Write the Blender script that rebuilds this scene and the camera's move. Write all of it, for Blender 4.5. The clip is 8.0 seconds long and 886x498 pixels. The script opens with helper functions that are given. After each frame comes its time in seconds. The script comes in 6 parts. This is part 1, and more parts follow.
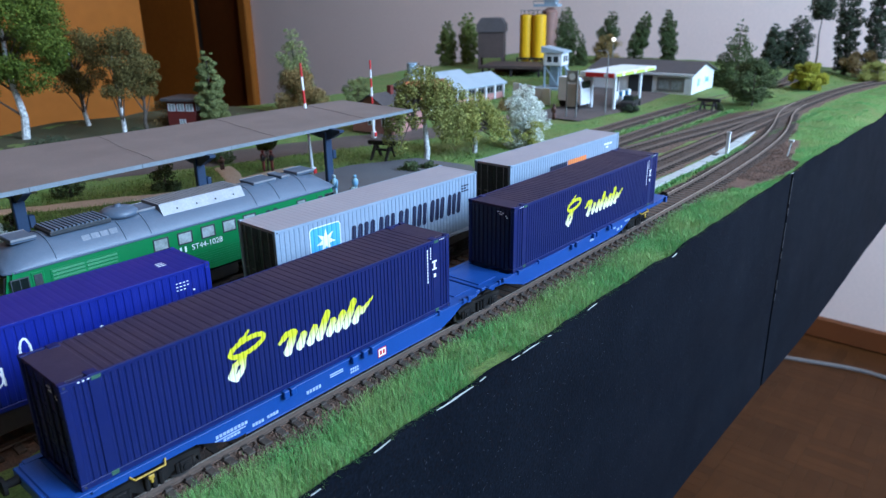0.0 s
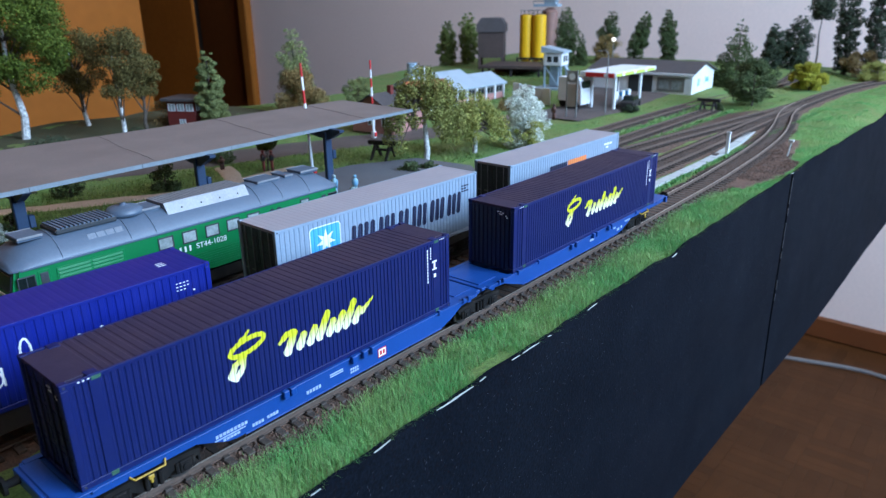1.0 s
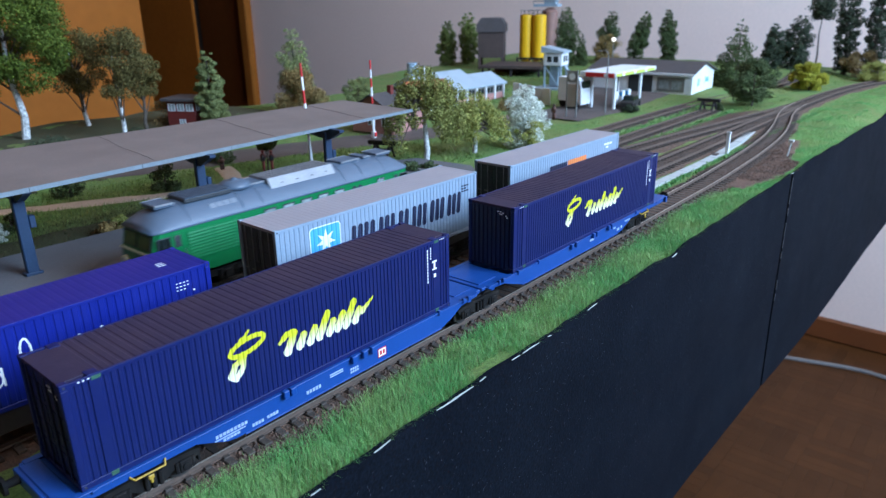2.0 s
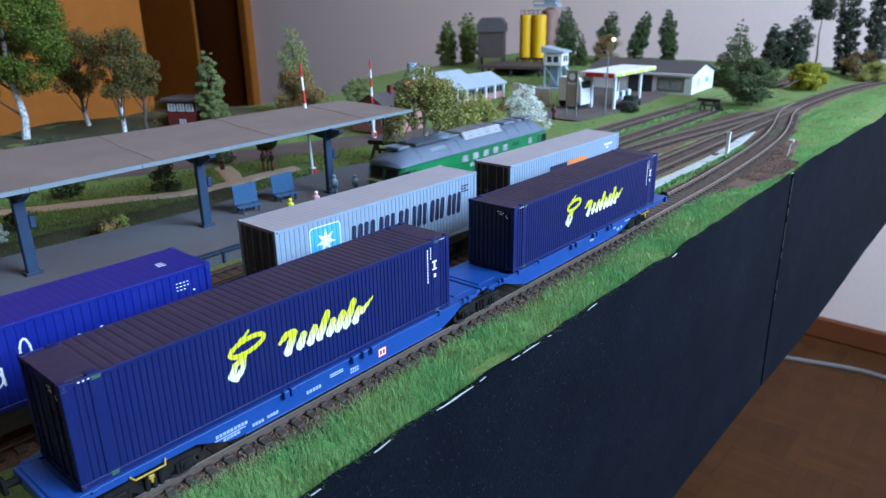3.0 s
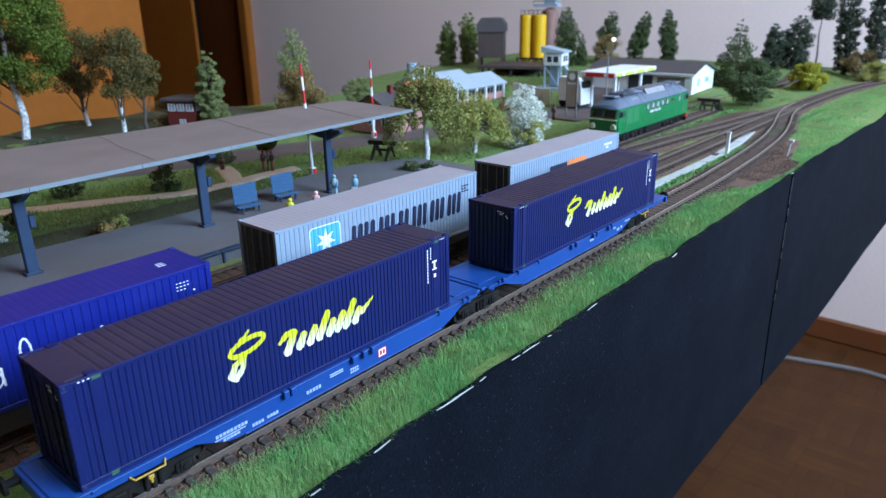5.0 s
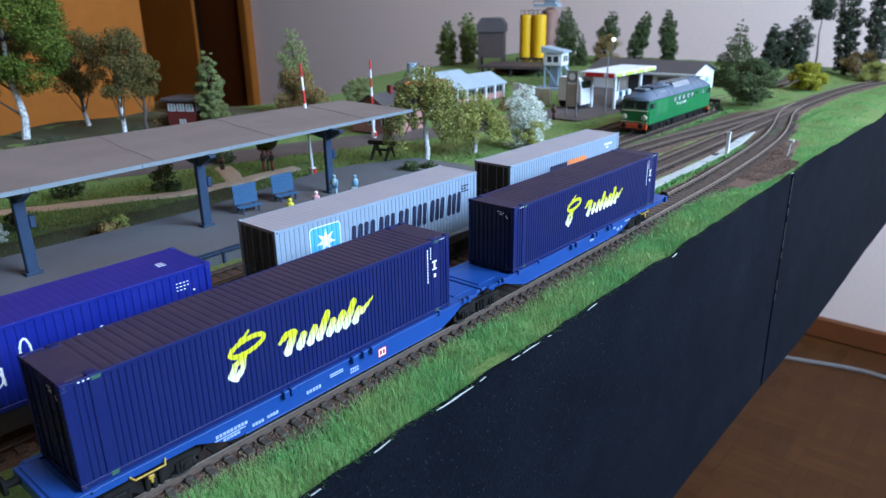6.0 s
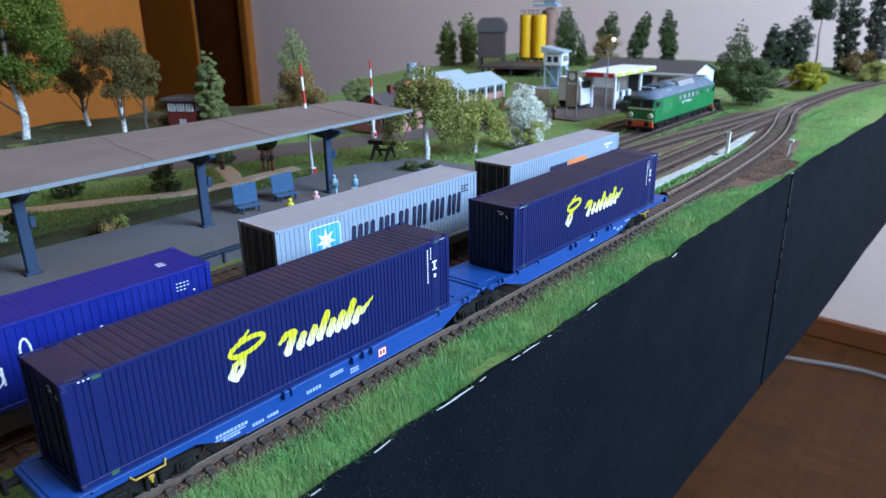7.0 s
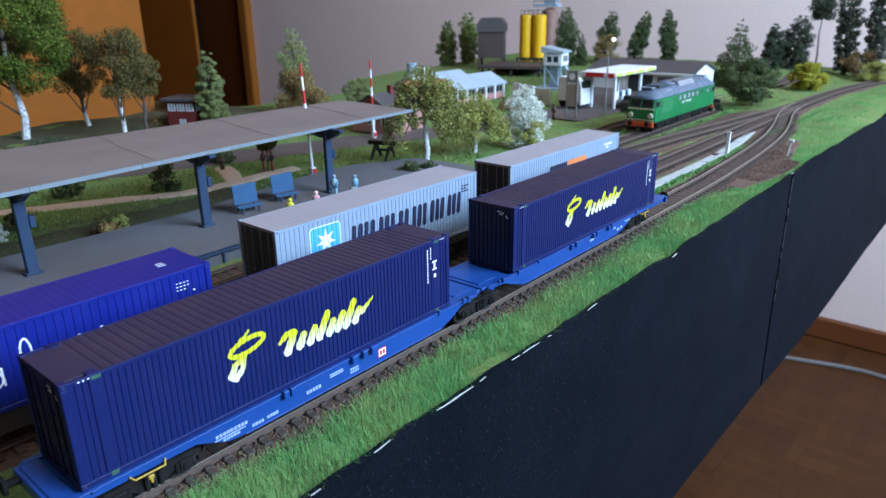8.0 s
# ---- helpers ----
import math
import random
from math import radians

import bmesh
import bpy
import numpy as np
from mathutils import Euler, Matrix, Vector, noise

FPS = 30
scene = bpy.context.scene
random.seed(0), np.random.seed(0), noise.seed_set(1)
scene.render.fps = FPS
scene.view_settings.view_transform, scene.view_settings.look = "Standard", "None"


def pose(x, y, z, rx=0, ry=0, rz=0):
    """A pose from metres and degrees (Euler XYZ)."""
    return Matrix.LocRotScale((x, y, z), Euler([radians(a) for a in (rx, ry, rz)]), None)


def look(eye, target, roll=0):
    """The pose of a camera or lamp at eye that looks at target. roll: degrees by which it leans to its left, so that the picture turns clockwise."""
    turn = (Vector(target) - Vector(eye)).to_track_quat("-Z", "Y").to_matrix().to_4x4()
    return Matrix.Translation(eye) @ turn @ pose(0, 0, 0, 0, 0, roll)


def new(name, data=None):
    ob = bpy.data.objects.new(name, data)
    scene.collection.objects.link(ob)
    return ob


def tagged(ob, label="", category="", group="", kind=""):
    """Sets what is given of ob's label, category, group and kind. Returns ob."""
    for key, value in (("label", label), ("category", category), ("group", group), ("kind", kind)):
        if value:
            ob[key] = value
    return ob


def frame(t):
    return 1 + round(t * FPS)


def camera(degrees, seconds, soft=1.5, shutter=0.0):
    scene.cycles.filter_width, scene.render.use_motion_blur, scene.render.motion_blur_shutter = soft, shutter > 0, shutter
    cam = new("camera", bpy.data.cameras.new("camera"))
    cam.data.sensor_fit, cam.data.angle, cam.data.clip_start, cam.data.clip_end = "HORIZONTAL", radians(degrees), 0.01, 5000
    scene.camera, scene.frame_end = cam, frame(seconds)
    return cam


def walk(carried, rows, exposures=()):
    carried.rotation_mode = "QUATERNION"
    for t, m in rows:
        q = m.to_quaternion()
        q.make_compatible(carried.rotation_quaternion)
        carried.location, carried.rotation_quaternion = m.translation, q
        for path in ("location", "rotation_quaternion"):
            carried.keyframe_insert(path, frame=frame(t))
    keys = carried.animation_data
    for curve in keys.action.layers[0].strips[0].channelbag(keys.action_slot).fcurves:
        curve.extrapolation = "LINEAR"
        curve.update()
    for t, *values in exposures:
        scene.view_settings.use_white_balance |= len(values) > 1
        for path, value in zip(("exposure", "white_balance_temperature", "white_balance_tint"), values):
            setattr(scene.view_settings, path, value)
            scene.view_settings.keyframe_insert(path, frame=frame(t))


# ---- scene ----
MM = 0.001
SECONDS = 8.0

# ---- camera: stands still on the room side of the layout, a hand's width over it ----
cam = camera(65.14, SECONDS, soft=1.3, shutter=0.5)
EYE = Vector((-0.05463, -0.19087, 0.13944))
YAW, PITCH = radians(40.392), radians(-19.677)
AHEAD = Vector((math.cos(YAW) * math.cos(PITCH), math.sin(YAW) * math.cos(PITCH), math.sin(PITCH)))
STAND = look(EYE, EYE + AHEAD, -0.86)
walk(cam, [(0.0, STAND), (SECONDS, STAND)], exposures=[(0.0, -0.17, 6320, 10), (4.0, -0.11, 6520, 10), (SECONDS, -0.07, 6620, 10)])
# the film's lens is sharp on the near wagon and a little soft on the far scenery
cam.data.dof.use_dof, cam.data.dof.focus_distance, cam.data.dof.aperture_fstop = True, 0.29, 26.0

# ---- light: one wide window in the wall on the viewer's side ----
world = bpy.data.worlds.new("sky")
scene.world = world
world.use_nodes = True
wt = world.node_tree
sky = wt.nodes.new("ShaderNodeTexSky")
sky.sky_type, sky.sun_disc = "NISHITA", False
sky.sun_elevation, sky.sun_rotation = radians(40), radians(200)
wt.nodes["Background"].inputs[1].default_value = 0.12
wt.links.new(sky.outputs[0], wt.nodes["Background"].inputs[0])

WIN_X0, WIN_X1, WIN_Z0, WIN_Z1, WIN_Y = 0.14, 1.44, 0.55, 1.70, -1.70


def window_light():
    lamp = bpy.data.lights.new("window_daylight", "AREA")
    lamp.shape, lamp.size, lamp.size_y = "RECTANGLE", WIN_X1 - WIN_X0 - 0.1, WIN_Z1 - WIN_Z0 - 0.1
    lamp.energy, lamp.color = 162.0, (0.447, 0.678, 1.0)
    ob = new("window_daylight", lamp)
    c = Vector(((WIN_X0 + WIN_X1) / 2, WIN_Y - 0.02, (WIN_Z0 + WIN_Z1) / 2))
    ob.matrix_world = look(c, c + Vector((0.0, 1, -0.10)))


window_light()


# ---- materials ----
def material(name, base, rough=0.6, metal=0.0, second=None, scale=60.0, amount=0.5, fine=900.0, grain=0.12,
             bump=0.2, bump_scale=700.0, spread=0.0, coat=0.0, gloss=0.5):
    """A surface of one colour that drifts into a second at a coarse scale, with fine grain, relief and uneven gloss."""
    m = bpy.data.materials.new(name)
    m.use_nodes = True
    t = m.node_tree
    n, l = t.nodes, t.links
    b = n["Principled BSDF"]
    b.inputs["Metallic"].default_value = metal
    b.inputs["Specular IOR Level"].default_value = gloss
    b.inputs["Coat Weight"].default_value = coat
    co = n.new("ShaderNodeTexCoord")
    second = second or tuple(c * 0.72 for c in base)

    def fog(s, detail=4.0):
        x = n.new("ShaderNodeTexNoise")
        x.inputs["Scale"].default_value, x.inputs["Detail"].default_value = s, detail
        l.new(co.outputs["Object"], x.inputs["Vector"])
        return x.outputs["Fac"]

    ramp = n.new("ShaderNodeMapRange")
    ramp.inputs["From Min"].default_value, ramp.inputs["From Max"].default_value = 0.38, 0.68
    ramp.inputs["To Max"].default_value = amount
    l.new(fog(scale), ramp.inputs["Value"])
    mix = n.new("ShaderNodeMix")
    mix.data_type = "RGBA"
    mix.inputs["A"].default_value, mix.inputs["B"].default_value = (*base, 1), (*second, 1)
    l.new(ramp.outputs["Result"], mix.inputs["Factor"])
    hsv = n.new("ShaderNodeHueSaturation")
    val = n.new("ShaderNodeMapRange")
    val.inputs["From Min"].default_value, val.inputs["From Max"].default_value = 0.25, 0.75
    val.inputs["To Min"].default_value, val.inputs["To Max"].default_value = 1 - grain, 1 + grain
    l.new(fog(fine, 6.0), val.inputs["Value"])
    tone = val.outputs["Result"]
    if spread:
        info, geo = n.new("ShaderNodeObjectInfo"), n.new("ShaderNodeNewGeometry")
        add = n.new("ShaderNodeMath")
        l.new(info.outputs["Random"], add.inputs[0])
        l.new(geo.outputs["Random Per Island"], add.inputs[1])
        vary = n.new("ShaderNodeMapRange")
        vary.inputs["From Max"].default_value = 2.0
        vary.inputs["To Min"].default_value, vary.inputs["To Max"].default_value = 1 - spread, 1 + spread
        l.new(add.outputs[0], vary.inputs["Value"])
        mul = n.new("ShaderNodeMath")
        mul.operation = "MULTIPLY"
        l.new(tone, mul.inputs[0])
        l.new(vary.outputs["Result"], mul.inputs[1])
        tone = mul.outputs[0]
    l.new(tone, hsv.inputs["Value"])
    l.new(mix.outputs["Result"], hsv.inputs["Color"])
    l.new(hsv.outputs["Color"], b.inputs["Base Color"])
    sheen = n.new("ShaderNodeMapRange")
    sheen.inputs["To Min"].default_value, sheen.inputs["To Max"].default_value = max(0.05, rough - 0.1), min(1.0, rough + 0.12)
    l.new(fog(scale * 3), sheen.inputs["Value"])
    l.new(sheen.outputs["Result"], b.inputs["Roughness"])
    if bump:
        bp = n.new("ShaderNodeBump")
        bp.inputs["Strength"].default_value, bp.inputs["Distance"].default_value = bump, 0.0006
        l.new(fog(bump_scale, 5.0), bp.inputs["Height"])
        l.new(bp.outputs["Normal"], b.inputs["Normal"])
    return m


def glass_material(name, tint=(0.8, 0.9, 0.9), rough=0.05):
    m = bpy.data.materials.new(name)
    m.use_nodes = True
    b = m.node_tree.nodes["Principled BSDF"]
    b.inputs["Base Color"].default_value = (*tint, 1)
    b.inputs["Roughness"].default_value = rough
    b.inputs["Transmission Weight"].default_value = 1.0
    return m


def fade_material(name, low, high, z0, z1):
    """A print whose ink runs from one colour at its foot to another at its head."""
    m = material(name, high, 0.5, bump=0.05, grain=0.05)
    t = m.node_tree
    n, l = t.nodes, t.links
    mix = next(x for x in n if x.bl_idname == "ShaderNodeMix")
    co = next(x for x in n if x.bl_idname == "ShaderNodeTexCoord")
    sep, r = n.new("ShaderNodeSeparateXYZ"), n.new("ShaderNodeMapRange")
    l.new(co.outputs["Object"], sep.inputs[0])
    r.inputs["From Min"].default_value, r.inputs["From Max"].default_value = z0 * MM, z1 * MM
    l.new(sep.outputs["Z"], r.inputs["Value"])
    l.new(r.outputs["Result"], mix.inputs["Factor"])
    mix.inputs["A"].default_value, mix.inputs["B"].default_value = (*low, 1), (*high, 1)
    return m


NAVY = material("navy_container_paint", (0.0040, 0.0110, 0.084), 0.45, gloss=0.3, second=(0.005, 0.012, 0.072), scale=25, grain=0.06, bump=0.05)
# Purple-brown puts the warm room's sheen into the colour, on top of weathering.
NAVY_ROOF = material("weathered_navy_roof_warm_sheen", (0.033, 0.023, 0.048), 0.6, gloss=0.2, second=(0.052, 0.034, 0.052), scale=40, amount=0.6, grain=0.1, bump=0.08)
# Same navy as the sides; the ends' shade is put into the colour.
NAVY_END_SHADED = material("navy_paint_end_shade", (0.0035, 0.006, 0.035), 0.5, scale=40, grain=0.06, bump=0.05)
BLUE = material("ultramarine_container_paint", (0.003, 0.012, 0.190), 0.40, second=(0.004, 0.012, 0.16), scale=25, grain=0.05, bump=0.05)
GREY_BLUE = material("pale_grey_container_paint", (0.24, 0.31, 0.39), 0.5, second=(0.21, 0.27, 0.34), scale=30, grain=0.05, bump=0.05)
# Pinker than the sides: warm light from above is put into this colour.
GREY_ROOF = material("warm_lit_grey_roof_paint", (0.33, 0.295, 0.315), 0.6, second=(0.29, 0.255, 0.275), scale=30, grain=0.05, bump=0.1)
DOOR_DARK = material("dark_door_plastic", (0.035, 0.037, 0.042), 0.5, scale=80, grain=0.1)
ROD = material("door_rod_metal", (0.17, 0.175, 0.18), 0.45, 0.1, scale=200)
WAGON_BLUE = material("wagon_blue_paint", (0.006, 0.056, 0.250), 0.42, second=(0.006, 0.048, 0.21), scale=40, grain=0.05, bump=0.04)
BOGIE = material("dusty_black_bogie_plastic", (0.009, 0.008, 0.008), 0.75, gloss=0.15, second=(0.024, 0.020, 0.017), scale=140, amount=0.7, grain=0.2)
WHEEL = material("dark_wheel_steel", (0.055, 0.048, 0.044), 0.5, 0.4, scale=160)
YELLOW_PART = material("yellow_plastic", (0.46, 0.28, 0.03), 0.45, scale=90)
WHITE_PRINT = material("white_print", (0.82, 0.83, 0.84), 0.5, scale=90, amount=0.2, bump=0.0, grain=0.04)
FAINT_PRINT = material("thin_pale_print", (0.34, 0.44, 0.62), 0.5, scale=90, amount=0.2, bump=0.0, grain=0.04)
BLACK_PRINT = material("blue_black_print", (0.012, 0.016, 0.045), 0.5, scale=90, amount=0.3, bump=0.0, grain=0.05)
SKY_PRINT = material("sky_blue_print", (0.07, 0.38, 0.75), 0.5, scale=90, amount=0.2, bump=0.0, grain=0.04)
ORANGE_PRINT = material("orange_print", (0.75, 0.22, 0.06), 0.5, scale=90, amount=0.2, bump=0.0, grain=0.04)
RED_PRINT = material("red_print", (0.55, 0.02, 0.02), 0.5, scale=90, amount=0.2, bump=0.0, grain=0.04)
GOLD_PRINT = fade_material("yellow_to_white_print", (0.80, 0.80, 0.62), (0.62, 0.60, 0.02), 12.5, 18.5)

RAIL = material("brown_rail_steel", (0.120, 0.080, 0.060), 0.6, 0.1, second=(0.085, 0.055, 0.041), scale=300, grain=0.15)
RAIL_DULL = material("dull_rail_head", (0.120, 0.080, 0.060), 0.6, 0.15, second=(0.085, 0.056, 0.042), scale=80, grain=0.1)
RAIL_TOP = material("polished_rail_head", (0.50, 0.42, 0.35), 0.38, 0.4, second=(0.34, 0.26, 0.20), scale=80, grain=0.1)
SLEEPER = material("dark_brown_sleeper", (0.050, 0.037, 0.030), 0.75, second=(0.075, 0.055, 0.042), scale=260, grain=0.25, spread=0.25)
BALLAST = material("brown_ballast", (0.118, 0.062, 0.038), 0.85, second=(0.060, 0.043, 0.034), scale=240, amount=0.8, fine=1500, grain=0.4, bump=0.9, bump_scale=900)
STONE = material("ballast_stone", (0.140, 0.078, 0.051), 0.85, second=(0.06, 0.04, 0.032), scale=200, amount=0.8, grain=0.3, spread=0.55)
RED_DIRT = material("reddish_gravel", (0.130, 0.068, 0.045), 0.9, second=(0.09, 0.05, 0.035), scale=150, amount=0.8, grain=0.4, bump=0.9, bump_scale=900)
TURF = material("turf", (0.105, 0.195, 0.042), 0.9, second=(0.160, 0.170, 0.050), scale=22, amount=0.8, fine=700, grain=0.4, bump=0.8, bump_scale=1100)
BLADE = material("grass_fibre", (0.088, 0.275, 0.070), 0.7, second=(0.190, 0.300, 0.085), scale=28, amount=0.8, grain=0.2, spread=0.7, bump=0)
MEADOW_BLADE = material("meadow_fibre", (0.165, 0.275, 0.060), 0.75, second=(0.260, 0.280, 0.078), scale=26, amount=0.9, grain=0.2, spread=0.5, bump=0)
# Darkened tone stands in for the platform canopy's shade on this grass.
SHADED_BLADE = material("canopy_shaded_fibre", (0.062, 0.072, 0.020), 0.75, second=(0.085, 0.080, 0.028), scale=30, grain=0.2, spread=0.4, bump=0)
DRY_BLADE = material("dry_grass_fibre", (0.210, 0.170, 0.085), 0.75, second=(0.13, 0.12, 0.05), scale=40, grain=0.2, spread=0.4, bump=0)
ROAD = material("brown_grey_road", (0.105, 0.080, 0.072), 0.85, second=(0.080, 0.060, 0.055), scale=30, grain=0.2, bump=0.4)
SAND = material("sandy_path", (0.56, 0.44, 0.34), 0.9, second=(0.46, 0.35, 0.26), scale=60, grain=0.25, bump=0.5)
PLATFORM = material("grey_platform_asphalt", (0.112, 0.112, 0.121), 0.8, second=(0.108, 0.086, 0.082), scale=14, amount=0.8, fine=1300, grain=0.15, bump=0.3)
CONCRETE = material("pale_concrete", (0.42, 0.43, 0.42), 0.8, second=(0.32, 0.33, 0.31), scale=60, grain=0.12, bump=0.3)
CANOPY_TOP = material("weathered_canopy_felt", (0.200, 0.152, 0.135), 0.75, second=(0.165, 0.122, 0.108), scale=18, amount=0.8, grain=0.1, bump=0.25)
CANOPY_EDGE = material("grey_blue_canopy_edge", (0.180, 0.215, 0.240), 0.6, scale=60)
STEEL_BLUE = material("dark_blue_steel_paint", (0.014, 0.034, 0.075), 0.45, second=(0.02, 0.045, 0.09), scale=60)
BENCH_BLUE = material("bench_blue_paint", (0.018, 0.080, 0.175), 0.6, second=(0.016, 0.066, 0.14), scale=60)
FASCIA = material("navy_black_card", (0.0026, 0.0042, 0.0075), 0.9, gloss=0.07, second=(0.0050, 0.0072, 0.0115), scale=14, amount=0.7, fine=900, grain=0.6, bump=0.5, bump_scale=600)
LINT = material("grey_lint", (0.075, 0.085, 0.100), 0.9, bump=0)
TORN = material("torn_white_card", (0.42, 0.45, 0.43), 0.9, scale=90)
WALL = material("painted_wall", (0.90, 0.735, 0.66), 0.85, second=(0.87, 0.70, 0.625), scale=2, grain=0.03, fine=120, bump=0.3, bump_scale=260)
# Unseen walls; warm dark tone chosen to tint the bounce and cut fill.
WARM_WALL = material("warm_bounce_wall", (0.34, 0.19, 0.12), 0.85, scale=2, grain=0.04)
# Unseen ceiling; its warm tone is chosen to throw warm light on tops.
CEILING = material("warm_bounce_ceiling", (0.80, 0.56, 0.41), 0.9, scale=3, grain=0.02, bump=0.1)
WOOD = material("orange_veneer", (0.37, 0.118, 0.018), 0.6, gloss=0.12, second=(0.32, 0.100, 0.015), scale=3, grain=0.08, fine=30, bump=0.05)
DARK_WOOD = material("dark_brown_veneer", (0.125, 0.032, 0.006), 0.5, gloss=0.12, second=(0.09, 0.023, 0.005), scale=4, grain=0.1, fine=40, bump=0.05)
MID_WOOD = material("brown_veneer", (0.46, 0.132, 0.016), 0.55, gloss=0.12, second=(0.36, 0.098, 0.012), scale=4, grain=0.1, fine=40, bump=0.05)
PARQUET = material("oak_parquet", (0.066, 0.023, 0.0065), 0.5, gloss=0.15, second=(0.050, 0.0175, 0.005), scale=8, grain=0.12, fine=90, bump=0.06, spread=0.28)
SKIRTING = material("brown_skirting", (0.165, 0.050, 0.015), 0.45, scale=8, bump=0.05)
CABLE = material("grey_cable_sheath", (0.17, 0.155, 0.15), 0.5, scale=40)
LOCO_GREEN = material("loco_green_paint", (0.003, 0.165, 0.048), 0.36, second=(0.003, 0.14, 0.04), scale=30, grain=0.05, bump=0.04)
PALE_ROOF = material("pale_grey_roof_hatch", (0.16, 0.19, 0.23), 0.45, scale=90)
LOCO_ROOF = material("loco_grey_blue_roof", (0.084, 0.118, 0.165), 0.45, second=(0.070, 0.100, 0.140), scale=35, grain=0.06, bump=0.05)
SILVER = material("silver_hatch", (0.27, 0.28, 0.30), 0.42, 0.2, scale=120)
BEAM_ORANGE = material("orange_red_paint", (0.62, 0.085, 0.022), 0.45, scale=80)
CREAM = material("cream_paint", (0.62, 0.58, 0.40), 0.5, scale=80)
GLASS_DARK = material("smoked_window", (0.010, 0.015, 0.014), 0.12, scale=50, bump=0)
PANE_PALE = material("pale_backed_window", (0.33, 0.37, 0.37), 0.2, second=(0.18, 0.21, 0.20), scale=260, amount=0.9, bump=0)
LENS = material("lamp_lens", (0.40, 0.41, 0.37), 0.15, bump=0)
SOOT = material("dark_grille", (0.030, 0.036, 0.042), 0.6, scale=150)
WHITE_WALL = material("white_render", (0.74, 0.75, 0.76), 0.7, second=(0.62, 0.63, 0.64), scale=50, grain=0.06)
RED_WALL = material("dark_red_boards", (0.140, 0.017, 0.013), 0.65, second=(0.10, 0.013, 0.010), scale=90, grain=0.1)
PINK_WALL = material("pale_red_brick", (0.42, 0.20, 0.17), 0.75, second=(0.34, 0.15, 0.13), scale=120, grain=0.15)
ROOF_DARK = material("dark_roof_tiles", (0.070, 0.058, 0.058), 0.7, scale=90, grain=0.15)
ROOF_RED = material("orange_roof_tiles", (0.45, 0.105, 0.045), 0.7, scale=90, grain=0.15)
ROOF_BLUE = material("pale_blue_roof_sheet", (0.34, 0.41, 0.46), 0.5, second=(0.29, 0.35, 0.40), scale=40, grain=0.06)
STEEL_GREY = material("light_blue_steel", (0.29, 0.38, 0.45), 0.5, scale=80)
YELLOW_SILO = material("yellow_silo_plastic", (0.72, 0.40, 0.008), 0.38, second=(0.72, 0.38, 0.01), scale=30, grain=0.04, bump=0.03)
BROWN_TANK = material("pinkish_brown_tank", (0.27, 0.145, 0.115), 0.6, scale=50)
BUNKER = material("dark_brown_boards", (0.060, 0.038, 0.032), 0.7, scale=80, grain=0.15)
GREY_POLE = material("galvanised_pole", (0.22, 0.22, 0.21), 0.5, 0.3, scale=90)
DARK_TIMBER = material("tarred_timber", (0.020, 0.016, 0.014), 0.8, scale=120, grain=0.2)
LIME_STRIPE = material("lime_stripe", (0.55, 0.70, 0.12), 0.5, scale=80, bump=0)
BARK = material("brown_bark", (0.085, 0.065, 0.050), 0.9, second=(0.05, 0.04, 0.03), scale=200, grain=0.25, bump=0.6)
BIRCH = material("white_birch_bark", (0.72, 0.72, 0.70), 0.8, second=(0.10, 0.09, 0.085), scale=330, amount=0.75, grain=0.1, bump=0.3)
LEAF = {
    "vivid": material("vivid_green_foliage", (0.060, 0.088, 0.003), 0.8, second=(0.090, 0.112, 0.005), scale=60, grain=0.25, spread=0.45, bump=0),
    "olive": material("olive_foliage", (0.245, 0.250, 0.055), 0.8, second=(0.320, 0.310, 0.080), scale=60, grain=0.25, spread=0.45, bump=0),
    "spring": material("mid_green_foliage", (0.095, 0.125, 0.022), 0.8, second=(0.135, 0.160, 0.034), scale=60, grain=0.25, spread=0.45, bump=0),
    "khaki": material("khaki_foliage", (0.112, 0.084, 0.016), 0.8, second=(0.090, 0.076, 0.016), scale=60, grain=0.25, spread=0.45, bump=0),
    "rust": material("rust_foliage", (0.235, 0.145, 0.045), 0.8, second=(0.12, 0.10, 0.035), scale=60, grain=0.25, spread=0.45, bump=0),
    "fir": material("fir_foliage", (0.056, 0.080, 0.022), 0.8, second=(0.078, 0.104, 0.028), scale=60, grain=0.25, spread=0.45, bump=0),
    "cypress": material("grey_green_foliage", (0.215, 0.240, 0.080), 0.8, second=(0.10, 0.135, 0.045), scale=60, grain=0.25, spread=0.4, bump=0),
    "dark": material("dark_foliage", (0.036, 0.052, 0.026), 0.8, second=(0.060, 0.078, 0.034), scale=60, grain=0.25, spread=0.45, bump=0),
    "yellow": material("yellow_foliage", (0.34, 0.32, 0.025), 0.8, second=(0.25, 0.26, 0.03), scale=60, grain=0.2, spread=0.35, bump=0),
    "blossom": material("white_blossom", (0.68, 0.70, 0.64), 0.8, second=(0.34, 0.40, 0.28), scale=160, amount=0.5, grain=0.2, spread=0.3, bump=0),
}
SKIN = material("plain_tan_plastic", (0.50, 0.30, 0.20), 0.6, bump=0)


# ---- mesh helpers; every length below is in millimetres ----
def at(x, y, z, rz=0.0, rx=0.0, ry=0.0):
    return pose(x * MM, y * MM, z * MM, rx, ry, rz)


def finish(me, mat, smooth):
    me.materials.append(mat)
    if smooth:
        for p in me.polygons:
            p.use_smooth = True


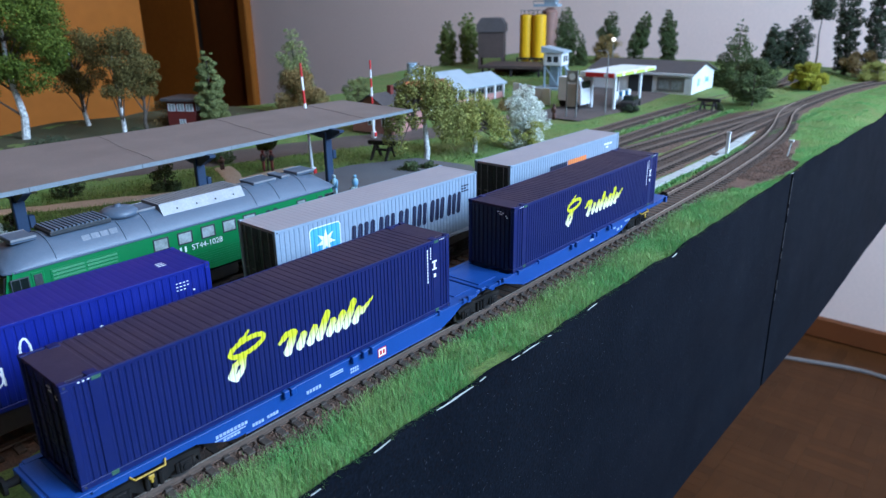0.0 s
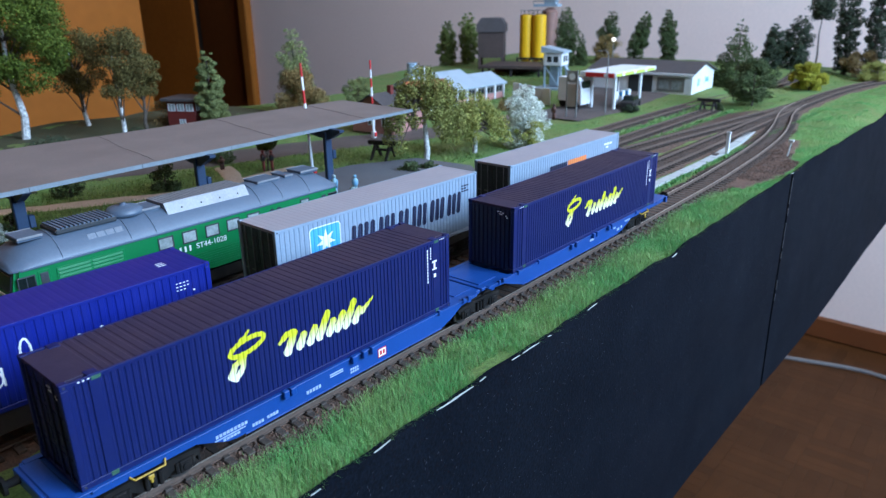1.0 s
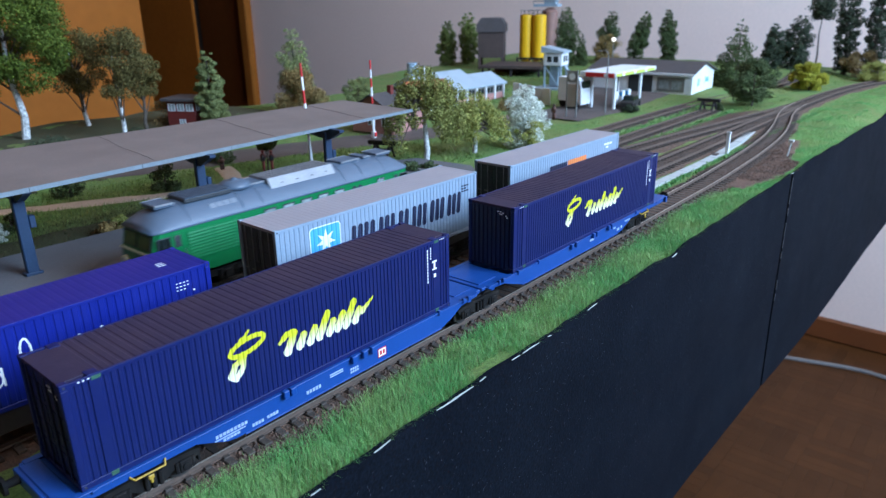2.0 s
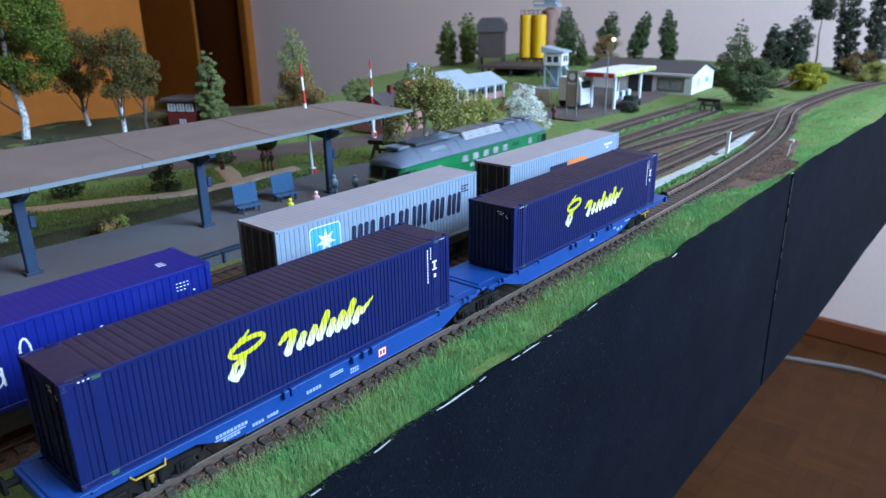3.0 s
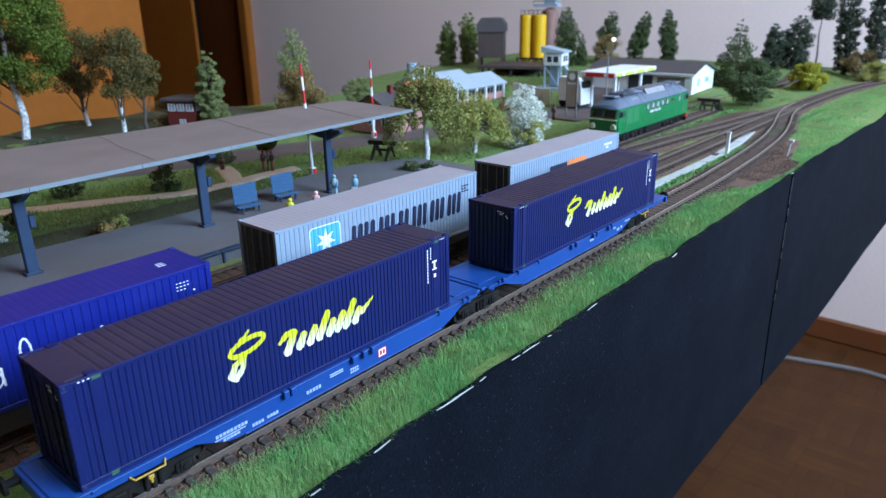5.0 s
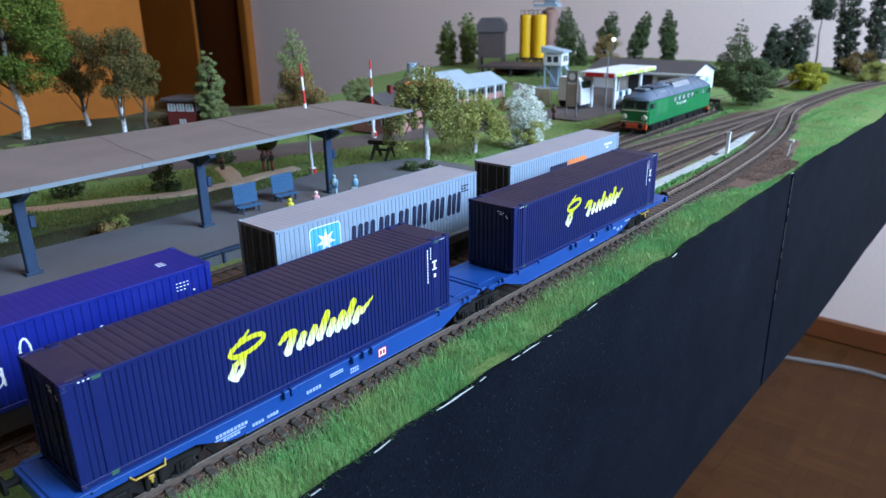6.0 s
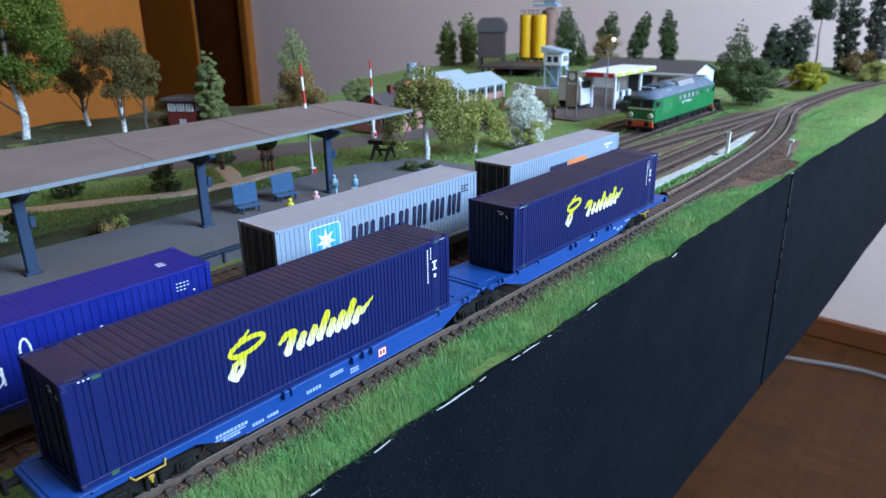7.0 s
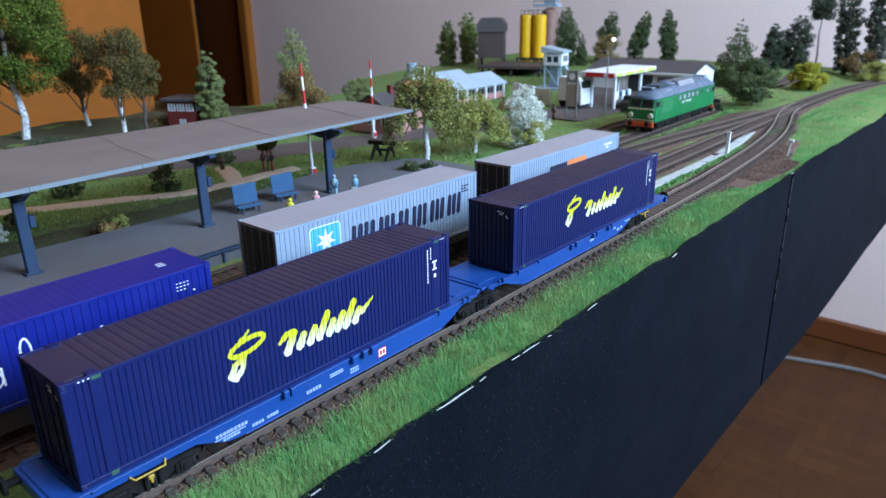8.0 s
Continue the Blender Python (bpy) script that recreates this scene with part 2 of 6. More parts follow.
def part(name, bm, mat, parent=None, label="", smooth=False, m=None):
    bmesh.ops.recalc_face_normals(bm, faces=bm.faces)
    me = bpy.data.meshes.new(name)
    for v in bm.verts:
        v.co *= MM
    bm.to_mesh(me)
    bm.free()
    finish(me, mat, smooth)
    return place(name, me, parent, label, m)


def place(name, me, parent=None, label="", m=None):
    ob = new(name, me)
    if parent:
        ob.parent = parent
    if m is not None:
        ob.matrix_basis = m
    return tagged(ob, label)


def cloud(name, verts, faces, mat, parent=None, smooth=False):
    me = bpy.data.meshes.new(name)
    me.from_pydata([tuple(v) for v in (np.asarray(verts) * MM).tolist()], [], [tuple(f) for f in np.asarray(faces).tolist()])
    finish(me, mat, smooth)
    return place(name, me, parent)


def thing(name, m, label, category, group=""):
    ob = new(name)
    ob.empty_display_size = 0.01
    ob.matrix_basis = m
    return tagged(ob, label, category, group)


def box(bm, x0, x1, y0, y1, z0, z1, bev=0.0, seg=1, m=None):
    mat = Matrix.Translation(((x0 + x1) / 2, (y0 + y1) / 2, (z0 + z1) / 2)) @ Matrix.Diagonal((abs(x1 - x0), abs(y1 - y0), abs(z1 - z0), 1))
    vs = bmesh.ops.create_cube(bm, size=1, matrix=(m @ mat) if m else mat)["verts"]
    if bev:
        es = {e for v in vs for e in v.link_edges}
        bmesh.ops.bevel(bm, geom=list(es), offset=bev, segments=seg, affect="EDGES", clamp_overlap=True)
    return bm


def tube(bm, p0, p1, r0, r1=None, seg=10):
    p0, p1 = Vector(p0), Vector(p1)
    d = p1 - p0
    m = Matrix.Translation((p0 + p1) / 2) @ d.to_track_quat("Z", "Y").to_matrix().to_4x4()
    bmesh.ops.create_cone(bm, cap_ends=True, segments=seg, radius1=r0, radius2=r0 if r1 is None else r1, depth=d.length, matrix=m)
    return bm


def bent(bm, pts, r, seg=8):
    for a, b in zip(pts, pts[1:]):
        tube(bm, a, b, r, r, seg)
    for p in pts[1:-1]:
        bmesh.ops.create_icosphere(bm, subdivisions=1, radius=r * 1.03, matrix=Matrix.Translation(p))
    return bm


def prism(bm, pts, a, b, plane="xz"):
    """An outline in one plane, pushed from a to b along the axis across it."""
    def v(p, h):
        return {"xz": (p[0], h, p[1]), "yz": (h, p[0], p[1]), "xy": (p[0], p[1], h)}[plane]
    lo, hi = [bm.verts.new(v(p, a)) for p in pts], [bm.verts.new(v(p, b)) for p in pts]
    n = len(pts)
    bm.faces.new(lo[::-1])
    bm.faces.new(hi)
    for i in range(n):
        bm.faces.new((lo[i], lo[(i + 1) % n], hi[(i + 1) % n], hi[i]))
    return bm


def lathe(bm, prof, cx=0.0, cy=0.0, seg=20):
    rings = [[bm.verts.new((cx + r * math.cos(2 * math.pi * k / seg), cy + r * math.sin(2 * math.pi * k / seg), z)) for k in range(seg)] for r, z in prof]
    for a, b in zip(rings, rings[1:]):
        for k in range(seg):
            bm.faces.new((a[k], a[(k + 1) % seg], b[(k + 1) % seg], b[k]))
    bm.faces.new(rings[0][::-1])
    bm.faces.new(rings[-1])
    return bm


def BM():
    return bmesh.new()


def smoothstep(a, b, x):
    t = min(1.0, max(0.0, (x - a) / (b - a)))
    return t * t * (3 - 2 * t)


def curve_points(ctrl, step):
    """A soft line through control points (x, y, z), cut into even steps: rows of x, y, z and heading."""
    c = [Vector(p) for p in ctrl]
    c = [2 * c[0] - c[1], *c, 2 * c[-1] - c[-2]]
    dense = []
    for i in range(1, len(c) - 2):
        for k in range(40):
            t = k / 40
            p0, p1, p2, p3 = c[i - 1:i + 3]
            dense.append(0.5 * ((2 * p1) + (p2 - p0) * t + (2 * p0 - 5 * p1 + 4 * p2 - p3) * t * t + (3 * p1 - p0 - 3 * p2 + p3) * t ** 3))
    dense.append(c[-2])
    out, need, run = [], 0.0, 0.0
    for a, b in zip(dense, dense[1:]):
        d = (b - a).length
        while d and need <= run + d:
            p = a.lerp(b, (need - run) / d)
            out.append((p.x, p.y, p.z, math.atan2(b.y - a.y, b.x - a.x)))
            need += step
        run += d
    return out


# ---- the room ----
FLOOR_Z, CEIL_Z = -758.0, 1750.0
X_BACK, X_FAR, Y_WIN, Y_LEFT = -2200.0, 1950.0, WIN_Y * 1000, 6100.0


def room():
    def slab(name, *dims, mat=WALL, label="pale painted plaster wall", cat="wall"):
        tagged(part(name, box(BM(), *dims), mat), label, cat, kind="structure")
    tagged(part("floor", box(BM(), X_BACK - 200, X_FAR + 200, Y_WIN - 300, Y_LEFT + 200, FLOOR_Z - 60, FLOOR_Z), PARQUET), "worn orange-brown oak parquet floor", "floor", kind="structure")
    tagged(part("ceiling", box(BM(), X_BACK - 200, X_FAR + 200, Y_WIN - 300, Y_LEFT + 200, CEIL_Z, CEIL_Z + 80), CEILING), "unseen warm-toned ceiling that bounces warm light down", "ceiling", kind="structure")
    slab("wall_east", X_FAR, X_FAR + 150, Y_WIN, Y_LEFT, FLOOR_Z, CEIL_Z)
    slab("wall_west", X_BACK - 150, X_BACK, Y_WIN, Y_LEFT, FLOOR_Z, CEIL_Z, mat=WARM_WALL, label="unseen warm-toned wall, coloured to steer bounced light")
    slab("wall_north", X_BACK, X_FAR, Y_LEFT, Y_LEFT + 150, FLOOR_Z, CEIL_Z, mat=WARM_WALL, label="unseen warm-toned wall, coloured to steer bounced light")
    x0, x1, z0, z1 = WIN_X0 * 1000, WIN_X1 * 1000, WIN_Z0 * 1000, WIN_Z1 * 1000
    bm = BM()
    for d in ((X_BACK, x0, FLOOR_Z, CEIL_Z), (x1, X_FAR, FLOOR_Z, CEIL_Z), (x0, x1, FLOOR_Z, z0), (x0, x1, z1, CEIL_Z)):
        box(bm, d[0], d[1], Y_WIN - 200, Y_WIN, d[2], d[3])
    tagged(part("wall_south", bm, WALL), "pale painted plaster wall with a window opening", "wall", kind="structure")
    win = tagged(new("window_1"), "wide white-framed window giving daylight", "window", kind="structure")
    win.matrix_basis = at(0, Y_WIN - 150, 0)
    bm = BM()
    for a, b, c, d in ((x0, x1, z0, z0 + 50), (x0, x1, z1 - 50, z1), (x0, x0 + 50, z0 + 50, z1 - 50), (x1 - 50, x1, z0 + 50, z1 - 50), ((x0 + x1) / 2 - 35, (x0 + x1) / 2 + 35, z0 + 50, z1 - 50)):
        box(bm, a, b, -25, 25, c, d, 4)
    part("window_frame", bm, WHITE_WALL, win)
    mid = (x0 + x1) / 2
    for a, b in ((x0 + 50, mid - 35), (mid + 35, x1 - 50)):
        pane = part("pane", box(BM(), a, b, -4, 4, z0 + 50, z1 - 50), CLEAR, win)
        pane.visible_shadow = False
    tagged(part("baseboard", box(BM(), X_FAR - 18, X_FAR - 0.5, Y_WIN + 10, 2560, FLOOR_Z, FLOOR_Z + 62, 5), SKIRTING), "dark red-brown wooden skirting board", "skirting", kind="structure")

    # the dark door in its veneered frame
    door = tagged(new("door_1"), "dark brown veneered door in an orange-brown frame", "door", kind="structure")
    door.matrix_basis = at(X_FAR, 0, FLOOR_Z)
    bm = BM()
    box(bm, -38, -0.5, 2640, 2700, 0, 2150, 6)
    part("door_frame", bm, WOOD, door, "orange-brown veneered casing")
    bm = BM()
    box(bm, -38, -0.5, 2703, 3800, 2060, 2150, 6)
    part("lintel", bm, WOOD, door)
    part("door_leaf", box(BM(), -25, -0.5, 3105, 3800, 4, 2056, 3), MID_WOOD, door)
    part("side_panel", box(BM(), -16, -0.5, 2703, 3060, 4, 2056, 3), DARK_WOOD, door)
    part("door_gap", box(BM(), -10, -0.5, 3061, 3104, 4, 2056), SOOT, door)
    part("door_handle", bent(BM(), [(-25, 3150, 1020), (-60, 3150, 1020), (-60, 3260, 1020)], 9), SILVER, door)

    # a tall wardrobe on the far side of the layout, its doors towards the window
    w = thing("wardrobe", at(1038, 1900, FLOOR_Z), "tall orange-brown veneered wardrobe with plain doors", "wardrobe")
    part("carcass", box(BM(), -2200, 0, 24, 600, 60, 2350, 4), WOOD, w)
    part("plinth", box(BM(), -2190, -10, 40, 590, 0, 60, 2), DARK_WOOD, w)
    for k in range(4):
        x0 = -2196 + 549 * k
        d = part("wardrobe_door", box(BM(), x0, x0 + 545, 0, 23, 66, 2344, 4), WOOD, w)
        kx = x0 + (490 if k % 2 == 0 else 55)
        part("knob", tube(BM(), (kx, 0, 1050), (kx, -24, 1050), 11, 14, 14), SILVER, d)
    cable = thing("floor_cable", at(0, 0, FLOOR_Z), "grey cable lying across the parquet floor", "cable")
    pts = [(p[0], p[1], p[2]) for p in curve_points([(1500, 900, 6), (1690, 420, 6), (1752, 165, 6), (1789, 35, 6), (1790, -60, 6), (1740, -400, 6), (1690, -800, 6)], 30)]
    part("sheath", bent(BM(), pts, 6, 8), CABLE, cable)


CLEAR = glass_material("clear_window_glass", (0.95, 0.97, 0.97), 0.0)
room()

# ---- the baseboard, its dark fascia and the ground ----
X0, X1, Y0 = -420.0, 1560.0, -44.0


def back_edge(x):
    return 760.0 + 140.0 * smoothstep(800, 950, x)


def ground_z(x, y):
    """Height of the scenery: railway level in front, lower behind, with soft banks."""
    z = -4.2 - 9.0 * smoothstep(88, 128, y) * (1 - smoothstep(900, 1150, x))
    z += 11 * smoothstep(540, 690, y) * (1 - smoothstep(480, 620, x)) * (0.75 + 0.5 * noise.noise((x / 110, y / 90, 3)))
    z += 9 * smoothstep(1180, 1450, x) * smoothstep(60, 200, y)
    z += 5 * smoothstep(700, 900, x) * (1 - smoothstep(-10, 25, y)) * (0.6 + noise.noise((x / 60, y / 35, 8)))
    z += 1.6 * noise.noise((x / 45, y / 45, 0)) + 0.7 * noise.noise((x / 12, y / 12, 5))
    brim = 1 - smoothstep(-44, -24, y)
    return z * (1 - brim) + (fascia_top(x) - 0.7) * brim


def grid(name, xs, ys, height, mat, label, category, kind="structure", parent=None, skirt=0.0):
    """A sheet over a plan: rows along x, columns given per row as a function of x."""
    verts, faces = [], []
    n = 0
    for x in xs:
        row = ys(x)
        n = len(row)
        verts += [(x, y, height(x, y)) for y in row]
    for i in range(len(xs) - 1):
        for j in range(n - 1):
            a = i * n + j
            faces.append((a, a + n, a + n + 1, a + 1))
    ob = cloud(name, verts, faces, mat, parent, smooth=True)
    return tagged(ob, label, category, kind=kind)


def ground():
    xs = list(np.linspace(X0, X1, 260))
    grid("ground", xs, lambda x: list(np.linspace(Y0, back_edge(x), 130)), ground_z, TURF, "uneven green and dry model turf", "ground")
    base = thing("layout_baseboard", at(0, 0, FLOOR_Z), "plain wooden baseboard on square trestle legs", "table")
    prof = [(X0, Y0 + 1), (X1, Y0 + 1), (X1, 895), (950, 895), (800, 755), (X0, 755)]
    part("board", prism(BM(), prof, 720, 738, "xy"), SKIRTING, base)
    for x in (-340, 560, 1330):
        for y in (330, 700):
            part("leg", box(BM(), x - 25, x + 25, y - 25, y + 25, 0, 720, 2), SKIRTING, base)


def fascia_top(x):
    top = -1.3 + 1.5 * noise.noise((x / 38, 1.3, 0)) + 0.9 * noise.noise((x / 11, 4.3, 0)) - 2.6 * math.exp(-((x - 323) / 16) ** 2)
    return top - 6.0 * smoothstep(600, 1000, x) + 2.0 * smoothstep(700, 900, x) * noise.noise((x / 70, 7.7, 0))


def fascia_foot(x):
    return -208 - 10 * math.exp(-((x - 780) / 190) ** 2) + 1.2 * noise.noise((x / 60, 2, 2))


def fascia(xa, xb, lean, label):
    bm = BM()
    xs = np.arange(xa, xb + 0.1, 6.0)
    rows = []
    for i, x in enumerate(xs):
        x = min(x, xb)
        top, foot = fascia_top(x), fascia_foot(x)
        r = []
        for z, y in ((top, -44.3), (top - 0.2, -46.3), (-60, -46.2 + 0.5 * noise.noise((x / 90, 0, 1))), (-140, -46.2 + 0.7 * noise.noise((x / 90, 5, 1))), (foot, -46.4), (foot, -43.8)):
            r.append(bm.verts.new((x + lean * (z + 10), y, z)))
        rows.append(r)
    for a, b in zip(rows, rows[1:]):
        for k in range(6):
            bm.faces.new((a[k], b[k], b[(k + 1) % 6], a[(k + 1) % 6]))
    bm.faces.new(rows[0])
    bm.faces.new(rows[-1][::-1])
    tagged(part("fascia_panel", bm, FASCIA), label, "fascia", "layout fascia panels", "structure")


ground()
SEAM = 575.0
fascia(X0, SEAM - 0.25, -0.03, "navy-black card fascia with a torn upper edge")
fascia(SEAM + 0.25, X1 + 20, -0.03, "navy-black card fascia butted at an open seam")


# ---- tracks ----
TRACKS = {
    "main": [(-420, 0, 0), (0, 0, 0), (440, 0, 0), (560, 3, 0), (650, 8, 0), (740, 17, 0), (820, 31, 0), (900, 48, 0), (960, 55.5, 0), (1012, 57, 0)],
    "loop": [(-420, 66, 0), (0, 62, 0), (500, 57, 0), (900, 57, 0), (1012, 57, 0), (1157, 52, 0), (1290, 37, 0), (1400, 8, 0), (1470, -30, 0)],
    "spare": [(380, 112, -3), (480, 109, -2), (600, 104, 0), (775, 84, 0), (925, 66, 0), (985, 60, 0)],
    "platform": [(-420, 148.8, -9.5), (0, 152.5, -9.5), (500, 157, -9.5), (955, 161, -9.5)],
    "back": [(560, 205, -9.5), (780, 206, -9.5), (1000, 196, -8), (1150, 165, -3), (1280, 150, 2), (1420, 172, 5), (1540, 230, 6)],
}
SLEEPER_LABEL = "brown model railway track on ballast"


def rail_part(pts, side, track, head):
    prof = [(-1.1, -2.1), (1.1, -2.1), (1.1, -1.75), (0.28, -1.5), (0.28, -0.55), (0.5, -0.4), (0.5, -0.06), (0.4, 0), (-0.4, 0), (-0.5, -0.06), (-0.5, -0.4), (-0.28, -0.55), (-0.28, -1.5), (-1.1, -1.75)]
    bm = BM()
    rows = []
    for x, y, z, h in pts:
        nx, ny = -math.sin(h), math.cos(h)
        rows.append([bm.verts.new((x + nx * (side + u), y + ny * (side + u), z + w)) for u, w in prof])
    n = len(prof)
    for a, b in zip(rows, rows[1:]):
        for k in range(n):
            f = bm.faces.new((a[k], b[k], b[(k + 1) % n], a[(k + 1) % n]))
            f.material_index = 1 if k == 7 else 0
    bm.faces.new(rows[0][::-1])
    bm.faces.new(rows[-1])
    ob = part("rail", bm, RAIL, track)
    ob.data.materials.append(head)


def sleeper_mesh():
    bm = BM()
    box(bm, -1.5, 1.5, -14.5, 14.5, -3.9, -2.15, 0.25)
    for s in (-8.25, 8.25):
        for k in (-1.75, 1.75):
            box(bm, -1.1, 1.1, s + k - 0.55, s + k + 0.55, -2.2, -1.35)
    for v in bm.verts:
        v.co *= MM
    me = bpy.data.meshes.new("sleeper")
    bm.to_mesh(me)
    bm.free()
    finish(me, SLEEPER, False)
    return me


def ballast_bed(pts, wide):
    verts, faces = [], []
    cols = np.linspace(-wide, wide, 15)
    for i, (x, y, z, h) in enumerate(pts):
        nx, ny = -math.sin(h), math.cos(h)
        for u in cols:
            drop = 2.2 * smoothstep(14, wide, abs(u)) - 0.55 * (1 - smoothstep(5.5, 7, abs(u)))
            e = 1.5 * noise.noise((x / 14, y / 9 + u, 1)) if abs(u) > wide - 1 else 0
            p = (x + nx * (u + e), y + ny * (u + e))
            verts.append((*p, z - 3.0 - drop + 0.35 * noise.noise((p[0] / 3.1, p[1] / 3.1, 2))))
    n = len(cols)
    for i in range(len(pts) - 1):
        for j in range(n - 1):
            a = i * n + j
            faces.append((a, a + n, a + n + 1, a + 1))
    return verts, faces


def tracks():
    sl = sleeper_mesh()
    for key, ctrl in TRACKS.items():
        track = tagged(new("track"), "brown steel rails on dark sleepers in brown ballast", "railway track", "railway tracks", "structure")
        pts = curve_points(ctrl, 8.0)
        for s in (-8.25, 8.25):
            rail_part(pts, s, track, RAIL_TOP if key == "main" else RAIL_DULL)
        cloud("ballast", *ballast_bed(pts, 23 if key in ("main", "loop", "spare") else 19), BALLAST, track, smooth=True)
        ties = curve_points(ctrl, 6.95)
        for k, (x, y, z, h) in enumerate(ties):
            if key == "main" and y > 50 or key == "spare" and x > 900:
                continue
            place("sleeper", sl, track, m=at(x, y, z, math.degrees(h) + random.uniform(-0.8, 0.8)))


tracks()


# ---- containers ----
def corrugation(x, pitch, depth):
    """Depth, inwards, of a trapezoid-rib wall at x."""
    t = (x / pitch) % 1.0
    if t < 0.56:
        return 0.0
    if t < 0.66:
        return depth * (t - 0.56) / 0.10
    if t < 0.90:
        return depth
    return depth * (1 - (t - 0.90) / 0.10)


def rib_sheet(u0, u1, v0, v1, pitch, depth, point, thick=0.6):
    """A ribbed sheet; point(u, v, d) says where it lies, d millimetres inwards."""
    us = [u0]
    k = math.floor(u0 / pitch)
    while k * pitch < u1:
        for f in (0.0, 0.56, 0.66, 0.90):
            u = (k + f) * pitch
            if u0 < u < u1:
                us.append(u)
        k += 1
    us.append(u1)
    bm = BM()
    rows = [[bm.verts.new(point(u, v, d + corrugation(u, pitch, depth))) for v, d in ((v0, 0), (v1, 0), (v1, thick), (v0, thick))] for u in us]
    for a, b in zip(rows, rows[1:]):
        for j in range(4):
            bm.faces.new((a[j], b[j], b[(j + 1) % 4], a[(j + 1) % 4]))
    bm.faces.new(rows[0][::-1])
    bm.faces.new(rows[-1])
    return bm


def container(m, L, W, H, wall, roof, end, label, pitch=1.95, posts=(), ribbed_end=True, roof_depth=0.17, plate=2.2, roof_pitch=3.05, rod=None):
    """Long along x from 0 to L, its foot at z 0. The end at x = 0 is a rib wall or a pair of doors with rods."""
    c = thing("shipping_container", m, label, "container", "shipping containers")
    h = W / 2
    for s in (-1, 1):
        part("side_wall", rib_sheet(2.2, L - 2.2, 1.9, H - 1.4, pitch, 0.25, lambda u, v, d, s=s: (u, s * (h - 0.25 - d), v)), wall, c)
        part("bottom_rail", box(BM(), 2, L - 2, s * (h - 1.4), s * h, 0.1, 1.9, 0.15), wall, c)
        part("top_rail", box(BM(), 2, L - 2, s * (h - 1.0), s * (h - 0.05), H - 1.4, H - 0.15, 0.12), wall, c)
        for x in (0, L):
            sx = 1 if x == 0 else -1
            part("corner_post", box(BM(), x + sx * 0.05, x + sx * 2.2, s * (h - 2.0), s * h, 2.0, H - 1.9, 0.2), wall, c)
            for z in (0, H - 1.9):
                bm = box(BM(), x, x + sx * 2.3, s * (h - 2.1), s * (h + 0.06), z, z + 1.95 + (0.08 if z else 0), 0.18)
                cc = part("corner_casting", bm, wall, c)
                part("casting_hole", box(BM(), x + sx * 0.7, x + sx * 1.6, s * (h - 0.3), s * (h + 0.09), z + 0.55, z + 1.4, 0.15), DOOR_DARK, cc)
        for x in posts:
            part("lifting_post", box(BM(), x - 1.5, x + 1.5, s * (h - 0.9), s * (h - 0.12), 1.9, H - 1.4, 0.1), wall, c)
            part("lifting_plate", box(BM(), x - 1.6, x + 1.6, s * (h - 3.4), s * (h - 0.1), H - 0.5, H + 0.1, 0.1), wall, c)
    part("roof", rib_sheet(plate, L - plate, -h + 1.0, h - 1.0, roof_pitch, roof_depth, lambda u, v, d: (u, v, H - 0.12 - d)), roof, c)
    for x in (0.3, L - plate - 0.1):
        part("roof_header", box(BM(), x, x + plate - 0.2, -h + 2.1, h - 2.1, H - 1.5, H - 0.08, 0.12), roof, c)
    part("floor_pan", box(BM(), 1.5, L - 1.5, -h + 1.5, h - 1.5, 0.5, 1.4), end, c)
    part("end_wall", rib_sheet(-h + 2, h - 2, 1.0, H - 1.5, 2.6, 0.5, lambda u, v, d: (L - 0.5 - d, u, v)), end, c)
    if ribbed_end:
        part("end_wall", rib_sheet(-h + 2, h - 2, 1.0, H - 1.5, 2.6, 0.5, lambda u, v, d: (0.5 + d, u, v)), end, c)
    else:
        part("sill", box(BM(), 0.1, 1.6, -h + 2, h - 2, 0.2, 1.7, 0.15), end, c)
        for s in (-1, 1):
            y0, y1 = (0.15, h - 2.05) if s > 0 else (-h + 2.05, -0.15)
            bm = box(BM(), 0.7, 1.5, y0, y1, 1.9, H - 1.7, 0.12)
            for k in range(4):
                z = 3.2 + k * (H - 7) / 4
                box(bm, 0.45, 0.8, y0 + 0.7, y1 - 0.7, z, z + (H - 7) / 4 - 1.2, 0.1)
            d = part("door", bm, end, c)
            for k in (0.28, 0.72):
                y = y0 + (y1 - y0) * k
                part("lock_rod", tube(BM(), (0.15, y, 0.8), (0.15, y, H - 0.9), 0.3, 0.3, 6), rod or ROD, d)
                part("rod_handle", box(BM(), -0.15, 0.1, y - 0.3, y + 2.3, 11.5, 12.1, 0.1), rod or ROD, d)
    return c


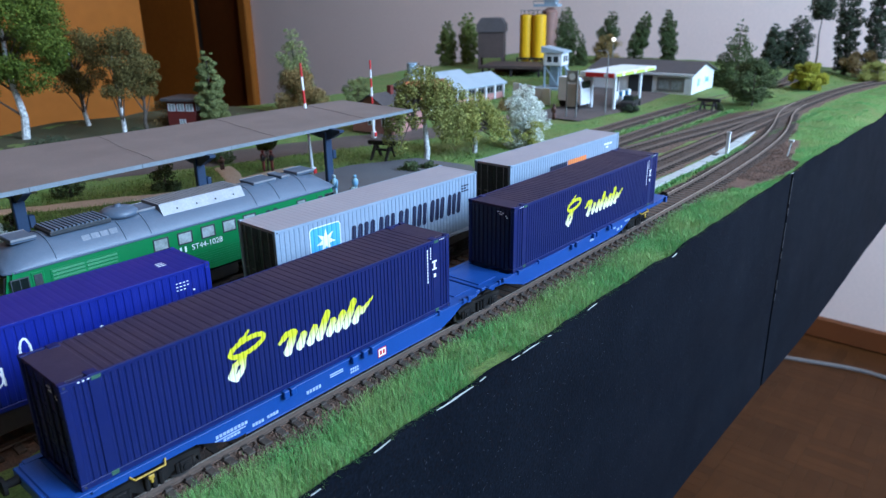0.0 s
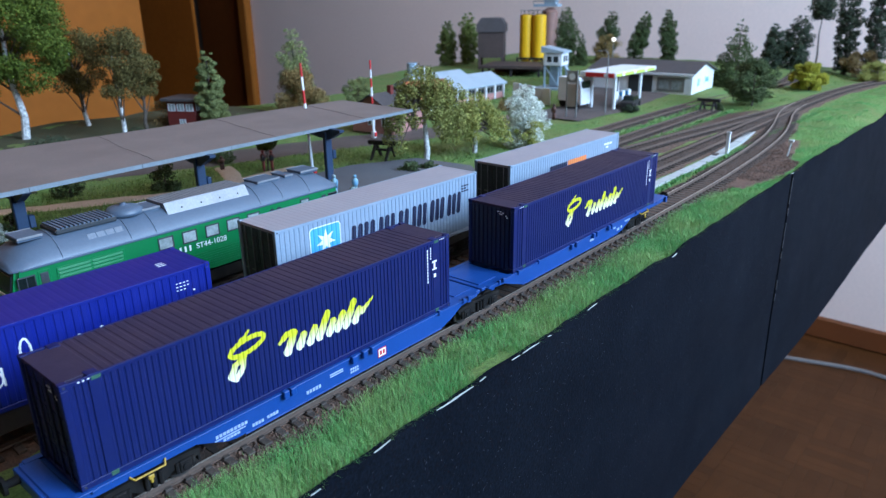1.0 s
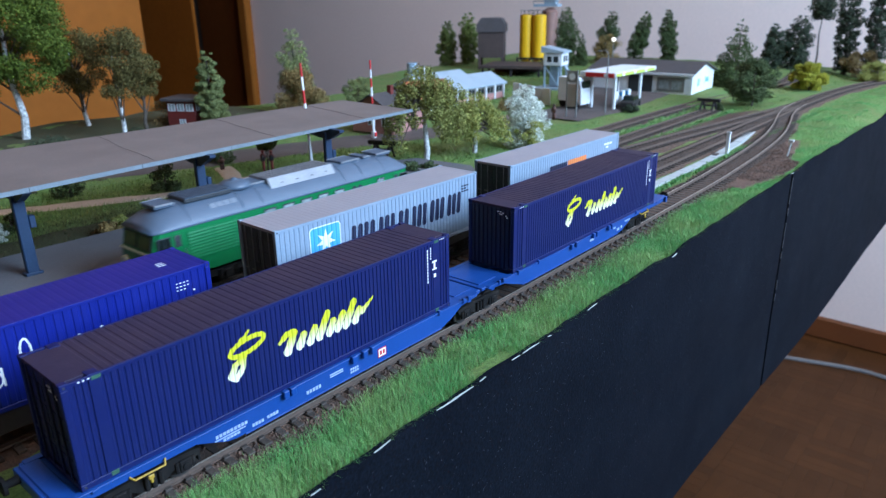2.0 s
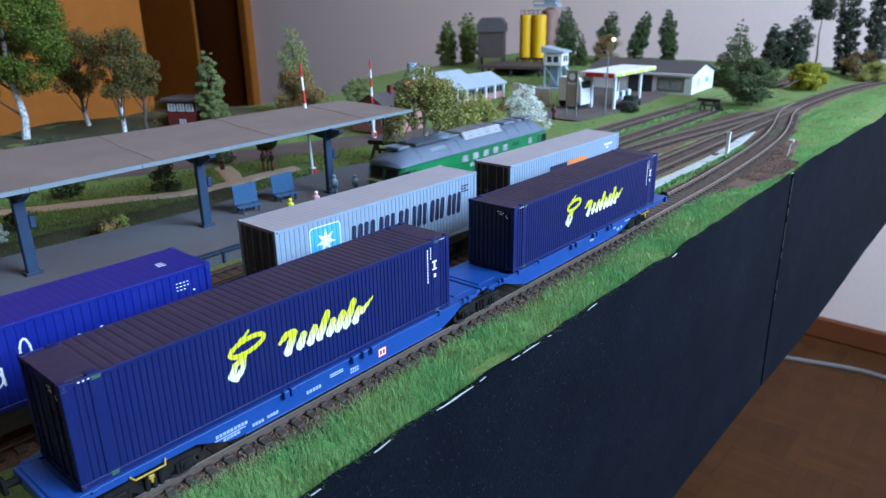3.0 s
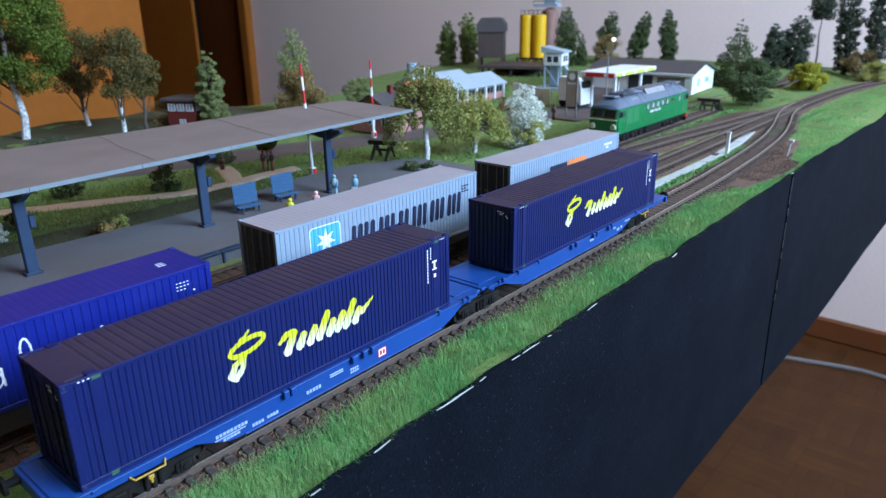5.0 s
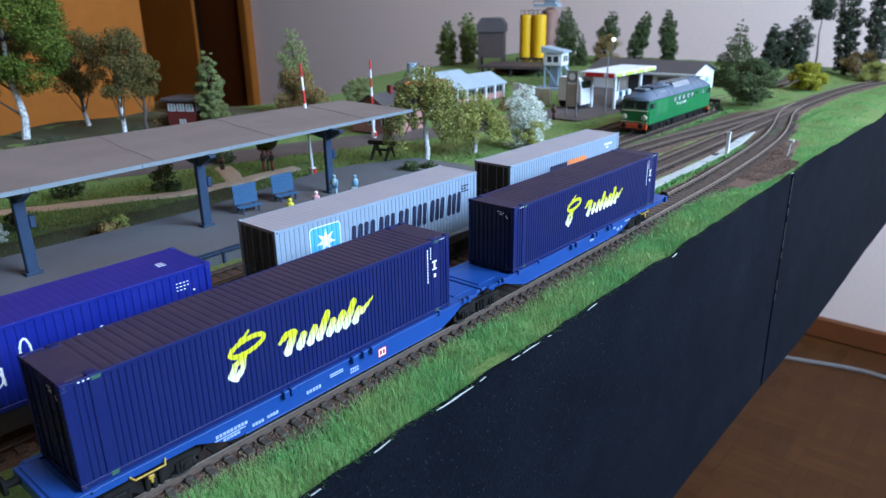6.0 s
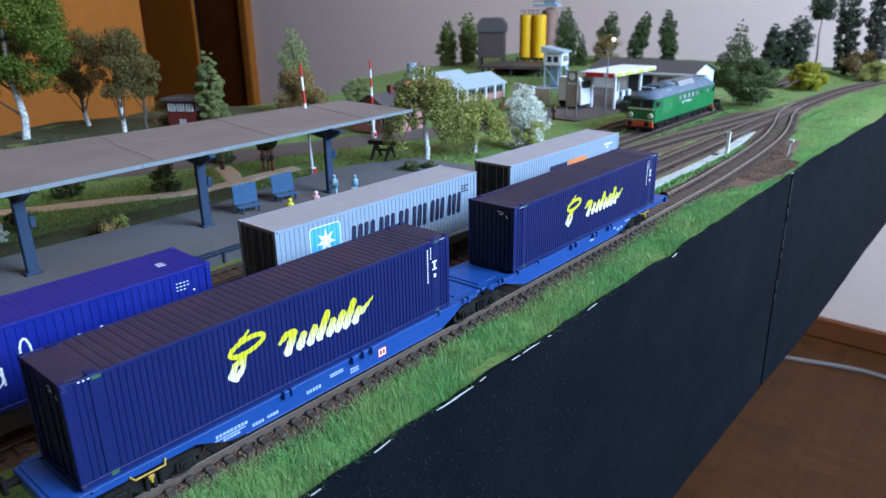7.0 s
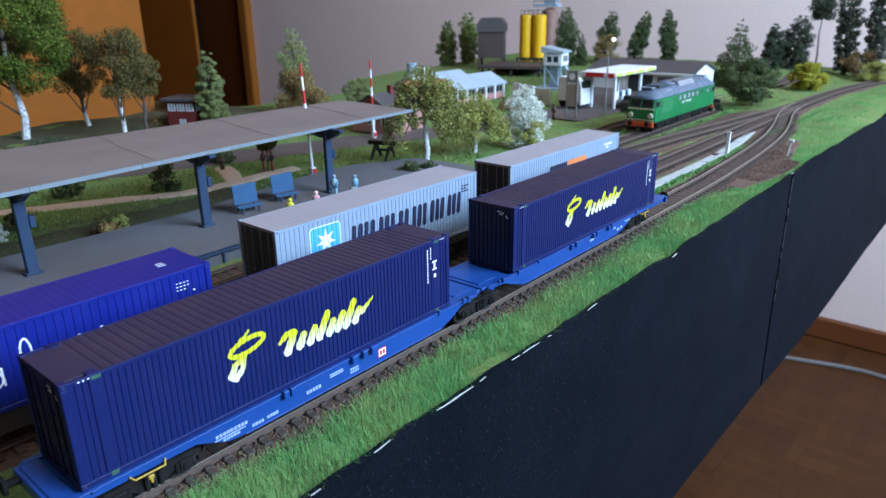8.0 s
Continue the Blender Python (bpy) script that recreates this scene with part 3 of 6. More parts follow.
def decal(name, strokes, mat, parent, wall_y, pitch, label="", dx=0.16):
    """Plain painted strokes (x, z, half width, x, z, half width) laid on a rib wall that faces -y."""
    S = np.array(strokes, float)
    xa = min((S[:, 0] - S[:, 2]).min(), (S[:, 3] - S[:, 5]).min())
    xb = max((S[:, 0] + S[:, 2]).max(), (S[:, 3] + S[:, 5]).max())
    za = min((S[:, 1] - S[:, 2]).min(), (S[:, 4] - S[:, 5]).min())
    zb = max((S[:, 1] + S[:, 2]).max(), (S[:, 4] + S[:, 5]).max())
    zs = np.arange(za, zb + 0.06, 0.06)
    verts, faces = [], []
    for x in np.arange(xa, xb, dx):
        px = np.full_like(zs, x + dx / 2)
        inside = np.zeros(len(zs), bool)
        for x0, z0, r0, x1, z1, r1 in S:
            dxs, dzs = x1 - x0, z1 - z0
            t = np.clip(((px - x0) * dxs + (zs - z0) * dzs) / max(1e-9, dxs * dxs + dzs * dzs), 0, 1)
            inside |= np.hypot(px - x0 - t * dxs, zs - z0 - t * dzs) < r0 + (r1 - r0) * t
        edge = np.flatnonzero(np.diff(np.concatenate(([0], inside.astype(int), [0]))))
        ya, yb = (wall_y + corrugation(q, pitch, 0.25) - 0.05 for q in (x, x + dx))
        for i0, i1 in zip(edge[::2], edge[1::2]):
            b = len(verts)
            z0, z1 = zs[i0], zs[i1 - 1] + 0.06
            verts += [(x, ya, z0), (x + dx, yb, z0), (x + dx, yb, z1), (x, ya, z1)]
            faces.append((b, b + 1, b + 2, b + 3))
    ob = cloud(name, verts, faces, mat, parent)
    return tagged(ob, label)


def bars(name, rects, mat, parent, y, label="", m=None):
    """Plain bars in place of small writing, on a plane that faces -y."""
    bm = BM()
    for x0, x1, z0, z1 in rects:
        box(bm, x0, x1, y, y + 0.12, z0, z1)
    return part(name, bm, mat, parent, label, m=m)


def navy_container(x, y, rz, ribbed):
    L, W, H = 157.6, 27.6, 33.0
    c = container(at(x, y, 14.25, rz), L, W, H, NAVY, NAVY_ROOF, NAVY_END_SHADED, "navy blue ribbed freight container with a yellow emblem", posts=(9.0, 148.6), ribbed_end=ribbed, plate=9.6, rod=NAVY_END_SHADED)
    wy = -W / 2 + 0.25
    # a plain emblem: a bowl over a drop, and a row of slanting strokes in the same yellow and white
    arc = []
    for k in range(12):
        a0, a1 = math.radians(30 * k), math.radians(30 * k + 30)
        ring = [(56.2 + 6.6 * math.cos(q), 22.0 + 2.3 * math.sin(q) + 1.0 * math.cos(q)) for q in (a0, a1)]
        arc.append((*ring[0], 0.85, *ring[1], 0.85))
    emblem = arc + [(53.6, 24.6, 0.6, 55.8, 25.4, 0.6), (55.8, 25.4, 0.6, 57.2, 27.0, 0.35),
                    (54.6, 18.6, 1.0, 51.0, 16.8, 1.1), (51.0, 16.8, 1.1, 49.4, 13.6, 1.3), (49.4, 13.6, 1.3, 51.0, 12.2, 1.2), (51.0, 12.2, 1.2, 53.6, 14.6, 1.0), (53.6, 14.6, 1.0, 54.6, 18.6, 0.9)]
    decal("emblem", emblem, GOLD_PRINT, c, wy, 1.95, "yellow and white cup-like emblem")
    # a row of plain slanting lozenges of uneven height, with a tapering swash at each end
    word = [(68.6, 17.6, 0.7, 71.4, 19.6, 1.3), (71.4, 19.6, 1.3, 74.4, 20.4, 0.6)]
    for k, (x, z1) in enumerate(((71.6, 19.2), (76.8, 17.0), (81.4, 17.6), (85.6, 21.0), (90.2, 17.2), (94.2, 18.4), (98.2, 21.2), (102.8, 17.2))):
        word.append((x, 13.4 + 0.2 * (k % 2), 1.75, x + (z1 - 13.5) * 0.55, z1, 1.5))
    word += [(106.6, 16.0, 1.3, 112.4, 20.0, 0.35)]
    decal("lettering", word, GOLD_PRINT, c, wy, 1.95, "row of slanting yellow and white strokes")
    small = [(143.4, 144.0, 28.6 - 1.35 * k, 29.6 - 1.35 * k) for k in range(11)] + [(145.4, 145.9, 29.4 - 1.1 * k, 30.2 - 1.1 * k) for k in range(5)]
    bars("small_print", small, WHITE_PRINT, c, -W / 2 + 0.02, "white column of tiny print")
    bars("mark", [(146.4, 149.2, 23.2, 24.0), (147.3, 148.3, 20.6, 23.2), (146.4, 149.2, 20.0, 20.6), (147.2, 148.6, 16.6, 18.2)], WHITE_PRINT, c, -W / 2 - 0.1, "white square marks")
    bars("rail_print", [(4.6 + 1.3 * k, 5.2 + 1.3 * k, H - 1.0, H - 0.65) for k in range(3)], WHITE_PRINT, c, -W / 2 - 0.06)
    bars("rail_print", [(151.3 + 1.2 * k, 151.8 + 1.2 * k, H - 1.0, H - 0.65) for k in range(3)], WHITE_PRINT, c, -W / 2 - 0.06)
    for x0 in (8.2, 147.8):
        part("green_tag", box(BM(), x0, x0 + 2.6, -W / 2 - 0.1, -W / 2 + 0.1, H - 1.6, H - 0.5, 0.05), FELT, c, "small dull green plate")
        part("lift_socket", box(BM(), x0 + 0.2, x0 + 2.4, -W / 2 - 0.12, -W / 2 + 0.2, 0.6, 2.0, 0.1), FELT, c)
    bm = BM()
    for y, z in ((-6, 29.6), (-4.6, 29.6), (-7.5, 29.2), (-6.6, 28.5), (-5.6, 28.5), (-9.2, 28.0), (-9.8, 27.2)):
        box(bm, 0.3, 0.46, y, y + 0.8, z, z + 0.5)
    part("end_print", bm, WHITE_PRINT, c)
    return c


FELT = material("dull_green_plastic", (0.03, 0.10, 0.06), 0.6)
near_box = navy_container(0, 0, 0, False)
far_box = navy_container(205.3, -0.3, -0.42, True)


def grey_container(x, y, z, rz, H, big):
    L, W = 140.1, 28.0
    c = container(at(x, y, z, rz), L, W, H, GREY_BLUE, GREY_ROOF, DOOR_DARK, "pale grey-blue ribbed freight container with dark doors", pitch=2.65, ribbed_end=False, roof_depth=0.06)
    wy = -W / 2 + 0.25
    if big:
        plate = [(20.5, z, 1.6, 35.0, z, 1.6) for z in np.arange(15.5, 27.6, 1.2)]
        decal("emblem_border", [(a, b, 2.1, d, e, 2.1) for a, b, c0, d, e, f in plate], WHITE_PRINT, c, wy, 2.65, "white rounded border")
        decal("emblem_plate", plate, SKY_PRINT, c, wy - 0.06, 2.65, "sky blue rounded square")
        star = []
        for k in range(7):
            a = math.radians(90 + 360 / 7 * k)
            star.append((27.8, 22.0, 1.7, 27.8 + 5.6 * math.cos(a), 22.0 + 5.6 * math.sin(a), 0.12))
        decal("star", star, WHITE_PRINT, c, wy - 0.12, 2.65, "white seven-pointed star")
        decal("lettering", letter_bars(), BLACK_PRINT, c, wy - 0.02, 2.65, "row of plain slanting blue-black bars")
        bars("small_print", [(126.5 + 2.2 * i, 128.2 + 2.2 * i, 27.0 - 1.5 * j, 27.8 - 1.5 * j) for i in range(3) for j in range(3) if (i, j) != (2, 1)], BLACK_PRINT, c, -W / 2 + 0.02)
    else:
        band = [(46, 18.2, 0.9, 66, 18.2, 0.9), (46, 20.0, 0.9, 66, 20.0, 0.9), (46, 16.5, 0.9, 66, 16.5, 0.9)]
        decal("navy_band", band, BLACK_PRINT, c, wy - 0.02, 2.65, "navy blue painted band")
        decal("orange_band", [(a + 22.5, b + 0.3, r, d + 26, e + 0.3, q) for a, b, r, d, e, q in band], ORANGE_PRINT, c, wy - 0.02, 2.65, "orange painted band")
        bars("small_print", [(118 + 4 * i, 121.2 + 4 * i, 23.6, 25.0) for i in range(3)] + [(121, 124, 21.4, 22.6)], WHITE_PRINT, c, -W / 2 + 0.02)
    return c


def letter_bars():
    """Plain slanting dark bars in six loose clusters."""
    out = []
    x = 44.5
    for k, n in enumerate((4, 3, 2, 3, 3, 3)):
        for q in range(n):
            out.append((x + 4.1 * q, 14.2, 1.6, x + 4.1 * q + 0.9, 23.2, 1.6))
        x += 4.1 * n + 1.9
    return out


A2 = -0.59
grey_container(113.8, 62.05 - 0.0103 * 113.8, 14.0, A2, 33.3, True)
grey_container(287.3, 62.05 - 0.0103 * 287.3, 14.6, A2, 29.8, False)


def blue_container():
    L, W, H = 140.1, 28.0, 29.8
    c = container(at(81.9 - L, 62.05 + 0.5, 13.5, A2), L, W, H, BLUE, BLUE, DOOR_DARK, "bright ultramarine ribbed freight container with white script", pitch=3.0, ribbed_end=True, roof_depth=0.05)
    bars("small_print", [(125 + 1.5 * i, 125.8 + 1.5 * i, 24.6 - 1.4 * j, 24.95 - 1.4 * j) for i in range(4) for j in range(3) if i + j < 5] + [(131.8, 132.6, 20.2, 20.8)], WHITE_PRINT, c, -W / 2 + 0.02, "white tiny print")
    bm = BM()
    for k in range(3):
        box(bm, 124.2 + 0.2 * k, 127.6, -3.4 + 1.6 * k, -3.1 + 1.6 * k, H - 0.14, H - 0.04)
    part("roof_print", bm, WHITE_PRINT, c)
    wy = -W / 2 + 0.25
    ring = []
    for k in range(12):
        a0, a1 = math.radians(30 * k), math.radians(30 * k + 30)
        ring.append((59 + 3.4 * math.cos(a0), 12 + 3.2 * math.sin(a0), 0.38, 59 + 3.4 * math.cos(a1), 12 + 3.2 * math.sin(a1), 0.38))
        ring.append((70.5 + 1.7 * math.cos(a0), 18 + 5.2 * math.sin(a0), 0.36, 70.5 + 1.7 * math.cos(a1), 18 + 5.2 * math.sin(a1), 0.36))
    ring += [(62.4, 15.5, 0.4, 62.6, 9.4, 0.4), (50, 8, 1.4, 54, 3.5, 1.4), (87.5, 17.6, 0.7, 87.6, 17.7, 0.7), (95.5, 17.8, 0.7, 95.6, 17.9, 0.7)]
    decal("script", ring, WHITE_PRINT, c, wy, 3.0, "looping white painted script strokes")


blue_container()


# ---- wagons ----
def wheel_set(x, parent, r=5.3):
    ax = part("wheelset", tube(BM(), (x, -8.0, r), (x, 8.0, r), 1.0, 1.0, 8), WHEEL, parent)
    for s in (-1, 1):
        bm = BM()
        tube(bm, (x, s * 7.3, r), (x, s * 9.6, r), r, r, 24)
        tube(bm, (x, s * 6.8, r), (x, s * 7.4, r), r + 0.7, r + 0.7, 24)
        tube(bm, (x, s * 9.5, r), (x, s * 9.9, r), r * 0.35, r * 0.3, 12)
        part("wheel", bm, WHEEL, ax)


def bogie(x, wagon):
    b = part("bogie_frame", box(BM(), x - 4, x + 4, -10.5, 10.5, 6.0, 9.6, 0.4), BOGIE, wagon)
    for s in (-1, 1):
        bm = BM()
        prism(bm, [(x - 16, 8.2), (x - 13, 8.8), (x - 5, 9.2), (x + 5, 9.2), (x + 13, 8.8), (x + 16, 8.2), (x + 15, 6.2), (x + 7, 5.4), (x + 4, 3.4), (x - 4, 3.4), (x - 7, 5.4), (x - 15, 6.2)], s * 10.6, s * 12.2)
        part("side_frame", bm, BOGIE, b)
        bm = BM()
        for k in (-10.3, 10.3):
            box(bm, x + k - 2.0, x + k + 2.0, s * 11.8, s * 13.2, 3.4, 7.4, 0.3)
            tube(bm, (x + k, s * 12.8, 5.3), (x + k, s * 13.6, 5.3), 1.3, 1.1, 10)
            for q in (-2.6, 2.6):
                tube(bm, (x + k + q, s * 12.2, 3.6), (x + k + q, s * 12.2, 7.2), 0.75, 0.75, 8)
        part("axle_box", bm, BOGIE, b)
        bm = BM()
        for k in (-2.2, 0, 2.2):
            tube(bm, (x + k, s * 12.6, 3.6), (x + k, s * 12.6, 8.2), 0.85, 0.85, 8)
        part("spring", bm, BOGIE, b)
        bm = BM()
        for k in (-16.2, -4.6, 4.6, 16.2):
            box(bm, x + k - 0.4, x + k + 0.4, s * 8.2, s * 10.4, 2.6, 8.6, 0.15)
        part("brake_shoe", bm, BOGIE, b)
    for k in (-10.3, 10.3):
        wheel_set(x + k, b)


def wagon_half(x0, x1, wagon, tail_low):
    """One bay of the articulated wagon, from x0 to x1: two deep sills, a deck and cross members."""
    lo, hi = (x0 + 54, x1 - 24) if tail_low else (x0 + 26, x1 - 62)
    d = 14
    zt, zs, zb = 14.0, 11.4, 6.2
    if tail_low:
        outline = [(x0, zs), (x0, zt), (x1, zt), (x1 - 2, zs + 1.2), (x1 - 13, zs + 0.4), (x1 - 19, zb + 2.4), (x1 - 26, zb), (lo, zb), (lo - 3.5, zb + 0.6), (lo - d, zs)]
    else:
        outline = [(x0 + 2, zs + 1.2), (x0, zt), (x1, zt), (x1, zs), (hi + d, zs), (hi + 3.5, zb + 0.6), (hi, zb), (x0 + 30, zb), (x0 + 22, zb + 2.6), (x0 + 14, zs + 0.4)]
    for s in (-1, 1):
        bm = prism(BM(), outline, s * 13.4, s * 14.3)
        sill = part("side_sill", bm, WAGON_BLUE, wagon)
        part("top_flange", box(BM(), x0 + 1, x1 - 1, s * 12.4, s * 14.9, 13.7, 14.25, 0.12), WAGON_BLUE, sill)
        part("bottom_flange", box(BM(), min(lo, hi) + 3, max(lo, hi) - 3, s * 12.8, s * 14.8, zb - 0.25, zb + 0.2, 0.1), WAGON_BLUE, sill)
    bm = BM()
    for k in np.linspace(x0 + 6, x1 - 6, 10):
        box(bm, k - 1.2, k + 1.2, -13.4, 13.4, 10.8, 13.4)
    box(bm, x0 + 3, x1 - 3, -3.2, 3.2, 8.2, 12.6)
    part("cross_member", bm, WAGON_BLUE, wagon)
    for e in (x0 + 9, x1 - 11):
        for s in (-1, 1):
            part("twist_lock", box(BM(), e - 1.0, e + 1.0, s * 11.8, s * 15.2, 13.2, 14.24, 0.15), WAGON_BLUE, wagon)


def container_wagon():
    w = thing("container_wagon", at(0, 0, 0), "bright blue articulated container wagon on black bogies", "railway wagon", "container wagons")
    wagon_half(-6, 178, w, True)
    wagon_half(184, 380, w, False)
    for x in (20, 181, 346):
        bogie(x, w)
    # end platform and the pivot between the two bays
    for x0, x1 in ((-6.6, -1), (160, 180.4), (181.6, 204), (364, 386)):
        part("end_deck", box(BM(), x0, x1, -13.2, 13.2, 12.6, 14.1, 0.3), WAGON_BLUE, w)
    for x0, x1 in ((166, 178), (184, 197)):
        part("tread_plate", box(BM(), x0, x1, -9.5, 9.5, 14.12, 14.5, 0.1), WAGON_BLUE, w)
    for x in (-6.6, 386):
        sx = -1 if x < 0 else 1
        for s in (-1, 1):
            bm = tube(BM(), (x, s * 10, 12.0), (x + sx * 5, s * 10, 12.0), 1.5, 1.2, 12)
            tube(bm, (x + sx * 5, s * 10, 12.0), (x + sx * 6, s * 10, 12.0), 3.0, 2.8, 16)
            part("buffer", bm, BOGIE, w)
        part("head_stock", box(BM(), x - 1.2, x + 1.2, -14.2, 14.2, 9.6, 13.6, 0.2), WAGON_BLUE, w)
    # brackets folded out along the sill
    for x in (66.5, 69.5, 98, 103.5, 108, 258, 263, 282, 286, 300, 304):
        part("folding_stop", box(BM(), x, x + 2.3, -16.2, -14.2, 12.0, 14.9, 0.25), WAGON_BLUE, w)
    for x in (148.5, 165, 168.5, 192, 195.5, 208, 226, 337):
        bm = box(BM(), x, x + 1.4, -15.6, -14.1, 13.2, 15.4, 0.2)
        box(bm, x - 2.2, x + 3.4, -15.0, -14.1, 13.6, 14.4, 0.15)
        part("lever_bracket", bm, WAGON_BLUE, w)
    for x in (18.0, 349):
        bm = bent(BM(), [(x - 5.5, -14.6, 12.2), (x - 4.6, -16.0, 11.4), (x + 4.6, -16.0, 11.4), (x + 5.5, -14.6, 12.6)], 0.3)
        part("hand_rail", bm, YELLOW_PART, w, "yellow plastic handrail")
        bm = box(BM(), x - 0.9, x + 0.9, -16.4, -15.7, 9.2, 10.6, 0.2)
        box(bm, x - 0.4, x + 0.4, -16.5, -15.8, 8.0, 9.4, 0.15)
        part("brake_handle", bm, YELLOW_PART, w, "yellow plastic brake handle")
    yy = -14.42
    bars("sill_print", [(40.5 + 1.35 * k, 41.5 + 1.35 * k, 9.6, 10.7) for k in range(9)] + [(40, 51.5, 8.7, 9.1)] + [(43 + 1.3 * k, 44 + 1.3 * k, 7.5, 8.3) for k in range(5)] +
         [(54 + 1.2 * k, 54.9 + 1.2 * k, 7.2, 8.3) for k in range(4)] + [(60 + 1.2 * k, 60.9 + 1.2 * k, 7.4, 8.5) for k in range(4)] + [(77 + 1.4 * k, 78 + 1.4 * k, 8.5, 9.8) for k in range(5)] +
         [(88, 94.5, 11.0, 11.5), (88, 94.5, 10.2, 10.6)] + [(98 + 1.1 * k, 98.8 + 1.1 * k, 8.7, 9.6) for k in range(4)] + [(98 + 1.1 * k, 98.8 + 1.1 * k, 7.5, 8.3) for k in range(4)], FAINT_PRINT, w, yy, "white bars of tiny print")
    bars("sill_print", [(281, 286, 10.2, 11.4), (314, 317, 8.0, 9.4), (319, 320.5, 8.4, 10.0), (324, 331, 11.2, 11.9), (309, 312, 10.2, 11.2)], FAINT_PRINT, w, yy)
    bars("square_mark", [(112.6, 117.2, 7.9, 11.7)], RED_PRINT, w, yy, "red-edged square mark")
    bars("square_mark", [(113.0, 116.8, 8.25, 11.35)], WHITE_PRINT, w, yy - 0.05)
    bars("square_mark", [(113.6, 114.7, 8.9, 10.7), (115.2, 116.3, 8.9, 10.7)], RED_PRINT, w, yy - 0.1)


container_wagon()


def flat_wagon(x0, x1, label):
    m = at(0, 62.05, 0, A2)
    w = thing("container_wagon", m, label, "railway wagon", "container wagons")
    for s in (-1, 1):
        part("side_sill", prism(BM(), [(x0, 10.5), (x0, 13.4), (x1, 13.4), (x1, 10.5), (x1 - 40, 9), (x1 - 52, 6), (x0 + 52, 6), (x0 + 40, 9)], s * 12.6, s * 13.6), DARK_SILL, w)
    bm = BM()
    for k in np.linspace(x0 + 4, x1 - 4, 9):
        box(bm, k - 1.5, k + 1.5, -12.6, 12.6, 10.5, 13.3)
    box(bm, x0 + 2, x1 - 2, -3, 3, 8, 13.0)
    part("cross_member", bm, DARK_SILL, w)
    for x in (x0 + 22, x1 - 22):
        bogie(x, w)
    for x, sx in ((x0, -1), (x1, 1)):
        part("head_stock", box(BM(), x - 1, x + 1, -13.5, 13.5, 9.6, 13.4, 0.2), DARK_SILL, w)
        for s in (-1, 1):
            part("buffer", tube(BM(), (x + sx, s * 10, 12), (x + sx * 6, s * 10, 12), 1.4, 2.6, 12), BOGIE, w)
    for k in (x0 + 8, (x0 + x1) / 2, x1 - 8):
        part("twist_lock", box(BM(), k - 2, k + 2, -13.8, 13.8, 13.0, 13.98, 0.2), DARK_SILL, w)


DARK_SILL = material("black_brown_frame_plastic", (0.028, 0.024, 0.024), 0.6, scale=120)
flat_wagon(-75, 92, "dark flat wagon under a blue container")
flat_wagon(105, 263, "dark flat wagon under a grey container")
flat_wagon(278, 440, "dark flat wagon under a pale grey container")


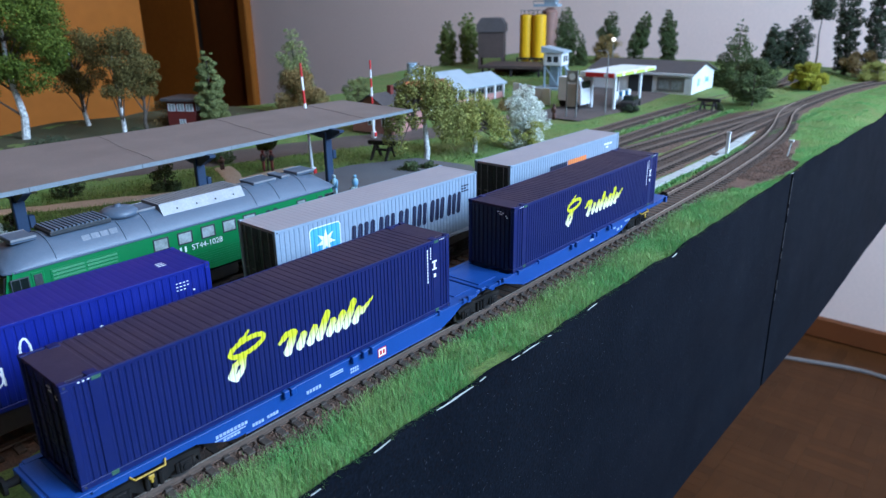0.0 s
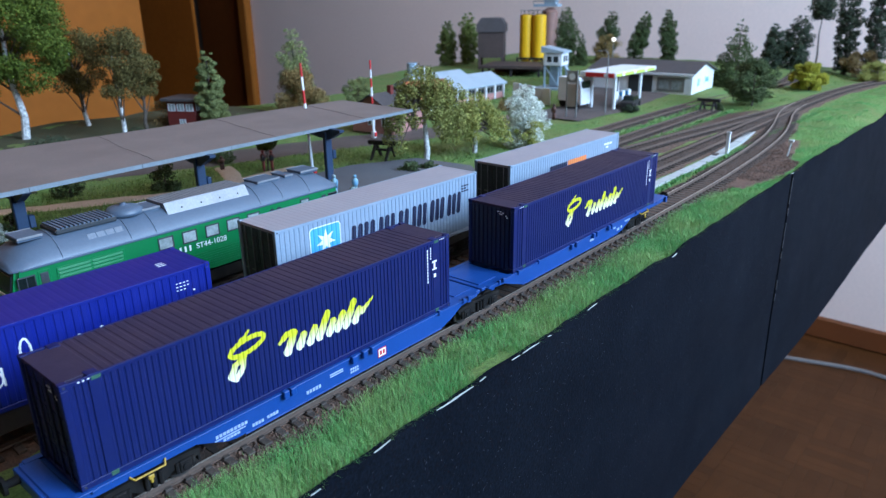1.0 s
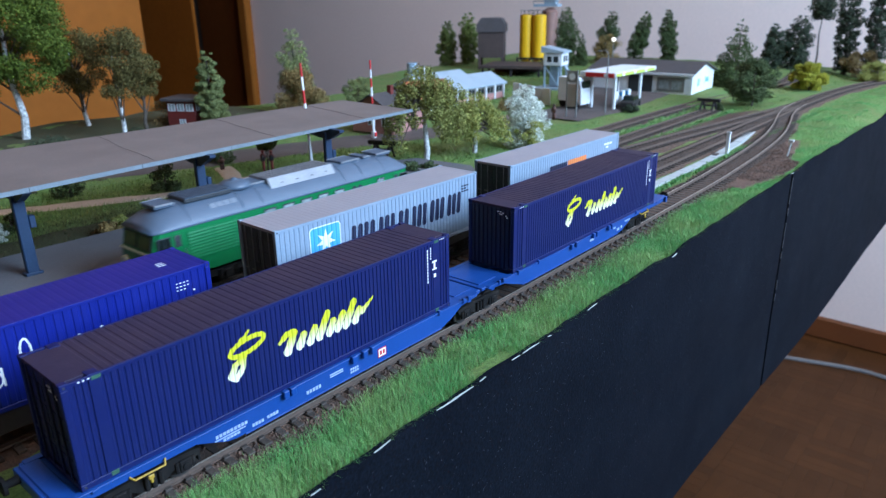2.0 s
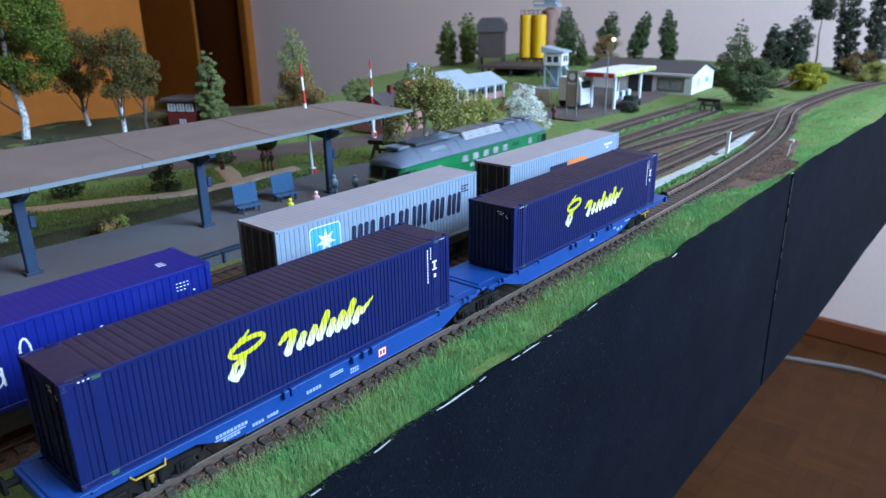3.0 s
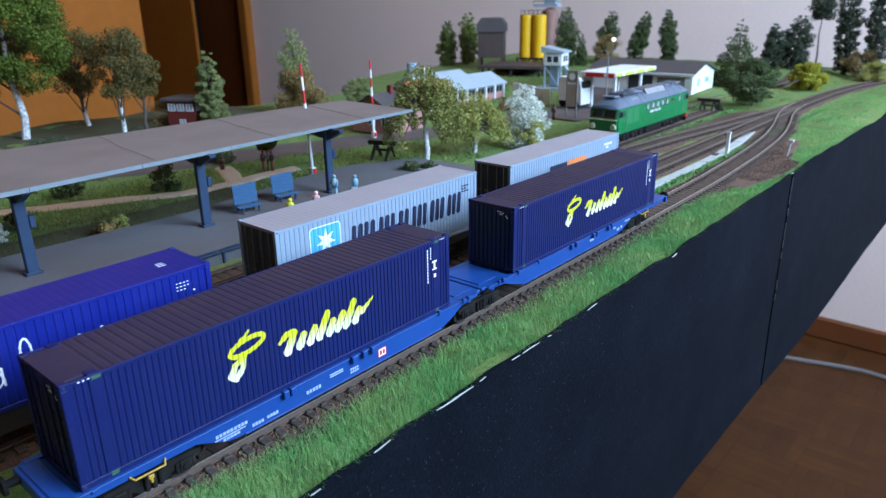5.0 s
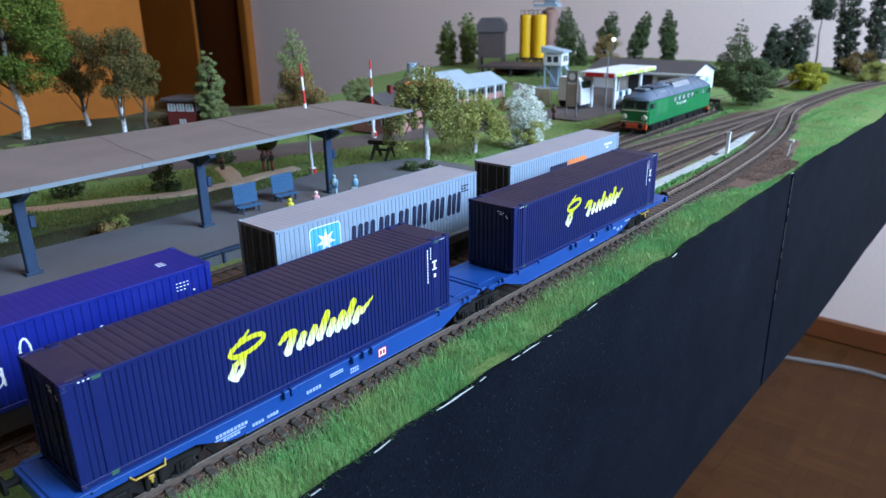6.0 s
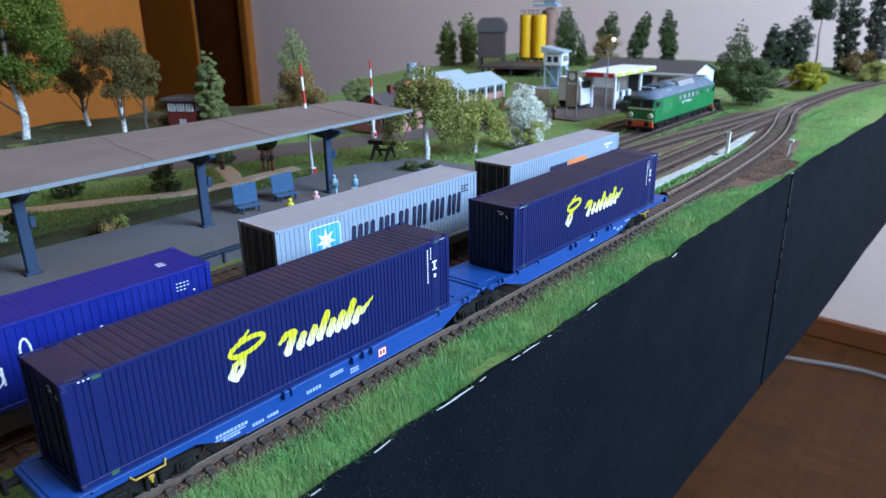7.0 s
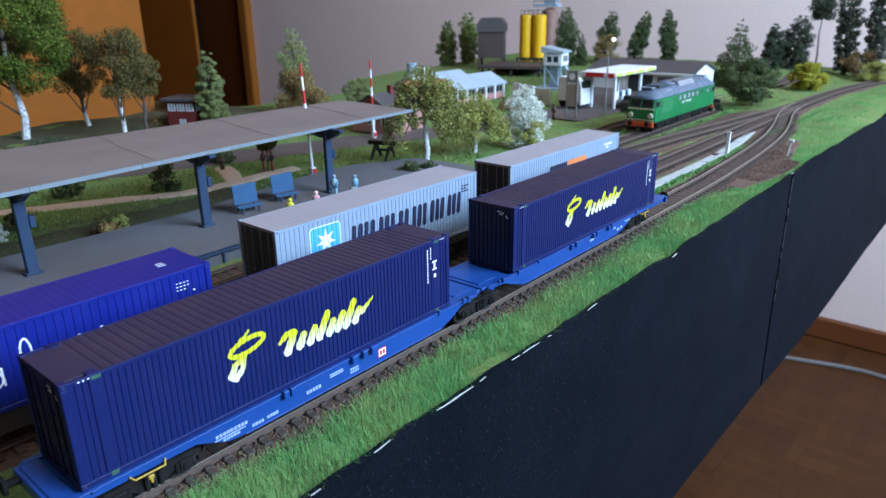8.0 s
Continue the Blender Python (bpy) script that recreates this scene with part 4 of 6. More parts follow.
# ---- locomotive ----
def locomotive():
    """Heavy six-axle diesel: local x from 0 (the end towards the viewer) to 195, rail level at z 0."""
    loco = thing("diesel_locomotive", at(35, 153, -9.5, 0.52), "green diesel locomotive with grey-blue roof and orange bufferbeams", "locomotive")
    L, h = 195.0, 17.0
    body = prism(BM(), [(0.8, 12.4), (L - 0.8, 12.4), (L - 0.2, 26), (L - 3.4, 39.6), (3.4, 39.6), (0.2, 26)], -h, h)
    bmesh.ops.bevel(body, geom=[e for e in body.edges if abs(e.verts[0].co.y - e.verts[1].co.y) < 0.1 and abs(e.verts[0].co.z - e.verts[1].co.z) > 2], offset=1.6, segments=3, affect="EDGES")
    b = part("body", body, LOCO_GREEN, loco, smooth=False)
    # roof: an arched sheet whose ends sink into the cab fronts
    bm = BM()
    rows = []
    xs = [1.6, 3.2, 6, 10, 16, 24, L - 24, L - 16, L - 10, L - 6, L - 3.2, L - 1.6]
    for x in xs:
        e = min(x, L - x)
        rise = 10.2 * min(1.0, 0.10 + 0.62 * min(1, e / 9) + 0.28 * smoothstep(6, 26, e))
        w = h + 0.35 - 2.2 * (1 - smoothstep(1.6, 6, e))
        row = [bm.verts.new((x, -w, 38.8))]
        for k in range(13):
            a = math.pi * k / 12
            c = math.cos(a)
            row.append(bm.verts.new((x, -w * c, 39.7 + rise * ((1 - abs(c) ** 2.6) ** 0.85))))
        row.append(bm.verts.new((x, w, 38.8)))
        rows.append(row)
    for a, c in zip(rows, rows[1:]):
        for k in range(len(a) - 1):
            bm.faces.new((a[k], c[k], c[k + 1], a[k + 1]))
    bm.faces.new(rows[0])
    bm.faces.new(rows[-1][::-1])
    roof = part("roof", bm, LOCO_ROOF, loco, smooth=True)
    part("gutter", box(BM(), 6, L - 6, -h - 0.6, -h - 0.1, 38.9, 39.9, 0.15), LOCO_ROOF, roof)
    part("gutter", box(BM(), 6, L - 6, h + 0.1, h + 0.6, 38.9, 39.9, 0.15), LOCO_ROOF, roof)
    # hatch with a perforated lid
    bm = prism(BM(), [(-12.2, 46.4), (-8.6, 51.9), (8.6, 51.9), (12.2, 46.4)], 80, 130, "yz")
    hatch = part("roof_hatch", bm, SILVER, loco, "silver raised roof hatch")
    for k in range(24):
        part("lid_rib", box(BM(), 81.5 + 2.0 * k, 82.5 + 2.0 * k, -8.2, 8.2, 51.8, 52.15), SILVER, hatch)
    for k in range(4):
        part("clip", box(BM(), 88.5 + 11.5 * k, 89.2 + 11.5 * k, -11.2, -10.6, 48.0, 48.9, 0.1), SOOT, hatch)
    bm = lathe(BM(), [(9.2, 49.2), (9.4, 51.0), (7.2, 52.8), (4.0, 53.6), (1.6, 53.9), (1.5, 54.8)], 63, 0, 28)
    part("roof_fan", bm, LOCO_ROOF, loco, smooth=True)
    grille = part("roof_grille", box(BM(), 26, 55, -9, 9, 49.0, 51.2, 0.4), SOOT, loco)
    for k in range(14):
        part("grille_bar", box(BM(), 27 + 2.0 * k, 28.1 + 2.0 * k, -8.6, 8.6, 51.1, 51.9), LOCO_ROOF, grille)
    for x in (24, 57, 70, 134, 150, 170):
        bm = BM()
        ring = [Vector((x, -17.35 * math.cos(math.pi * q / 16), 39.8 + 10.2 * (1 - abs(math.cos(math.pi * q / 16)) ** 2.6) ** 0.85)) for q in range(1, 16)]
        part("roof_seam", bent(bm, ring, 0.22, 5), LOCO_ROOF, roof)
    for x0, x1 in ((10, 21), (68, 79), (140, 156), (160, 166), (172, 186)):
        bm = box(BM(), x0, x1, -6.5, 6.5, 48.6, 50.9, 0.4)
        part("roof_panel", bm, LOCO_ROOF, loco)
        for s in (-1, 1):
            part("roof_strip", box(BM(), x0, x1, s * 6.6, s * 7.2, 50.0, 51.0, 0.1), SILVER, loco)
    for k in range(4):
        part("side_hatch", box(BM(), 38 + 4.4 * k, 42 + 4.4 * k, -2.3, 2.3, -0.3, 0.45, 0.15, m=Matrix.Translation((0, -13.0, 44.9)) @ Matrix.Rotation(radians(48), 4, "X")), PALE_ROOF, loco)
    # louvres and body side windows
    for s in (-1, 1):
        lv = part("louvre_panel", box(BM(), 20, 52, s * h, s * (h + 0.25), 20.0, 36.6, 0.1), LOCO_GREEN, loco)
        for k in range(9):
            z = 20.7 + 1.75 * k
            part("louvre", prism(BM(), [(s * (h + 0.2), z), (s * (h + 0.48), z + 0.2), (s * (h + 0.2), z + 1.5)], 20.8, 35.4, "yz"), LOCO_GREEN, lv)
            part("louvre", prism(BM(), [(s * (h + 0.2), z), (s * (h + 0.48), z + 0.2), (s * (h + 0.2), z + 1.5)], 36.4, 51.2, "yz"), LOCO_GREEN, lv)
        for k in range(7):
            part("side_rib", box(BM(), 62, 150, s * h, s * (h + 0.3), 14.6 + 1.3 * k, 15.0 + 1.3 * k), LOCO_GREEN, loco)
        wins = [(74.0, 8.6), (87.5, 8.6), (101.2, 8.6), (114.5, 8.6), (128, 8.6), (165.5, 7.0)] if s < 0 else [(60, 8.6), (82, 8.6), (104, 8.6), (126, 8.6)]
        for x, w in wins:
            bm = BM()
            for a, q, c0, d in ((x - w / 2, x + w / 2, 30.2, 30.9), (x - w / 2, x + w / 2, 36.3, 37.0), (x - w / 2, x - w / 2 + 0.7, 30.9, 36.3), (x + w / 2 - 0.7, x + w / 2, 30.9, 36.3)):
                box(bm, a, q, s * (h - 0.1), s * (h + 0.35), c0, d, 0.12)
            wf = part("side_window", bm, SOOT, loco)
            part("pane", box(BM(), x - w / 2 + 0.7, x + w / 2 - 0.7, s * (h - 0.1), s * (h + 0.12), 30.9, 36.3), PANE_PALE, wf)
        for x in (141, 146):
            part("porthole", tube(BM(), (x, s * (h - 0.1), 34.4), (x, s * (h + 0.3), 34.4), 1.9, 1.9, 16), SOOT, loco)
        for x0, sg in ((0, 1), (L, -1)):
            cw = part("cab_window", box(BM(), x0 + sg * 3.2, x0 + sg * 11.0, s * (h - 0.1), s * (h + 0.3), 29.6, 36.4, 0.3), SOOT, loco)
            for k in (0, 1):
                part("pane", box(BM(), x0 + sg * (3.8 + 3.5 * k), x0 + sg * (6.9 + 3.5 * k), s * (h + 0.1), s * (h + 0.38), 30.3, 35.8), GLASS_DARK, cw)
            door = part("cab_door", box(BM(), x0 + sg * 12.0, x0 + sg * 17.4, s * (h - 0.1), s * (h + 0.22), 13.4, 37.4, 0.15), LOCO_GREEN, loco)
            dw = part("door_window", box(BM(), x0 + sg * 12.9, x0 + sg * 16.5, s * (h + 0.05), s * (h + 0.4), 29.8, 36.2, 0.5), SOOT, door)
            part("grab_rail", tube(BM(), (x0 + sg * 18.3, s * (h + 0.7), 14.5), (x0 + sg * 18.3, s * (h + 0.7), 28), 0.25, 0.25, 6), SILVER, loco)
            part("step", box(BM(), x0 + sg * 12.4, x0 + sg * 17, s * (h - 3), s * (h + 0.1), 6.4, 7.2, 0.1), BOGIE, loco)
    # cab fronts
    for x0, sg in ((0, 1), (L, -1)):
        def f(x):
            return x0 + sg * x
        slope = math.degrees(math.atan2(3.2, 13.6)) * sg
        m = Matrix.Translation((f(0.2), 0, 26)) @ Matrix.Rotation(radians(slope), 4, "Y")
        for y0, y1 in ((-14.0, -0.7), (0.7, 14.0)):
            ws = part("windscreen", box(BM(), -0.5 if sg > 0 else -0.3, 0.3 if sg > 0 else 0.5, y0, y1, 3.4, 11.6, 0.3, m=m), SOOT, loco)
            part("pane", box(BM(), -0.62 if sg > 0 else 0.3, -0.3 if sg > 0 else 0.62, y0 + 0.7, y1 - 0.7, 4.0, 11.0, 0.1, m=m), GLASS_DARK, ws)
        part("front_stripe", box(BM(), f(-0.5), f(0.4), -16.2, 16.2, 27.0, 28.2, 0.2), CREAM, loco, "cream trim strip")
        part("front_stripe", box(BM(), f(-0.4), f(0.9), -16.2, 16.2, 14.6, 15.3, 0.2), CREAM, loco, "cream trim strip")
        for y in (-12.2, 12.2):
            hl = part("headlight", lathe_x(f(0.6), f(-1.7), y, 20.2, 3.1), CREAM, loco, "round headlight in a cream ring", smooth=False)
            part("lens", lathe_x(f(-1.6), f(-1.95), y, 20.2, 2.3), LENS, hl)
        part("top_lamp", lathe_x(f(4.6), f(2.6), 0, 41.6, 1.0), LOCO_ROOF, loco)
        part("buffer_beam", box(BM(), f(-1.4), f(1.4), -16.2, 16.2, 7.0, 13.0, 0.4), BEAM_ORANGE, loco, "orange-red buffer beam")
        for s in (-1, 1):
            bm = lathe_x(f(-1.2), f(-4.5), s * 10.2, 11.0, 2.0)
            part("buffer", bm, BOGIE, loco)
            part("buffer_head", lathe_x(f(-4.5), f(-5.6), s * 10.2, 11.0, 3.0), BOGIE, loco)
            part("snow_guard", prism(BM(), [(f(-0.8), 2.0), (f(0.6), 2.0), (f(0.6), 7.2), (f(-0.8), 7.2)], s * 4, s * 15.6), BOGIE, loco)
        part("coupler", box(BM(), f(-7), f(1), -1.8, 1.8, 5.6, 8.4, 0.3), BOGIE, loco)
    # running gear
    part("underframe", box(BM(), 4, L - 4, -14, 14, 9.4, 12.5, 0.3), BOGIE, loco)
    tank = part("fuel_tank", box(BM(), 76, 119, -15.2, 15.2, 3.4, 12.0, 1.2, 2), BOGIE, loco)
    for xc in (44, 151):
        bg = part("bogie", box(BM(), xc - 28, xc + 28, -11, 11, 5.6, 9.6, 0.3), BOGIE, loco)
        for s in (-1, 1):
            bm = prism(BM(), [(xc - 30, 9.8), (xc + 30, 9.8), (xc + 30, 7.4), (xc + 25, 6.2), (xc - 25, 6.2), (xc - 30, 7.4)], s * 12.2, s * 14.4)
            part("side_frame", bm, BOGIE, bg)
            bm = BM()
            for k in (-21, 0, 21):
                box(bm, xc + k - 3, xc + k + 3, s * 13.4, s * 15.6, 3.4, 8.6, 0.5)
                for q in (-5.4, 5.4):
                    tube(bm, (xc + k + q, s * 14.6, 3.8), (xc + k + q, s * 14.6, 9.4), 1.3, 1.3, 8)
            part("axle_box", bm, BOGIE, bg)
        for k in (-21, 0, 21):
            wheel_set(xc + k, bg, 6.0)
    # number on the body side
    tx = bpy.data.curves.new("number", "FONT")
    tx.body, tx.size, tx.align_x = "ST44-1028", 4.3 * MM, "LEFT"
    tob = new("number_source", tx)
    dg = bpy.context.evaluated_depsgraph_get()
    me = bpy.data.meshes.new_from_object(tob.evaluated_get(dg))
    bpy.data.objects.remove(tob)
    me.materials.clear()
    finish(me, WHITE_PRINT, False)
    place("number", me, loco, "white painted number", at(90.3, -h - 0.34, 26.0, 0, 90))
    bars("operator_mark", [(80.6 + 2.8 * k, 81.7 + 2.8 * k, 26.0, 29.0) for k in range(3)], WHITE_PRINT, loco, -h - 0.4, "short row of white bars")
    return loco


def lathe_x(xa, xb, y, z, r):
    return tube(BM(), (xa, y, z), (xb, y, z), r, r * 0.94, 20)


LOCO = locomotive()


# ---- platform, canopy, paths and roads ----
# Turf darkened so its colour holds the shade of canopy and trees.
SHADED_TURF = material("shaded_olive_turf", (0.050, 0.052, 0.018), 0.9, second=(0.070, 0.058, 0.022), scale=25, fine=900, grain=0.3, bump=0.6, bump_scale=900)


def ribbon(name, ctrl, width, lift, mat, label, category, step=12.0, ragged=1.5, thick=0.0):
    """A strip of made ground that follows the terrain along a soft line."""
    pts = curve_points([(x, y, 0) for x, y in ctrl], step)
    cols = np.linspace(-0.5, 0.5, 9)
    verts, faces = [], []
    for i, (x, y, _, h) in enumerate(pts):
        nx, ny = -math.sin(h), math.cos(h)
        w = width(x) if callable(width) else width
        for u in cols:
            e = ragged * noise.noise((x / 11, y / 11, u * 9)) if abs(u) > 0.45 else 0
            px, py = x + nx * (u * w + e), y + ny * (u * w + e)
            verts.append((px, py, ground_z(px, py) + lift - (1.2 if abs(u) > 0.45 else 0)))
    n = len(cols)
    for i in range(len(pts) - 1):
        for j in range(n - 1):
            a = i * n + j
            faces.append((a, a + n, a + n + 1, a + 1))
    return tagged(cloud(name, verts, faces, mat, smooth=True), label, category, kind="structure")


ribbon("road", [(60, 640), (150, 560), (260, 485), (390, 437), (500, 402), (600, 365), (720, 345), (860, 322), (960, 345), (1080, 395), (1300, 430)], 68, 1.6, ROAD, "brown-grey weathered model road", "road", ragged=3)
ribbon("path", [(20, 470), (118, 416), (172, 388), (228, 358), (268, 350), (302, 350), (338, 354), (372, 350)], 18, 1.2, SAND, "pale sandy footpath through grass", "path")
ribbon("path", [(290, 345), (308, 385), (322, 420)], 17, 1.4, SAND, "pale sandy footpath joining the road", "path")
# This lawn strip carries the canopy's shade in its colour.
ribbon("lawn", [(-200, 312), (60, 306), (180, 302), (290, 318)], 56, 0.9, SHADED_TURF, "lawn behind the platform, canopy shade put into its colour", "grass", ragged=4)
ribbon("yard", [(430, 108), (620, 112), (780, 112), (940, 112)], lambda x: 60 - 18 * smoothstep(700, 940, x), 1.0, BALLAST, "brown ballast between the yard tracks", "gravel", ragged=4)
ribbon("forecourt", [(760, 300), (860, 296), (960, 300), (1050, 300)], 74, 2.0, ROAD, "grey asphalt filling station forecourt", "pavement", ragged=2)
ribbon("dirt_patch", [(505, -19), (545, -25), (590, -28), (640, -18), (690, -10), (735, -2)], lambda x: 36 - 16 * smoothstep(600, 640, x) - 18 * (1 - smoothstep(505, 560, x)), 1.2, RED_DIRT, "reddish-brown bare gravel patch", "gravel", ragged=3)


# Dark strip paints the trees' shade onto the bank.
ribbon("lawn", [(60, 590), (200, 596), (330, 640), (470, 650), (560, 640)], 280, 0.9, SHADED_TURF, "bank beneath the trees, shade put into its olive colour", "grass", ragged=6)


def concrete_strip():
    w = thing("concrete_walkway", at(0, 0, -4.4), "pale weathered concrete cable duct beside the rails", "walkway")
    pts = curve_points([(300, 31.5, 0), (470, 31.5, 0), (600, 31.5, 0), (680, 37, 0), (760, 46, 0)], 23.0)
    for a, b in zip(pts, pts[1:]):
        m = at((a[0] + b[0]) / 2, (a[1] + b[1]) / 2, random.uniform(-0.2, 0.2), math.degrees(math.atan2(b[1] - a[1], b[0] - a[0])))
        part("slab", box(BM(), -11.2, 11.2, -4.2, 4.2, -2, 1.9, 0.35), CONCRETE, w, m=m)
    p = thing("marker_post", at(626, 27, -4.5), "short white square marker post", "post")
    part("shaft", box(BM(), -1.5, 1.5, -1.5, 1.5, 0, 21, 0.3), WHITE_WALL, p)
    part("cap", prism(BM(), [(-1.8, 21), (1.8, 21), (1.2, 22.6), (-1.2, 22.6)], -1.8, 1.8), CONCRETE, p)
    s = thing("track_sign", at(645, -22, -5.2), "small leaning white track sign on a thin post", "sign")
    part("shaft", tube(BM(), (0, 0, 0), (3.0, -1.5, 17), 0.8, 0.8, 8), CONCRETE, s)
    part("plate", box(BM(), 0.6, 5.6, -3.6, 0.6, 15.6, 17.6, 0.2), CONCRETE, s)
    b = thing("cable_box", at(612, 33, -2.4), "small dark lid on the concrete duct", "lid")
    part("lid", box(BM(), -4, 4, -2.4, 2.4, 0, 0.9, 0.2), BUNKER, b)


concrete_strip()


def platform():
    p = thing("station_platform", at(0, 0, 0), "low grey asphalt platform with a stone edge", "platform")
    out = [(-420, 173), (430, 179), (446, 200), (440, 262), (380, 291), (330, 292), (200, 272), (-420, 286)]
    part("deck", prism(BM(), out, -14.5, -5.0, "xy"), PLATFORM, p)
    for k in range(24):
        x = -150 + 24.2 * k
        y = 173 + (x + 420) * 6 / 850
        part("edge_stone", box(BM(), x, x + 23.8, y - 1.6, y + 3.2, -6.0, -4.6, 0.25), STEEL_BLUE, p)
        part("edge_post", box(BM(), x + 1, x + 2.4, y - 1.2, y + 0.2, -13.5, -6.6, 0.1), STEEL_BLUE, p)
    c = thing("platform_canopy", at(0, 0, -5.0), "long weathered brown platform canopy on blue steel posts", "canopy")
    # roof slab: a shallow pitch that falls towards the rails
    bm = BM()
    n = 9
    rows = []
    for k in range(n):
        t = k / (n - 1)
        x = -120 + 525 * t
        yf, yr = 196 + 38 * t, 330 - 4 * t
        sag = 0.6 * noise.noise((x / 60, 3, 3))
        rows.append([bm.verts.new((x, yf, 53.5 + sag)), bm.verts.new((x, (yf + yr) / 2, 54.6 + sag)), bm.verts.new((x, yr, 55.2 + sag)), bm.verts.new((x, yr, 53.8 + sag)), bm.verts.new((x, (yf + yr) / 2, 53.2 + sag)), bm.verts.new((x, yf, 51.9 + sag))])
    for a, b in zip(rows, rows[1:]):
        for k in range(6):
            bm.faces.new((a[k], b[k], b[(k + 1) % 6], a[(k + 1) % 6]))
    bm.faces.new(rows[0][::-1])
    bm.faces.new(rows[-1])
    roof = part("roof", bm, CANOPY_TOP, c)
    for k in range(8):
        t0, t1 = k / 8, (k + 1) / 8
        m = [(-120 + 525 * t, 196 + 38 * t) for t in (t0, t1)]
        part("edge_strip", prism(BM(), [(m[0][0], m[0][1] - 0.9), (m[1][0] - 0.3, m[1][1] - 0.9), (m[1][0] - 0.3, m[1][1] + 0.2), (m[0][0], m[0][1] + 0.2)], 51.6, 54.1, "xy"), CANOPY_EDGE, roof)
    for k in range(5):
        x = -40 + 96 * k
        t = (x + 120) / 525
        bm = BM()
        y0, y1 = 197 + 38 * t, 329 - 4 * t
        prev = None
        for j in range(9):
            u = j / 8
            q = Vector((x + 14 * u + 4 * noise.noise((k, u * 3, 0)), y0 + (y1 - y0) * u, 54.0 + 1.55 * min(1, u * 1.1) + 0.15))
            if prev:
                tube(bm, prev, q, 0.12, 0.12, 5)
            prev = q
        part("felt_seam", bm, BUNKER, roof)
    for x, y in ((-37, 229), (76, 230), (189, 230.5), (302, 231)):
        post = part("post", box(BM(), x - 3.2, x + 3.2, y - 2.0, y + 2.0, 0, 49, 0.5), STEEL_BLUE, c)
        part("foot", box(BM(), x - 4.6, x + 4.6, y - 3.4, y + 3.4, 0, 1.6, 0.3), STEEL_BLUE, post)
        part("speaker_box", box(BM(), x + 3.3, x + 6.6, y - 2.4, y + 2.4, 27, 34, 0.4), STEEL_BLUE, post)
        part("bracket", prism(BM(), [(y - 18, 51.9), (y + 60, 53.2), (y + 60, 51.4), (y + 6, 44), (y - 6, 44), (y - 18, 50.2)], x - 2.2, x + 2.2, "yz"), STEEL_BLUE, post)
    part("beam", prism(BM(), [(-118, 246), (402, 250), (402, 254), (-118, 250)], 49.4, 52.6, "xy"), STEEL_BLUE, c)


CONCRETE_DARK = material("grey_edge_stone", (0.20, 0.21, 0.22), 0.8, scale=90, grain=0.15, bump=0.3)
platform()


def bench(x, y, rz):
    b = thing("platform_bench", at(x, y, -5.0, rz), "blue slatted platform bench with a high back", "bench", "platform benches")
    for k in range(5):
        part("back_slat", box(BM(), 1.5 + 0.35 * k, 2.3 + 0.35 * k, -9.5, 9.5, 6.0 + 2.85 * k, 8.82 + 2.85 * k, 0.12), BENCH_BLUE, b)
    for k in range(3):
        part("seat_slat", box(BM(), -6.2 + 2.4 * k, -4.1 + 2.4 * k, -9.5, 9.5, 4.6, 5.3, 0.2), BENCH_BLUE, b)
    for s in (-6.5, 6.5):
        part("leg", prism(BM(), [(-5.5, 0), (-4.3, 0), (-3.6, 4.4), (1.6, 4.4), (2.4, 0), (3.6, 0), (4.6, 19.5), (3.6, 19.5), (2.2, 5.2), (-5.5, 4.6)], s - 0.5, s + 0.5), STEEL_BLUE, b)


bench(228, 238, 84)
bench(265, 242, 84)


def figure(x, y, z, rz, seated=False, tone=0, h=20.0):
    """A tiny plain plastic figurine: one moulded shape with no features."""
    k = h / 20.0
    bm = BM()
    if seated:
        box(bm, -1.6, 4.2, -2.2, 2.2, 5.0, 7.2, 0.8, 2)
        box(bm, 3.0, 4.6, -2.2, 2.2, 0, 6.0, 0.6, 2)
        lathe(bm, [(1.6, 6.4), (2.5, 9.5), (2.7, 12.2), (1.4, 13.6), (0.9, 14.0)], 0, 0, 12)
        bmesh.ops.create_icosphere(bm, subdivisions=2, radius=1.55, matrix=Matrix.Translation((0, 0, 15.2)))
    else:
        for s in (-1, 1):
            tube(bm, (0, s * 1.2, 0), (0, s * 1.0, 9.6 * k), 1.1, 1.3, 8)
            tube(bm, (0.4, s * 2.7, 15 * k), (1.8, s * 3.0, 9.6 * k), 0.8, 0.6, 7)
        lathe(bm, [(1.7, 9.0 * k), (2.3, 11.5 * k), (2.8, 14.6 * k), (1.6, 16.2 * k), (0.9, 16.8 * k)], 0, 0, 12)
        bmesh.ops.create_icosphere(bm, subdivisions=2, radius=1.6, matrix=Matrix.Translation((0, 0, 18.2 * k)))
    ob = part("figurine", bm, FIG[tone], None, smooth=True, m=at(x, y, z, rz))
    tagged(ob, FIG_LABEL[tone], "figurine", "platform figurines")


